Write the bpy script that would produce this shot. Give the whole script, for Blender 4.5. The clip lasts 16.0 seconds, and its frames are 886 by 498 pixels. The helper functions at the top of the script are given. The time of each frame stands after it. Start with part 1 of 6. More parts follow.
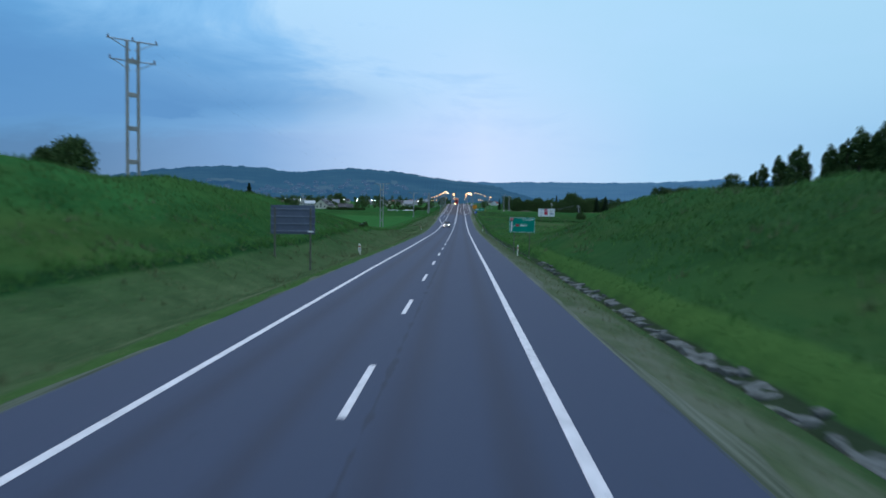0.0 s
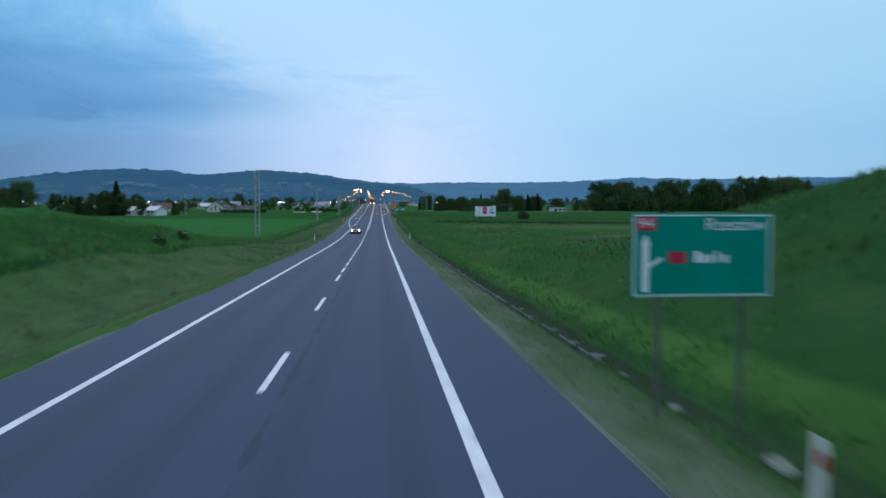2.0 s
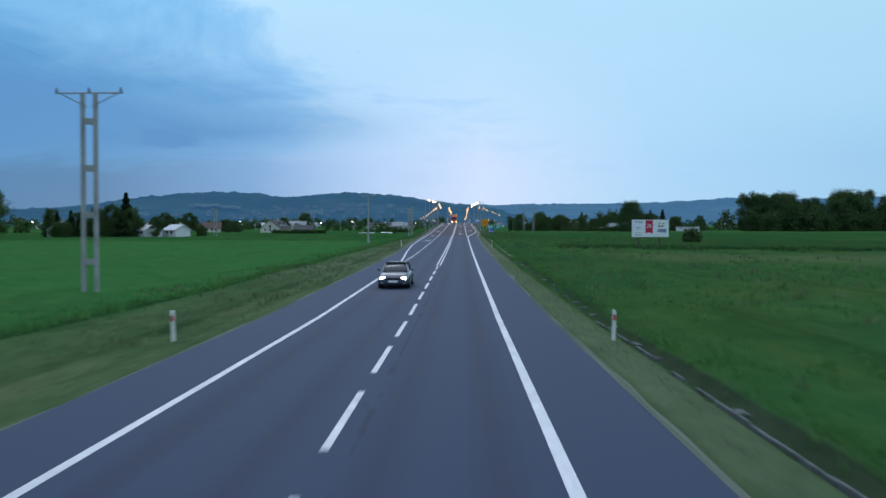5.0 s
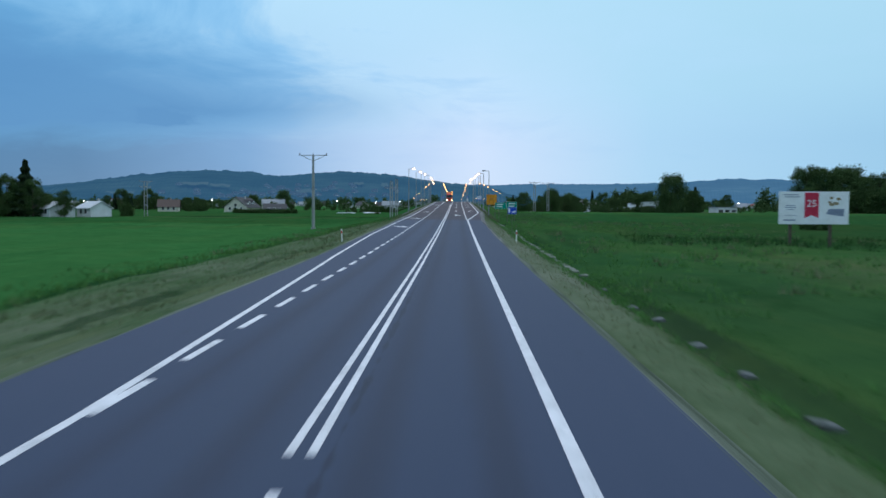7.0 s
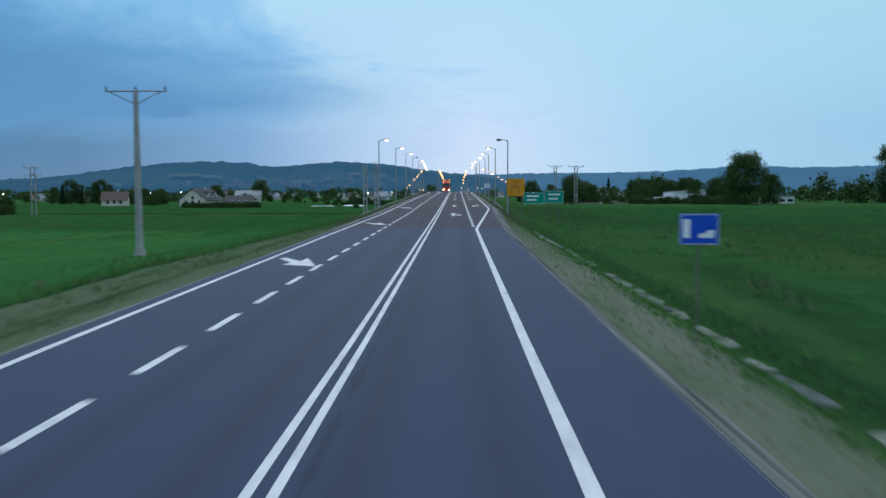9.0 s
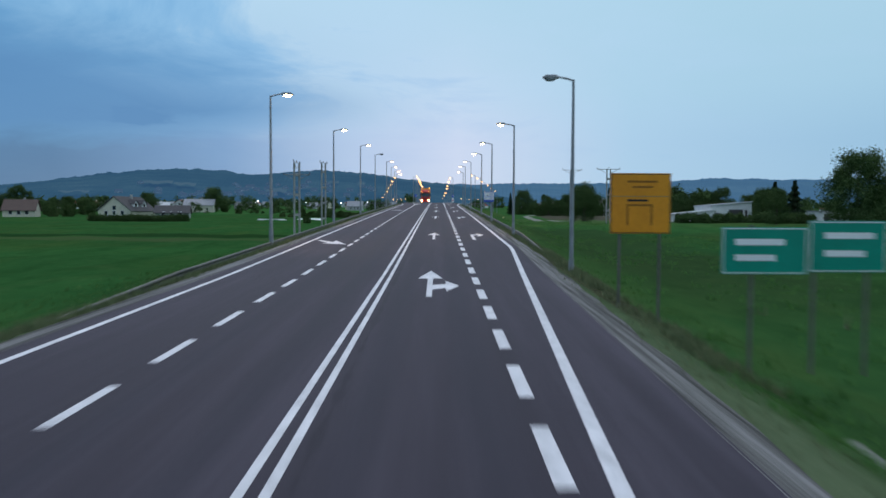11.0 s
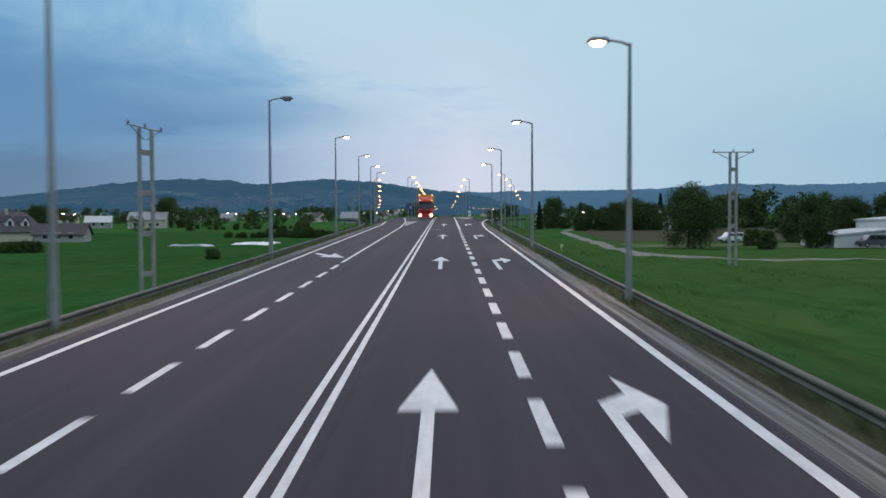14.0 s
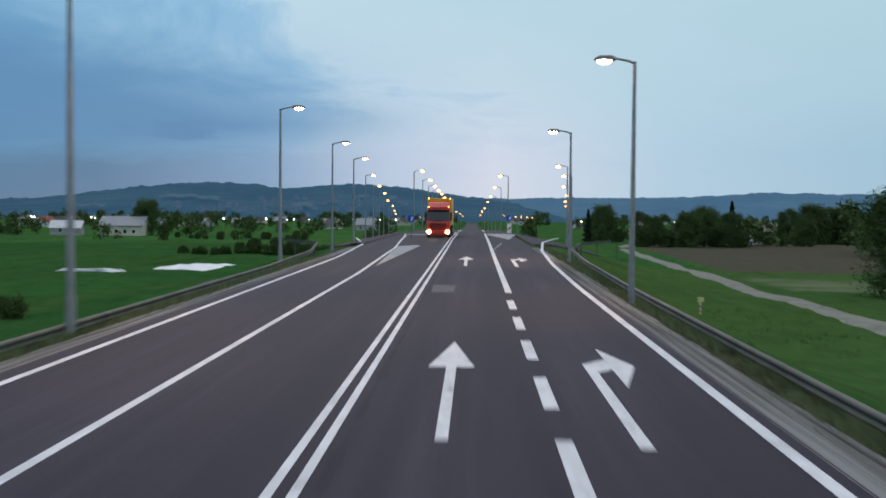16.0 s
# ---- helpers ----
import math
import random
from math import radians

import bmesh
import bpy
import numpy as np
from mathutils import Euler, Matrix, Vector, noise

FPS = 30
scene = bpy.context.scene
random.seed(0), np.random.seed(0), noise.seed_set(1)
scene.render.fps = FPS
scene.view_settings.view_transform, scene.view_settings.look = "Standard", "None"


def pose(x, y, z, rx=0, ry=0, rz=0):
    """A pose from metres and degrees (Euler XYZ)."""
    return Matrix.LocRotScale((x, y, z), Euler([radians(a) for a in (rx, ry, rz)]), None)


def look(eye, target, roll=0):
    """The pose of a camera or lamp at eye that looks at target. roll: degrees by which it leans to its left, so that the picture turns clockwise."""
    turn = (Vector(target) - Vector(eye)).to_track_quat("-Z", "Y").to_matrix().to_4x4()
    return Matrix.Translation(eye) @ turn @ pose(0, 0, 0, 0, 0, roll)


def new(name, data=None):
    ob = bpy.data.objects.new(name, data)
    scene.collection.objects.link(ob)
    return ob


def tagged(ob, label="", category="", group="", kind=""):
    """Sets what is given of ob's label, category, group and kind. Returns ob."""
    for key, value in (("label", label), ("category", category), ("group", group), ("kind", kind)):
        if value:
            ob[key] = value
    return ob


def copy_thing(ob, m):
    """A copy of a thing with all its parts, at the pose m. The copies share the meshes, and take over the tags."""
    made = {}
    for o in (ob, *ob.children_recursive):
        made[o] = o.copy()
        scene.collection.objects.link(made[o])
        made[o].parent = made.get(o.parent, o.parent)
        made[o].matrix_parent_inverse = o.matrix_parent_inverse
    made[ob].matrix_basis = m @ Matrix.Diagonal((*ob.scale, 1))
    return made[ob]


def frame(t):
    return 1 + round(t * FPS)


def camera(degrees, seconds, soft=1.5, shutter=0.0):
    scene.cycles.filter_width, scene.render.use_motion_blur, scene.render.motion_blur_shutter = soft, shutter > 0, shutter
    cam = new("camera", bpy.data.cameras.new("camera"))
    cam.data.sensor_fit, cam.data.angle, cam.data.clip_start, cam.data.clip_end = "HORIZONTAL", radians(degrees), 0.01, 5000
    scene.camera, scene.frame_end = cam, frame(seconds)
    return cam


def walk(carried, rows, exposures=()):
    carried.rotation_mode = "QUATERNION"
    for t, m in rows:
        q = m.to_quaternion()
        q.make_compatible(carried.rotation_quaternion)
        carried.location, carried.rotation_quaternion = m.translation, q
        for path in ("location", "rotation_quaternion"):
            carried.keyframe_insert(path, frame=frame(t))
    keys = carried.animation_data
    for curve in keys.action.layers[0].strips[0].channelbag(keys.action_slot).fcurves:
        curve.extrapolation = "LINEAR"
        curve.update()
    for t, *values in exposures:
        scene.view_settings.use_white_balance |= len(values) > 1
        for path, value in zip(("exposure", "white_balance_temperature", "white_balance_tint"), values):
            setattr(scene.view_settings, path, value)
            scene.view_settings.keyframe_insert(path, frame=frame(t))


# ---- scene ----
# ---- camera and its way ----
EYE = 3.17

PROFILE_Y = (-400, -20, 12, 44, 76, 108, 140, 172, 204, 236, 268, 300, 332, 364, 396, 428, 460, 492, 520, 550, 600, 700, 1000, 1700, 6000)
PROFILE_Z = (3.0, 0.14, 0.0, -0.13, -0.37, -0.5, -0.64, -0.5, 0.05, 0.73, 1.58, 2.66, 3.74, 5.03, 6.29, 7.46, 8.63, 9.8, 10.55, 10.95, 11.0, 10.3, 12.0, 28.0, 60.0)


def road_z(y):
    """Height of the road's surface."""
    return float(np.interp(y, PROFILE_Y, PROFILE_Z))


# seconds, x, y, yaw, pitch, roll
PATH = (
    (0, 1.81, -0.17, 1.39, -2.83, 0.95),
    (0.5, 1.89, 14.24, 1.64, -4.49, -0.27),
    (1, 2.01, 28.63, 0.13, -3.42, 0.33),
    (1.5, 2.14, 43.05, -2.30, -3.26, -0.16),
    (2, 2.19, 57.44, -5.18, -2.67, -0.01),
    (2.5, 2.26, 72.21, -6.26, -1.35, -0.54),
    (3, 2.26, 86.69, -2.90, -4.10, -0.81),
    (3.5, 2.30, 101.19, 0.84, -3.23, -0.46),
    (4, 2.22, 115.72, 0.37, -2.85, -0.19),
    (4.2, 2.18, 121.54, 0.94, -0.84, 0.25),
    (6.3, 1.97, 179.86, 1.88, -1.91, -0.14),
    (6.5, 2.00, 185.40, 0.91, -2.79, 0.92),
    (7, 2.00, 199.14, 1.15, -2.48, 0.29),
    (7.5, 2.04, 212.78, 1.23, -4.03, 0.25),
    (8, 2.06, 226.36, 1.37, -2.50, 0.04),
    (8.5, 2.06, 239.85, 1.51, -3.50, -0.03),
    (9, 2.08, 253.20, 1.11, -3.27, -0.15),
    (9.2, 2.08, 258.53, 0.75, -3.94, -0.10),
    (11.3, 1.94, 311.65, -0.43, -2.25, 0.25),
    (11.5, 1.93, 316.71, -0.02, -1.94, 0.02),
    (12, 1.95, 329.28, -0.04, 0.34, 0.30),
    (12.5, 1.97, 341.80, 0.25, -0.77, 0.41),
    (13, 1.95, 354.27, -0.23, -2.48, 0.18),
    (13.5, 1.94, 366.68, 0.41, -2.16, -0.20),
    (14, 1.98, 379.04, 0.26, -1.84, -0.23),
    (14.5, 2.03, 391.34, 0.85, -1.96, -0.38),
    (15, 2.05, 403.40, 0.76, -1.30, -0.16),
    (15.5, 2.07, 415.5, 1.38, -3.15, 0.23),
    (16, 2.11, 426.8, 2.43, -1.37, 0.50),
)
cam = camera(63.6, 16.0, soft=1.6, shutter=0.4)
GRADES = ((0.0, 0.04, 5670, 12), (4.2, 0.07, 5760, 12), (6.5, 0.12, 5860, 10), (7.5, 0.04, 5860, 9), (9.2, 0.02, 5860, 9), (11.5, -0.06, 6240, 15), (16.0, -0.05, 6700, 15))
walk(cam, [(t, look((x, y, road_z(y) + EYE),
                    (x - math.sin(radians(w)) * math.cos(radians(q)), y + math.cos(radians(w)) * math.cos(radians(q)),
                     road_z(y) + EYE + math.sin(radians(q))), r)) for t, x, y, w, q, r in PATH], GRADES)

# ---- world and sun ----
SUN_UP, SUN_TURN = radians(38), radians(-20)
world = bpy.data.worlds.new("dusk_sky")
scene.world = world
world.use_nodes = True
wt = world.node_tree
wt.nodes.clear()


def wnode(kind, **values):
    n = wt.nodes.new(kind)
    for key, value in values.items():
        if key in n.inputs:
            n.inputs[key].default_value = value
    return n


def wmath(op, a, b=None, clamp=False):
    n = wt.nodes.new("ShaderNodeMath")
    n.operation, n.use_clamp = op, clamp
    for k, v in enumerate((a, b)):
        if v is None:
            continue
        if isinstance(v, (int, float)):
            n.inputs[k].default_value = v
        else:
            wt.links.new(v, n.inputs[k])
    return n.outputs[0]


def wramp(fac, stops):
    n = wt.nodes.new("ShaderNodeValToRGB")
    while len(n.color_ramp.elements) < len(stops):
        n.color_ramp.elements.new(0.5)
    for e, (p, c) in zip(n.color_ramp.elements, stops):
        e.position, e.color = p, (*c, 1) if len(c) == 3 else c
    wt.links.new(fac, n.inputs[0])
    return n.outputs[0]


def wmix(fac, a, b, blend="MIX"):
    n = wt.nodes.new("ShaderNodeMixRGB")
    n.blend_type = blend
    for k, v in enumerate((fac, a, b)):
        if isinstance(v, (int, float)):
            n.inputs[k].default_value = v
        elif isinstance(v, tuple):
            n.inputs[k].default_value = (*v, 1)
        else:
            wt.links.new(v, n.inputs[k])
    return n.outputs[0]


coord = wt.nodes.new("ShaderNodeTexCoord")
split = wt.nodes.new("ShaderNodeSeparateXYZ")
wt.links.new(coord.outputs["Generated"], split.inputs[0])
sx, sy, sz = split.outputs
# cloud deck seen in perspective: direction divided by height
lift = wmath("ADD", wmath("MAXIMUM", sz, 0.0), 0.16)
deck = wt.nodes.new("ShaderNodeCombineXYZ")
wt.links.new(wmath("DIVIDE", sx, lift), deck.inputs[0])
wt.links.new(wmath("DIVIDE", sy, lift), deck.inputs[1])
deck.inputs[2].default_value = 3.7
broad = wnode("ShaderNodeTexNoise", Scale=0.42, Detail=4.0, Roughness=0.5, Distortion=0.25)
fine = wnode("ShaderNodeTexNoise", Scale=1.5, Detail=7.0, Roughness=0.6, Distortion=0.5)
for n in (broad, fine):
    wt.links.new(deck.outputs[0], n.inputs["Vector"])
thick = wmath("ADD", wmath("MULTIPLY", broad.outputs[0], 0.75), wmath("SUBTRACT", wmath("MULTIPLY", fine.outputs[0], 0.72), 0.235))
# the overcast is heavier to the left of the road and thins out to the right
body = wmath("ADD", wmath("ADD", thick, wmath("MULTIPLY", sx, 0.5)), wmath("ADD", -0.04, wmath("MULTIPLY", sz, 0.62)))
cloud = wramp(body, ((0.20, (0.088, 0.288, 0.515)), (0.34, (0.135, 0.385, 0.62)), (0.45, (0.24, 0.5, 0.71)), (0.57, (0.45, 0.665, 0.775)), (0.85, (0.42, 0.65, 0.735))))
# a long dark bank of cloud that ends in a point over the road
ragged = wmath("MULTIPLY", wmath("SUBTRACT", fine.outputs[0], 0.5), 0.07)
hs = wmath("ADD", sz, ragged)
tail = wmath("MULTIPLY", wmath("SUBTRACT", wmath("ADD", ragged, -0.02), sx), 9.0, True)
base = wmath("MULTIPLY", wmath("SUBTRACT", hs, wmath("ADD", 0.127, wmath("MULTIPLY", sx, 0.10))), 26.0, True)
crest = wmath("MULTIPLY", wmath("SUBTRACT", wmath("SUBTRACT", 0.165, wmath("MULTIPLY", sx, 0.20)), hs), 11.0, True)
bank = wmath("MULTIPLY", wmath("MULTIPLY", tail, wmath("MULTIPLY", base, crest)), wmath("ADD", 0.45, wmath("MULTIPLY", fine.outputs[0], 0.9)), True)
cloud = wmix(bank, cloud, (0.07, 0.225, 0.43))
low = wramp(sz, ((0.0, (1, 1, 1)), (0.1, (0.97, 0.97, 0.97)), (0.17, (0.4, 0.4, 0.4)), (0.3, (0, 0, 0))))
glow = wramp(wmath("ADD", wmath("MULTIPLY", sx, 0.7), 0.5), ((0.05, (0.042, 0.155, 0.3)), (0.17, (0.056, 0.16, 0.3)), (0.3, (0.165, 0.305, 0.5)), (0.42, (0.42, 0.54, 0.71)), (0.52, (0.6, 0.665, 0.79)), (0.68, (0.39, 0.585, 0.725)), (0.95, (0.27, 0.48, 0.63))))
low_fac = wmath("MULTIPLY", wmath("MULTIPLY", low, 0.92), wmath("SUBTRACT", 1.0, bank))
sky_colour = wmix(low_fac, cloud, glow)
# an overcast sky is brightest and greyest overhead
overhead = wmath("MULTIPLY", wmath("SUBTRACT", sz, 0.36), 2.2, True)
sky_colour = wmix(overhead, sky_colour, (0.86, 0.96, 1.12))
sky = wt.nodes.new("ShaderNodeTexSky")
sky.sky_type, sky.sun_disc, sky.sun_elevation, sky.sun_rotation = "NISHITA", False, SUN_UP, SUN_TURN
clear = wnode("ShaderNodeBackground", Strength=0.006)
wt.links.new(sky.outputs[0], clear.inputs[0])
over = wnode("ShaderNodeBackground", Strength=1.0)
wt.links.new(sky_colour, over.inputs[0])
both = wt.nodes.new("ShaderNodeAddShader")
wt.links.new(clear.outputs[0], both.inputs[0])
wt.links.new(over.outputs[0], both.inputs[1])
wout = wt.nodes.new("ShaderNodeOutputWorld")
wt.links.new(both.outputs[0], wout.inputs[0])

sun_data = bpy.data.lights.new("sun", "SUN")
sun_data.energy, sun_data.angle, sun_data.color = 0.5, radians(40), (1.0, 0.95, 0.9)
sun = new("sun", sun_data)
sun.matrix_world = look((0, 0, 300), (0 - math.sin(SUN_TURN) * 100, -math.cos(SUN_TURN) * 100, 300 - math.tan(SUN_UP) * 100))


# ---- materials ----
class Mat:
    """A small builder of node materials."""

    def __init__(self, name, rough=0.8, metal=0.0, spec=0.3):
        self.m = bpy.data.materials.new(name)
        self.m.use_nodes = True
        self.t = self.m.node_tree
        self.b = self.t.nodes["Principled BSDF"]
        self.b.inputs["Roughness"].default_value = rough
        self.b.inputs["Metallic"].default_value = metal
        self.b.inputs["Specular IOR Level"].default_value = spec
        self.pos = self.t.nodes.new("ShaderNodeNewGeometry").outputs["Position"]

    def link(self, a, b):
        self.t.links.new(a, b)

    def put(self, n, k, v):
        if isinstance(v, tuple):
            n.inputs[k].default_value = (*v, 1) if len(v) == 3 and n.inputs[k].type == "RGBA" else v
        elif isinstance(v, (int, float)):
            n.inputs[k].default_value = v
        else:
            self.link(v, n.inputs[k])

    def noise(self, scale, detail=4.0, rough=0.55, stretch=None, at=None):
        n = self.t.nodes.new("ShaderNodeTexNoise")
        n.inputs["Scale"].default_value, n.inputs["Detail"].default_value, n.inputs["Roughness"].default_value = scale, detail, rough
        v = at or self.pos
        if stretch:
            q = self.t.nodes.new("ShaderNodeMapping")
            q.inputs["Scale"].default_value = stretch
            self.link(v, q.inputs["Vector"])
            v = q.outputs[0]
        self.link(v, n.inputs["Vector"])
        return n.outputs[0]

    def math(self, op, a, b=0.0, clamp=False):
        n = self.t.nodes.new("ShaderNodeMath")
        n.operation, n.use_clamp = op, clamp
        self.put(n, 0, a)
        self.put(n, 1, b)
        return n.outputs[0]

    def ramp(self, fac, stops):
        n = self.t.nodes.new("ShaderNodeValToRGB")
        while len(n.color_ramp.elements) < len(stops):
            n.color_ramp.elements.new(0.5)
        for e, (p, c) in zip(n.color_ramp.elements, stops):
            e.position, e.color = p, (*c, 1) if isinstance(c, tuple) else (c, c, c, 1)
        self.link(fac, n.inputs[0])
        return n.outputs[0]

    def mix(self, fac, a, b, blend="MIX"):
        n = self.t.nodes.new("ShaderNodeMixRGB")
        n.blend_type = blend
        for k, v in enumerate((fac, a, b)):
            self.put(n, k, v)
        return n.outputs[0]

    def xyz(self):
        n = self.t.nodes.new("ShaderNodeSeparateXYZ")
        self.link(self.pos, n.inputs[0])
        return n.outputs

    def rand(self):
        return self.t.nodes.new("ShaderNodeObjectInfo").outputs["Random"]

    def island(self):
        return self.t.nodes.new("ShaderNodeNewGeometry").outputs["Random Per Island"]

    def colour(self, v):
        self.put(self.b, "Base Color", v)
        return self

    def rough(self, v):
        self.put(self.b, "Roughness", v)
        return self

    def bump(self, height, strength=0.3, distance=0.02):
        n = self.t.nodes.new("ShaderNodeBump")
        n.inputs["Strength"].default_value, n.inputs["Distance"].default_value = strength, distance
        self.link(height, n.inputs["Height"])
        self.link(n.outputs[0], self.b.inputs["Normal"])
        return self

    def glow(self, colour, strength):
        self.put(self.b, "Emission Color", colour)
        self.put(self.b, "Emission Strength", strength)
        return self


def plain(name, a, b=None, rough=0.7, metal=0.0, scale=3.0, bump=0.0, spec=0.3):
    """A surface with two tones mixed by noise at two scales."""
    m = Mat(name, rough, metal, spec)
    b = b or tuple(c * 0.7 for c in a)
    n = m.math("ADD", m.math("MULTIPLY", m.noise(scale, 5), 0.6), m.math("MULTIPLY", m.noise(scale * 9, 3), 0.4))
    m.colour(m.ramp(n, ((0.35, b), (0.62, a))))
    if bump:
        m.bump(m.noise(scale * 14, 3), bump, 0.01)
    return m.m


def make_asphalt():
    m = Mat("asphalt", 0.8, 0, 0.12)
    x = m.xyz()[0]
    grain = m.noise(55, 3, 0.7)
    patch = m.noise(0.22, 4, 0.6, (1.0, 0.12, 1.0))
    streak = m.noise(1.6, 4, 0.6, (1.0, 0.025, 1.0))
    tone = m.math("ADD", m.math("MULTIPLY", grain, 0.25), m.math("ADD", m.math("MULTIPLY", patch, 0.4), m.math("MULTIPLY", streak, 0.35)))
    base = m.ramp(tone, ((0.35, (0.026, 0.022, 0.029)), (0.5, (0.044, 0.0375, 0.0475)), (0.65, (0.074, 0.064, 0.079))))
    # the surface before the turning lanes is a little paler and bluer
    before_lanes = m.math("MULTIPLY", m.math("SUBTRACT", 315.0, m.math("ADD", m.xyz()[1], m.math("MULTIPLY", patch, 8.0))), 0.12, True)
    base = m.mix(m.math("MULTIPLY", before_lanes, 0.7), base, (0.042, 0.064, 0.109))
    # tar-sealed joint beside the middle and scattered dark drips
    seam = m.ramp(m.math("ADD", m.math("ABSOLUTE", m.math("SUBTRACT", x, 0.42)), m.math("MULTIPLY", m.math("SUBTRACT", m.noise(0.8, 4, 0.6), 0.5), 0.5)), ((0.02, 1.0), (0.07, 0.0)))
    base = m.mix(m.math("MULTIPLY", seam, 0.4), base, (0.018, 0.018, 0.022))
    drips = m.ramp(m.noise(2.2, 5, 0.7, (1.0, 0.4, 1.0)), ((0.62, 0.0), (0.72, 1.0)))
    base = m.mix(m.math("MULTIPLY", drips, 0.3), base, (0.02, 0.021, 0.027))
    # polished wheel tracks, 0.85 m to each side of a lane's middle
    off = m.math("ABSOLUTE", m.math("SUBTRACT", m.math("ABSOLUTE", m.math("SUBTRACT", m.math("ABSOLUTE", x), 1.75)), 0.85))
    worn = m.ramp(m.math("ADD", off, m.math("MULTIPLY", m.math("SUBTRACT", streak, 0.5), 0.5)), ((0.05, 1.0), (0.5, 0.0)))
    m.colour(m.mix(m.math("MULTIPLY", worn, 0.36), base, (0.028, 0.028, 0.037)))
    m.rough(m.ramp(tone, ((0.3, 0.68), (0.7, 0.86))))
    return m.bump(grain, 0.35, 0.01).m


def make_paint():
    m = Mat("road_paint", 0.6, 0, 0.3)
    wear = m.noise(6, 6, 0.7)
    blot = m.noise(0.9, 4, 0.6)
    w = m.math("ADD", m.math("MULTIPLY", wear, 0.6), m.math("MULTIPLY", blot, 0.4))
    m.colour(m.ramp(w, ((0.32, (0.2, 0.195, 0.2)), (0.42, (0.5, 0.49, 0.49)), (0.62, (0.72, 0.7, 0.7)))))
    return m.bump(wear, 0.2, 0.005).m


# where the mown verge ends on the left: (along the road, metres out)
MOWN = ((-400, 11.0), (40, 11.0), (70, 11.6), (88, 12.3), (110, 12.6), (170, 13.3), (238, 13.6), (265, 12.7), (300, 11.9), (330, 11.4), (400, 11.4))


def make_ground():
    """Meadow, dry verge by the road, field strips and one ploughed patch."""
    m = Mat("meadow", 1.0, 0, 0.0)
    x, y, z = m.xyz()
    fine = m.noise(7.0, 6, 0.75)
    mid = m.noise(0.55, 5, 0.6)
    big = m.noise(0.045, 4, 0.55)
    blades = m.noise(3.2, 5, 0.7, (1.0, 0.35, 1.0))
    tone = m.math("ADD", m.math("MULTIPLY", fine, 0.3), m.math("ADD", m.math("MULTIPLY", mid, 0.4), m.math("MULTIPLY", blades, 0.3)))
    grass = m.ramp(tone, ((0.3, (0.014, 0.053, 0.017)), (0.47, (0.026, 0.086, 0.025)), (0.6, (0.04, 0.112, 0.032)), (0.75, (0.068, 0.136, 0.046))))
    crop = m.ramp(tone, ((0.3, (0.024, 0.088, 0.024)), (0.5, (0.038, 0.126, 0.034)), (0.7, (0.058, 0.158, 0.046))))
    dry = m.ramp(tone, ((0.3, (0.04, 0.062, 0.031)), (0.5, (0.074, 0.1, 0.051)), (0.7, (0.135, 0.158, 0.096))))
    far = m.math("ABSOLUTE", x)
    wob = m.math("MULTIPLY", m.math("SUBTRACT", mid, 0.5), 3.4)
    # strips of crop beyond the ditch
    strip = m.ramp(m.noise(0.05, 3, 0.5, (0.35, 1.0, 0.0)), ((0.46, 0.0), (0.5, 1.0)))
    inner = m.ramp(m.math("MULTIPLY", m.math("SUBTRACT", m.math("ADD", far, wob), 14.0), 0.5), ((0.0, 0.0), (1.0, 1.0)))
    left = m.math("MULTIPLY", x, -10.0, True)
    planted = m.math("MULTIPLY", inner, m.math("ADD", m.math("MULTIPLY", strip, 0.5), 0.45))
    g = m.mix(m.math("MULTIPLY", planted, m.math("MAXIMUM", m.math("ADD", 0.3, m.math("MULTIPLY", left, 0.7)), m.math("MULTIPLY", m.math("MULTIPLY", m.math("SUBTRACT", y, 320.0), 0.02, True), 0.5))), grass, crop)
    # the right-hand meadow is an older, browner sward with broad patches
    old = m.ramp(m.noise(0.035, 4, 0.6, (0.6, 1.0, 1.0)), ((0.4, 0.0), (0.62, 1.0)))
    g = m.mix(m.math("MULTIPLY", m.math("SUBTRACT", 1.0, left), m.math("MULTIPLY", m.math("MULTIPLY", m.math("SUBTRACT", 345.0, y), 0.02, True), m.math("ADD", 0.2, m.math("MULTIPLY", old, 0.4)))), g, (0.033, 0.064, 0.025))
    g = m.mix(m.math("MULTIPLY", m.ramp(big, ((0.45, 0.0), (0.62, 1.0))), 0.45), g, (0.05, 0.098, 0.024))
    # long streaks of taller, paler grass
    pale_streak = m.ramp(m.noise(0.16, 5, 0.65, (0.8, 0.16, 1.0)), ((0.5, 0.0), (0.68, 1.0)))
    g = m.mix(m.math("MULTIPLY", pale_streak, 0.42), g, (0.085, 0.115, 0.03))
    dark_streak = m.ramp(m.noise(0.23, 5, 0.6, (1.0, 0.12, 1.0)), ((0.55, 0.0), (0.7, 1.0)))
    g = m.mix(m.math("MULTIPLY", dark_streak, 0.45), g, (0.012, 0.038, 0.011))
    # hollows and tussocks of a few metres, and worn straw-coloured patches
    tussock = m.ramp(m.noise(0.42, 6, 0.65, (1.0, 0.55, 1.0)), ((0.5, 0.0), (0.6, 1.0)))
    g = m.mix(m.math("MULTIPLY", tussock, 0.3), g, (0.013, 0.046, 0.012))
    straw = m.ramp(m.noise(0.11, 5, 0.7, (1.0, 0.45, 1.0)), ((0.56, 0.0), (0.7, 1.0)))
    g = m.mix(m.math("MULTIPLY", straw, 0.3), g, (0.1, 0.12, 0.05))
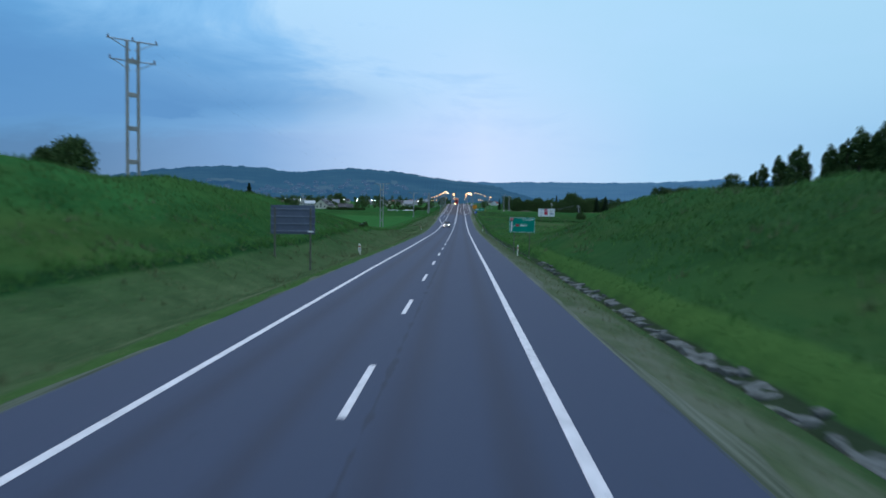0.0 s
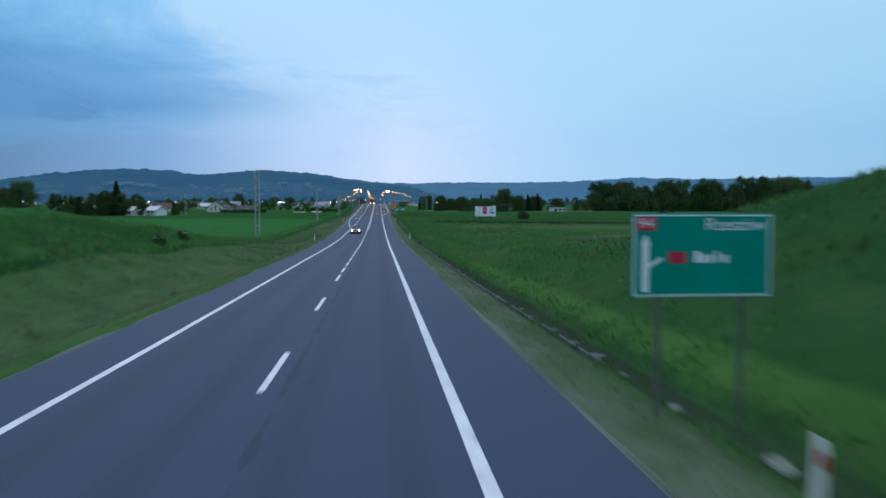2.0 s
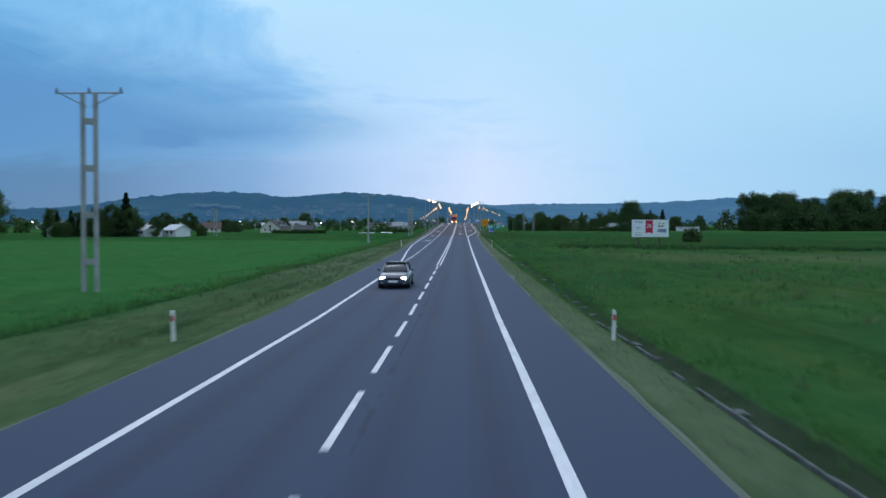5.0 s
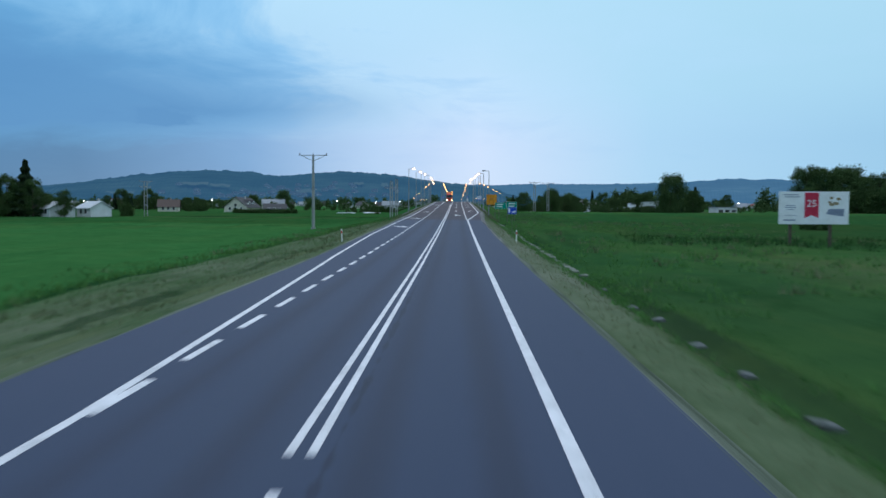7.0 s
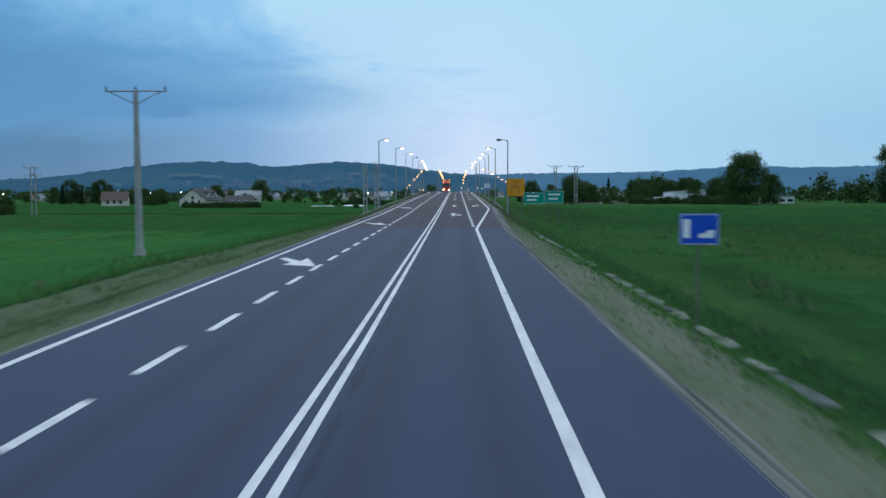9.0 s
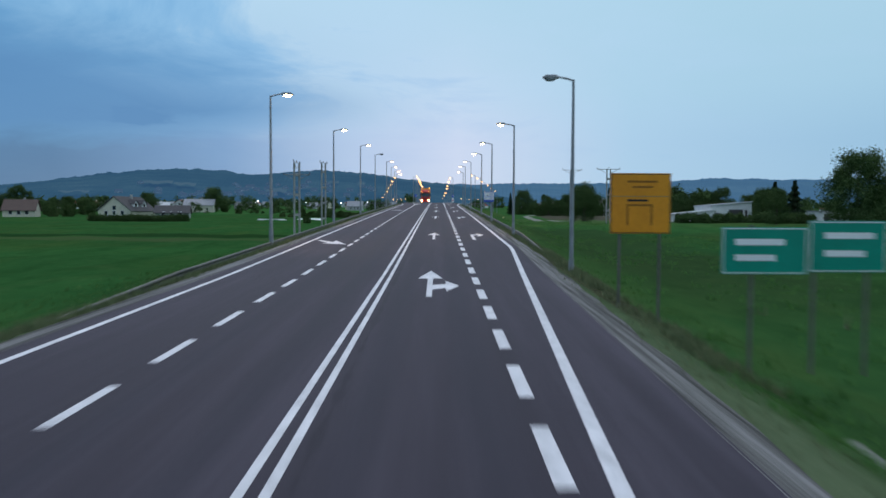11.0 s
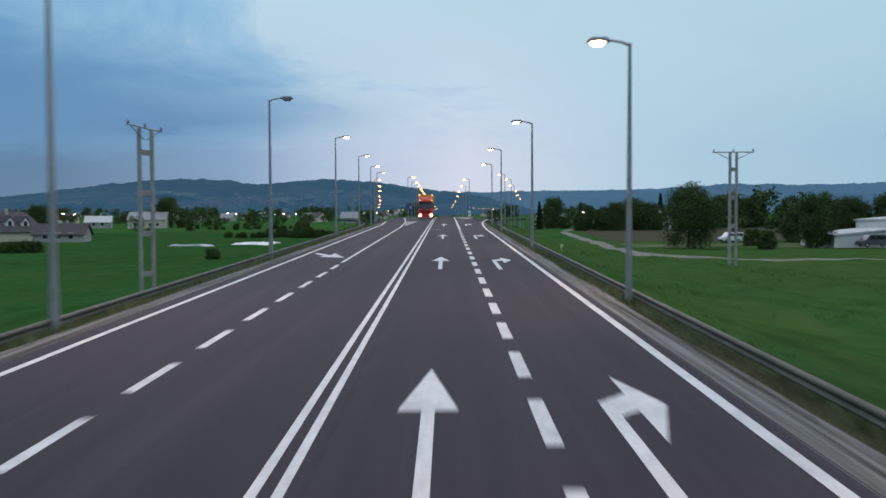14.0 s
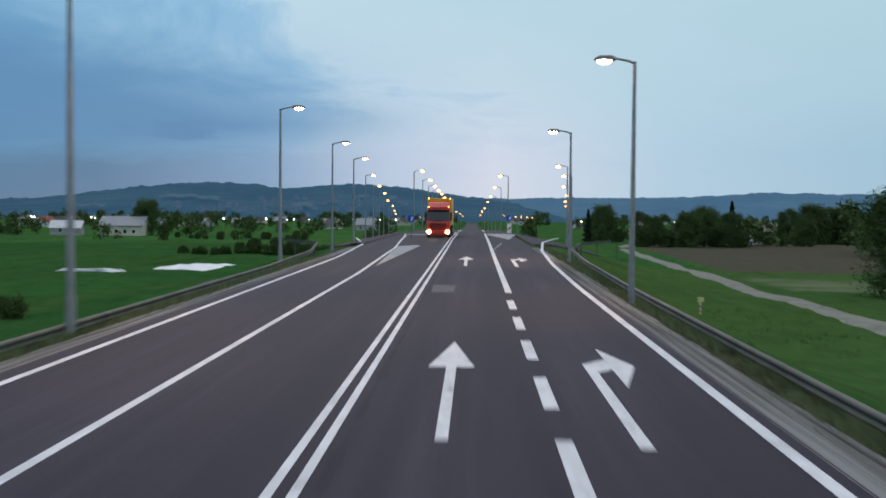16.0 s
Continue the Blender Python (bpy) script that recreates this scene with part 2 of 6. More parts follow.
    reach = m.math("SUBTRACT", m.math("ADD", far, wob), m.math("ADD", 6.3, m.math("MULTIPLY", left, m.math("ADD", 2.2, m.math("MULTIPLY", m.math("MULTIPLY", m.math("MULTIPLY", m.math("SUBTRACT", y, 80.0), 0.02, True), m.math("MULTIPLY", m.math("SUBTRACT", 262.0, y), 0.022, True)), 2.9)))))
    beside_rail = m.math("MULTIPLY", m.math("MULTIPLY", m.math("SUBTRACT", y, 310.0), 0.03, True), m.math("SUBTRACT", 1.0, left))
    reach = m.math("SUBTRACT", reach, m.math("MULTIPLY", beside_rail, 1.9))
    verge = m.ramp(m.math("MULTIPLY", reach, 0.42), ((0.0, 1.0), (1.0, 0.0)))
    g = m.mix(m.math("MULTIPLY", verge, 0.8), g, dry)

    def box(v, lo, hi, soft):
        a = m.math("MULTIPLY", m.math("SUBTRACT", v, lo), 1 / soft, True)
        b = m.math("MULTIPLY", m.math("SUBTRACT", hi, v), 1 / soft, True)
        return m.math("MULTIPLY", a, b)
    px, py = m.math("ADD", x, wob), m.math("ADD", y, m.math("MULTIPLY", wob, 2.0))
    ledge = m.math("MULTIPLY", box(m.math("ADD", x, m.math("MULTIPLY", wob, 0.25)), 8.72, 10.2, 0.3), box(y, -100, 150, 45))
    g = m.mix(m.math("MULTIPLY", ledge, 0.68), g, m.ramp(tone, ((0.3, (0.042, 0.1, 0.022)), (0.7, (0.092, 0.175, 0.042)))))
    worn = m.math("MULTIPLY", box(m.math("ADD", x, m.math("MULTIPLY", wob, 0.12)), 5.0, 7.4, 0.35), box(y, -100, 130, 25))
    g = m.mix(m.math("MULTIPLY", worn, m.ramp(m.noise(0.75, 5, 0.65, (1.0, 0.3, 1.0)), ((0.4, 0.1), (0.62, 0.85)))), g, (0.122, 0.138, 0.1))
    turf = m.math("MULTIPLY", box(m.math("ADD", x, m.math("MULTIPLY", wob, 0.1)), 5.7, 7.5, 0.3), box(y, 140, 330, 20))
    g = m.mix(m.math("MULTIPLY", turf, 0.75), g, m.ramp(tone, ((0.3, (0.062, 0.092, 0.045)), (0.7, (0.135, 0.17, 0.098)))))
    dusty = m.math("MULTIPLY", m.math("MULTIPLY", box(m.math("ADD", x, m.math("MULTIPLY", wob, 0.1)), 5.4, 8.1, 0.35), box(y, 215, 312, 18)), m.ramp(m.noise(0.6, 5, 0.65, (1.0, 0.2, 1.0)), ((0.36, 0.15), (0.6, 0.75))))
    g = m.mix(dusty, g, (0.168, 0.178, 0.132))
    # ground along the channel bed mixed darker
    bed_dark = m.math("MAXIMUM", m.math("MULTIPLY", box(m.math("ADD", x, m.math("MULTIPLY", wob, 0.06)), 8.02, 8.84, 0.12), box(y, -100, 70, 5)), m.math("MULTIPLY", box(m.math("ADD", x, m.math("MULTIPLY", wob, 0.06)), 7.75, 8.6, 0.12), box(y, 66, 180, 5)))
    g = m.mix(m.math("MULTIPLY", bed_dark, 0.82), g, m.ramp(tone, ((0.3, (0.014, 0.024, 0.012)), (0.7, (0.05, 0.062, 0.042)))))
    # patchy darker strip along the ditch further on
    ditch_dark = m.math("MULTIPLY", box(m.math("ADD", x, m.math("MULTIPLY", wob, 0.12)), 7.55, 9.5, 0.35), box(y, 170, 240, 12))
    g = m.mix(m.math("MULTIPLY", ditch_dark, m.ramp(m.noise(0.4, 5, 0.65, (1.0, 0.35, 1.0)), ((0.36, 0.35), (0.6, 0.8)))), g, (0.022, 0.042, 0.02))
    # shadow to the right of the sunken slabs painted as a dark strip
    trench_shade = m.math("MULTIPLY", box(m.math("ADD", x, m.math("MULTIPLY", wob, 0.12)), 8.75, 9.9, 0.3), box(y, 240, 320, 10))
    g = m.mix(m.math("MULTIPLY", trench_shade, 0.6), g, (0.018, 0.04, 0.02))
    rank = m.math("MULTIPLY", box(px, 9.0, 25, 4), box(py, 326, 405, 16))
    g = m.mix(m.math("MULTIPLY", rank, 0.55), g, m.ramp(tone, ((0.3, (0.018, 0.033, 0.014)), (0.7, (0.058, 0.078, 0.032)))))
    # withered grass under the guard rails
    sere = m.math("MULTIPLY", box(m.math("ADD", far, m.math("MULTIPLY", wob, 0.06)), 7.2, 8.9, 0.22), box(y, 318, 492, 9))
    g = m.mix(m.math("MULTIPLY", sere, 0.85), g, m.ramp(tone, ((0.3, (0.03, 0.032, 0.018)), (0.7, (0.085, 0.08, 0.048)))))
    # the mown left verge, its crisp outer edge and the crop beyond
    side = m.math("ADD", 10.0, m.math("MULTIPLY", m.ramp(m.math("MULTIPLY", y, 0.0025, True), tuple((max(0.0, a / 400), (b - 10) / 5) for a, b in MOWN[1:])), 5.0))
    past = m.math("SUBTRACT", m.math("ADD", far, m.math("MULTIPLY", wob, 0.14)), side)
    season = m.math("MULTIPLY", left, box(y, -100, 326, 14))
    sown = m.math("MULTIPLY", m.math("MULTIPLY", box(past, 0.0, 300, 0.4), season), box(y, 165, 326, 25))
    g = m.mix(m.math("MULTIPLY", sown, 0.7), g, crop)
    mown = m.math("MULTIPLY", box(past, -20, 0.0, 0.35), season)
    g = m.mix(m.math("MULTIPLY", mown, 0.72), g, m.ramp(m.math("ADD", m.math("MULTIPLY", tone, 0.6), m.math("MULTIPLY", m.noise(0.5, 5, 0.7, (1.0, 0.22, 1.0)), 0.4)), ((0.36, (0.025, 0.054, 0.022)), (0.48, (0.052, 0.093, 0.037)), (0.58, (0.08, 0.124, 0.053)), (0.7, (0.13, 0.168, 0.085)))))
    bleached = m.math("MULTIPLY", m.math("MULTIPLY", mown, box(y, 190, 326, 25)), m.ramp(m.noise(0.45, 5, 0.7, (1.0, 0.16, 1.0)), ((0.4, 0.1), (0.6, 0.65))))
    g = m.mix(bleached, g, (0.14, 0.158, 0.104))
    lip = m.math("MULTIPLY", box(past, -0.25, 0.75, 0.3), season)
    g = m.mix(m.math("MULTIPLY", lip, m.ramp(m.noise(0.35, 4, 0.6, (1.0, 0.3, 1.0)), ((0.36, 0.35), (0.5, 0.85)))), g, (0.013, 0.042, 0.014))
    kept = m.math("MULTIPLY", box(m.math("ADD", x, m.math("MULTIPLY", wob, 0.06)), -6.35, -5.0, 0.2), box(y, -100, 125, 15))
    g = m.mix(m.math("MULTIPLY", kept, 0.75), g, m.ramp(tone, ((0.3, (0.03, 0.075, 0.02)), (0.7, (0.07, 0.14, 0.036)))))
    rut = m.math("MULTIPLY", box(m.math("ADD", x, m.math("MULTIPLY", wob, 0.05)), -6.75, -6.35, 0.14), box(y, -100, 60, 15))
    g = m.mix(m.math("MULTIPLY", rut, m.ramp(m.noise(0.6, 4, 0.6, (1.0, 0.2, 1.0)), ((0.4, 0.0), (0.6, 0.7)))), g, (0.15, 0.165, 0.1))
    # dark furrow streak, in colour only, and trodden streaks along the left-hand verge
    furrow = m.math("MULTIPLY", box(m.math("ADD", x, m.math("MULTIPLY", wob, 0.45)), -9.95, -8.75, 0.35), box(y, 150, 310, 20))
    g = m.mix(m.math("MULTIPLY", furrow, m.ramp(m.noise(0.5, 5, 0.65, (1.0, 0.2, 1.0)), ((0.42, 0.1), (0.58, 0.75)))), g, (0.02, 0.042, 0.018))
    trod = m.math("MULTIPLY", box(m.math("ADD", x, m.math("MULTIPLY", wob, 0.3)), -9.4, -6.0, 0.5), box(y, 60, 300, 20))
    g = m.mix(m.math("MULTIPLY", trod, m.ramp(m.noise(0.7, 5, 0.65, (1.0, 0.14, 1.0)), ((0.48, 0.0), (0.62, 0.7)))), g, (0.105, 0.13, 0.062))
    # shade on the cutting's right bank painted in; grass below the embankment darkened too
    painted_dark = m.math("MAXIMUM", m.math("MULTIPLY", m.math("MULTIPLY", box(m.math("ADD", px, wob), 11, 60, 3), box(y, -100, 120, 25)), 0.16), m.math("MULTIPLY", m.math("MULTIPLY", box(px, 9.5, 200, 3), box(py, 318, 400, 18)), 0.36))
    g = m.mix(painted_dark, g, m.ramp(tone, ((0.3, (0.008, 0.026, 0.01)), (0.7, (0.02, 0.05, 0.017)))))
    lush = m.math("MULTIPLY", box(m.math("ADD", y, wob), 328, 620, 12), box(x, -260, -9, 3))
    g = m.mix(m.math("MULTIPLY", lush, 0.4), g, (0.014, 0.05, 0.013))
    balk = m.math("MULTIPLY", box(m.math("ADD", y, m.math("MULTIPLY", wob, 0.5)), 402.5, 413, 1.2), box(x, -230, -13, 5))
    g = m.mix(m.math("MULTIPLY", balk, 0.72), g, (0.012, 0.034, 0.011))
    stale = m.math("MULTIPLY", box(m.math("ADD", y, wob), 392, 402.5, 3), box(x, -90, -12, 6))
    g = m.mix(m.math("MULTIPLY", stale, 0.5), g, (0.068, 0.085, 0.037))
    # uncut strip along the left ditch, and two bands across the right meadow
    uncut = m.math("MULTIPLY", box(m.math("ADD", px, m.math("MULTIPLY", wob, 0.4)), -19.5, -13.0, 1.6), box(y, 60, 165, 30))
    g = m.mix(m.math("MULTIPLY", uncut, 0.62), g, (0.019, 0.048, 0.012))
    across = m.math("ADD", py, m.math("MULTIPLY", x, 0.35))
    g = m.mix(m.math("MULTIPLY", m.math("MULTIPLY", box(across, 268, 352, 9), box(x, 17, 220, 8)), 0.5), g, (0.018, 0.044, 0.013))
    g = m.mix(m.math("MULTIPLY", m.math("MULTIPLY", box(across, 226, 262, 14), box(x, 17, 220, 8)), 0.4), g, (0.12, 0.135, 0.065))
    olive = m.math("MULTIPLY", box(py, 405, 540, 20), box(px, 10, 200, 4))
    g = m.mix(m.math("MULTIPLY", olive, 0.4), g, m.ramp(tone, ((0.3, (0.035, 0.058, 0.018)), (0.7, (0.09, 0.12, 0.04)))))
    soil = m.math("MULTIPLY", box(m.math("SUBTRACT", px, m.math("MULTIPLY", m.math("SUBTRACT", y, 520.0), 0.1)), 35, 160, 2), box(py, 524, 665, 3))
    earth = m.ramp(tone, ((0.3, (0.05, 0.05, 0.034)), (0.7, (0.105, 0.098, 0.068))))
    g = m.mix(soil, g, earth)
    bare = m.math("MULTIPLY", box(px, 31, 63, 9), box(m.math("ADD", py, m.math("MULTIPLY", wob, 1.5)), 156, 178, 7))
    g = m.mix(m.math("MULTIPLY", bare, m.ramp(m.noise(0.25, 5, 0.65), ((0.36, 0.3), (0.6, 0.95)))), g, (0.14, 0.125, 0.1))
    pale = m.math("MULTIPLY", box(px, 33, 120, 2), box(py, 496, 516, 4))
    g = m.mix(m.math("MULTIPLY", pale, m.ramp(m.noise(0.3, 4, 0.6, (0.4, 1.0, 1.0)), ((0.42, 0.25), (0.6, 0.8)))), g, (0.14, 0.16, 0.095))
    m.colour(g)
    return m.bump(m.math("ADD", fine, mid), 0.5, 0.08).m


def make_leaf(name, a, b):
    m = Mat(name, 0.9, 0, 0.03)
    n = m.noise(0.35, 3)
    t = m.math("ADD", m.math("MULTIPLY", m.island(), 0.55), m.math("MULTIPLY", n, 0.45))
    m.colour(m.ramp(t, ((0.15, b), (0.8, a))))
    return m.m


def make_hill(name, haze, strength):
    """Wooded ridge kilometres away; the veil of air is added as bluish emission."""
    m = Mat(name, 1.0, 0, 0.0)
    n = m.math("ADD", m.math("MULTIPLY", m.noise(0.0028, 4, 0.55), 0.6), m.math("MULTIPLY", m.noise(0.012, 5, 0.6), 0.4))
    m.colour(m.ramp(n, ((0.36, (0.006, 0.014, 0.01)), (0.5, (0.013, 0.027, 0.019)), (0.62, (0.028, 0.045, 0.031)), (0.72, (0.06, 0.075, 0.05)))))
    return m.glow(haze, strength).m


ASPHALT = make_asphalt()
PAINT = make_paint()
DULL_PAINT = plain("dull_island_paint", (0.36, 0.35, 0.35), (0.22, 0.215, 0.22), 0.8, 0, 1.2, 0.2)
MEADOW = make_ground()
GRASS_BLADE = make_leaf("grass_blade", (0.1, 0.19, 0.055), (0.055, 0.125, 0.032))
DRY_BLADE = make_leaf("dry_grass_blade", (0.18, 0.19, 0.1), (0.1, 0.12, 0.055))
TUFT = make_leaf("tussock_blade", (0.115, 0.24, 0.06), (0.06, 0.145, 0.038))
CROP_BLADE = make_leaf("crop_blade", (0.05, 0.112, 0.03), (0.02, 0.058, 0.017))
PALE_TUFT = make_leaf("seed_grass_blade", (0.18, 0.2, 0.1), (0.09, 0.12, 0.055))
LEAF = make_leaf("leaf", (0.098, 0.148, 0.05), (0.04, 0.072, 0.025))
NEEDLE = make_leaf("needle", (0.045, 0.072, 0.034), (0.02, 0.038, 0.02))
BARK = plain("bark", (0.11, 0.085, 0.06), (0.05, 0.04, 0.03), 0.9, 0, 4, 0.5)
CONCRETE = plain("weathered_concrete", (0.36, 0.35, 0.33), (0.22, 0.215, 0.2), 0.85, 0, 1.3, 0.4)
CONCRETE_SLAB = plain("mossy_concrete", (0.135, 0.145, 0.14), (0.022, 0.032, 0.022), 0.9, 0, 3.0, 0.6)
CONCRETE_PALE = plain("lichened_concrete", (0.2, 0.215, 0.175), (0.085, 0.105, 0.07), 0.9, 0, 1.8, 0.5)


def make_gravel():
    """Loose stone washed into long streaks along the road."""
    m = Mat("gravel", 0.95, 0, 0.1)
    streak = m.noise(5.0, 4, 0.6, (1.0, 0.02, 0.2))
    grit = m.noise(40, 3, 0.7)
    t = m.math("ADD", m.math("MULTIPLY", streak, 0.75), m.math("MULTIPLY", grit, 0.25))
    bare = m.ramp(t, ((0.38, (0.05, 0.05, 0.045)), (0.48, (0.125, 0.122, 0.113)), (0.62, (0.23, 0.225, 0.215))))
    grown = m.ramp(t, ((0.38, (0.04, 0.055, 0.033)), (0.48, (0.082, 0.1, 0.068)), (0.62, (0.15, 0.168, 0.132))))
    m.colour(m.mix(m.math("MULTIPLY", m.math("SUBTRACT", m.xyz()[1], 235.0), 0.02, True), grown, bare))
    return m.bump(grit, 0.6, 0.02).m


GRAVEL = make_gravel()
DIRT_LANE = plain("dirt_lane", (0.21, 0.21, 0.17), (0.125, 0.13, 0.095), 0.95, 0, 0.7, 0.5)
ZINC = plain("galvanised_steel", (0.15, 0.145, 0.118), (0.085, 0.083, 0.066), 0.65, 0.15, 2.5, 0.1)
RAIL_STEEL = plain("weathered_rail_steel", (0.13, 0.128, 0.105), (0.06, 0.06, 0.045), 0.6, 0.1, 1.2, 0.15)
GREY_STEEL = plain("grey_steel", (0.3, 0.31, 0.32), (0.22, 0.225, 0.23), 0.5, 0.4, 3)
SIGN_BACK = plain("sign_back", (0.12, 0.135, 0.19), (0.09, 0.1, 0.14), 0.55, 0.2, 1.5)
SIGN_RIB = plain("sign_rib", (0.2, 0.22, 0.28), (0.15, 0.165, 0.21), 0.5, 0.4, 1.5)
WHITE = plain("white_enamel", (0.78, 0.78, 0.77), (0.66, 0.66, 0.64), 0.4, 0, 1.5)
CREAM = plain("post_plastic", (0.74, 0.73, 0.66), (0.6, 0.58, 0.5), 0.5, 0, 3)
GREEN_SIGN = plain("sign_green", (0.0, 0.25, 0.17), (0.0, 0.2, 0.135), 0.4, 0, 1.2)
BLUE_SIGN = plain("sign_blue", (0.01, 0.07, 0.5), (0.008, 0.05, 0.38), 0.4, 0, 1.2)
YELLOW_SIGN = plain("sign_yellow", (0.68, 0.27, 0.008), (0.56, 0.21, 0.006), 0.45, 0, 1.0)
YELLOW_PLATE = plain("pale_yellow_plate", (0.6, 0.55, 0.25), (0.48, 0.43, 0.18), 0.5, 0, 3)
SIGN_RED = plain("sign_red", (0.5, 0.02, 0.06), (0.4, 0.015, 0.04), 0.45, 0, 2)
BLACK = plain("black_paint", (0.02, 0.02, 0.022), (0.012, 0.012, 0.014), 0.5)
GREY_INK = plain("grey_ink", (0.22, 0.25, 0.33), (0.17, 0.2, 0.26), 0.6)
PALE_INK = plain("pale_ink", (0.56, 0.58, 0.64), (0.42, 0.45, 0.53), 0.6, 0, 5)
OCHRE_INK = plain("ochre_ink", (0.3, 0.12, 0.008), (0.2, 0.075, 0.006), 0.6, 0, 5)
INK_BROWN = plain("brown_ink", (0.3, 0.24, 0.13), (0.2, 0.15, 0.08), 0.6, 0, 6)
REFLECTOR = plain("red_reflector", (0.55, 0.03, 0.03), (0.45, 0.02, 0.02), 0.3)
PORCELAIN = plain("brown_insulator", (0.12, 0.06, 0.04), (0.08, 0.04, 0.03), 0.3)
TARP = plain("white_crop_fleece", (0.78, 0.79, 0.78), (0.6, 0.61, 0.6), 0.7, 0, 0.6, 0.3)
RENDER_CREAM = plain("cream_render", (0.62, 0.57, 0.44), (0.5, 0.46, 0.36), 0.9, 0, 0.6)
RENDER_WHITE = plain("white_render", (0.7, 0.7, 0.68), (0.55, 0.55, 0.53), 0.9, 0, 0.6)
RENDER_GREY = plain("grey_render", (0.42, 0.41, 0.39), (0.3, 0.3, 0.29), 0.9, 0, 0.6)
ROOF_DARK = plain("dark_roof_tiles", (0.075, 0.07, 0.07), (0.045, 0.042, 0.042), 0.8, 0, 1.5, 0.4)
ROOF_RED = plain("red_roof_tiles", (0.25, 0.07, 0.05), (0.16, 0.045, 0.035), 0.8, 0, 1.5, 0.4)
ROOF_BROWN = plain("brown_roof_tiles", (0.12, 0.082, 0.066), (0.08, 0.056, 0.046), 0.85, 0, 1.5, 0.4)
ROOF_PALE = plain("pale_sheet_roof", (0.55, 0.56, 0.56), (0.42, 0.43, 0.43), 0.6, 0.1, 0.8)
ROOF_GREY = plain("grey_sheet_roof", (0.3, 0.31, 0.32), (0.22, 0.225, 0.23), 0.6, 0.2, 1.0)
DARK_GLASS = plain("dark_glass", (0.02, 0.025, 0.03), (0.015, 0.018, 0.02), 0.08, 0, 1, 0, 0.6)
TRUCK_RED = plain("truck_red", (0.58, 0.03, 0.02), (0.48, 0.024, 0.017), 0.3, 0, 1, 0, 0.5)
TRUCK_YELLOW = plain("truck_yellow", (0.75, 0.36, 0.02), (0.66, 0.3, 0.015), 0.4, 0, 1, 0, 0.5)
CAR_PAINT = plain("car_paint", (0.1, 0.11, 0.13), (0.085, 0.095, 0.11), 0.25, 0.4, 2, 0, 0.5)
RUBBER = plain("rubber", (0.022, 0.022, 0.023), (0.014, 0.014, 0.015), 0.9, 0, 5)
CHROME = plain("rim_metal", (0.5, 0.5, 0.52), (0.38, 0.38, 0.4), 0.3, 0.9, 4)
SODIUM = Mat("lit_sodium_lamp", 0.3).colour((0.8, 0.7, 0.5)).glow((1.0, 0.56, 0.26), 20).m
SODIUM_FAR = Mat("lit_distant_lamp", 0.3).colour((0.8, 0.6, 0.3)).glow((1.0, 0.44, 0.12), 9).m
HOUSE_LAMP = Mat("lit_house_lamp", 0.3).colour((0.8, 0.8, 0.8)).glow((1.0, 0.88, 0.68), 20).m
HEADLIGHT = Mat("lit_headlight", 0.2).colour((0.9, 0.9, 0.9)).glow((1.0, 0.86, 0.62), 30).m
HEADLIGHT_WARM = Mat("lit_warm_headlight", 0.2).colour((0.9, 0.8, 0.6)).glow((1.0, 0.6, 0.2), 24).m
MARKER = Mat("lit_marker_lamp", 0.3).colour((0.9, 0.5, 0.1)).glow((1.0, 0.45, 0.06), 8).m
LENS_OFF = plain("unlit_lamp_glass", (0.3, 0.31, 0.32), (0.24, 0.25, 0.26), 0.25)
# the ridges' blue haze is emitted by their own material
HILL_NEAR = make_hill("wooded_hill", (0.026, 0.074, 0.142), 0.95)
# houses and fields on the slope: distance haze put in as faint blue glow
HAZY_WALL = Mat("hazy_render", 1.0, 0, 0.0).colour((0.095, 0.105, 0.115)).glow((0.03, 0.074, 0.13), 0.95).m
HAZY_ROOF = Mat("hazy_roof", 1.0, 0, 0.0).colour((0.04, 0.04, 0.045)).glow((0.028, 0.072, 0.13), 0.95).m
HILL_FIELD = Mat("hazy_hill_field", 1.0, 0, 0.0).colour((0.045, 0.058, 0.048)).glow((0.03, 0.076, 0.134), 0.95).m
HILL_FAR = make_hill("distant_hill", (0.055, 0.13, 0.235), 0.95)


# ---- mesh helpers ----
def mesh_from(name, verts, faces, materials, smooth=False, slots=None):
    me = bpy.data.meshes.new(name)
    me.from_pydata([tuple(v) for v in verts], [], faces)
    for m in materials if isinstance(materials, (list, tuple)) else [materials]:
        me.materials.append(m)
    if slots is not None:
        me.polygons.foreach_set("material_index", slots)
    if smooth:
        me.polygons.foreach_set("use_smooth", [True] * len(me.polygons))
    me.update()
    return me


def part(name, bm, material, parent=None, label="", smooth=False):
    """Link a bmesh as one mesh object under its thing."""
    me = bpy.data.meshes.new(name)
    bm.normal_update()
    bm.to_mesh(me)
    bm.free()
    me.materials.append(material)
    if smooth:
        me.polygons.foreach_set("use_smooth", [True] * len(me.polygons))
    ob = new(name, me)
    ob.parent = parent
    return tagged(ob, label)


def share(name, me, parent, m=None):
    """One more object on a mesh that others use too."""
    ob = new(name, me)
    ob.parent = parent
    if m is not None:
        ob.matrix_basis = m
    return ob


def thing(name, m, label, category, group="", kind=""):
    ob = new(name)
    ob.empty_display_size = 0.3
    ob.matrix_basis = m
    return tagged(ob, label, category, group, kind)


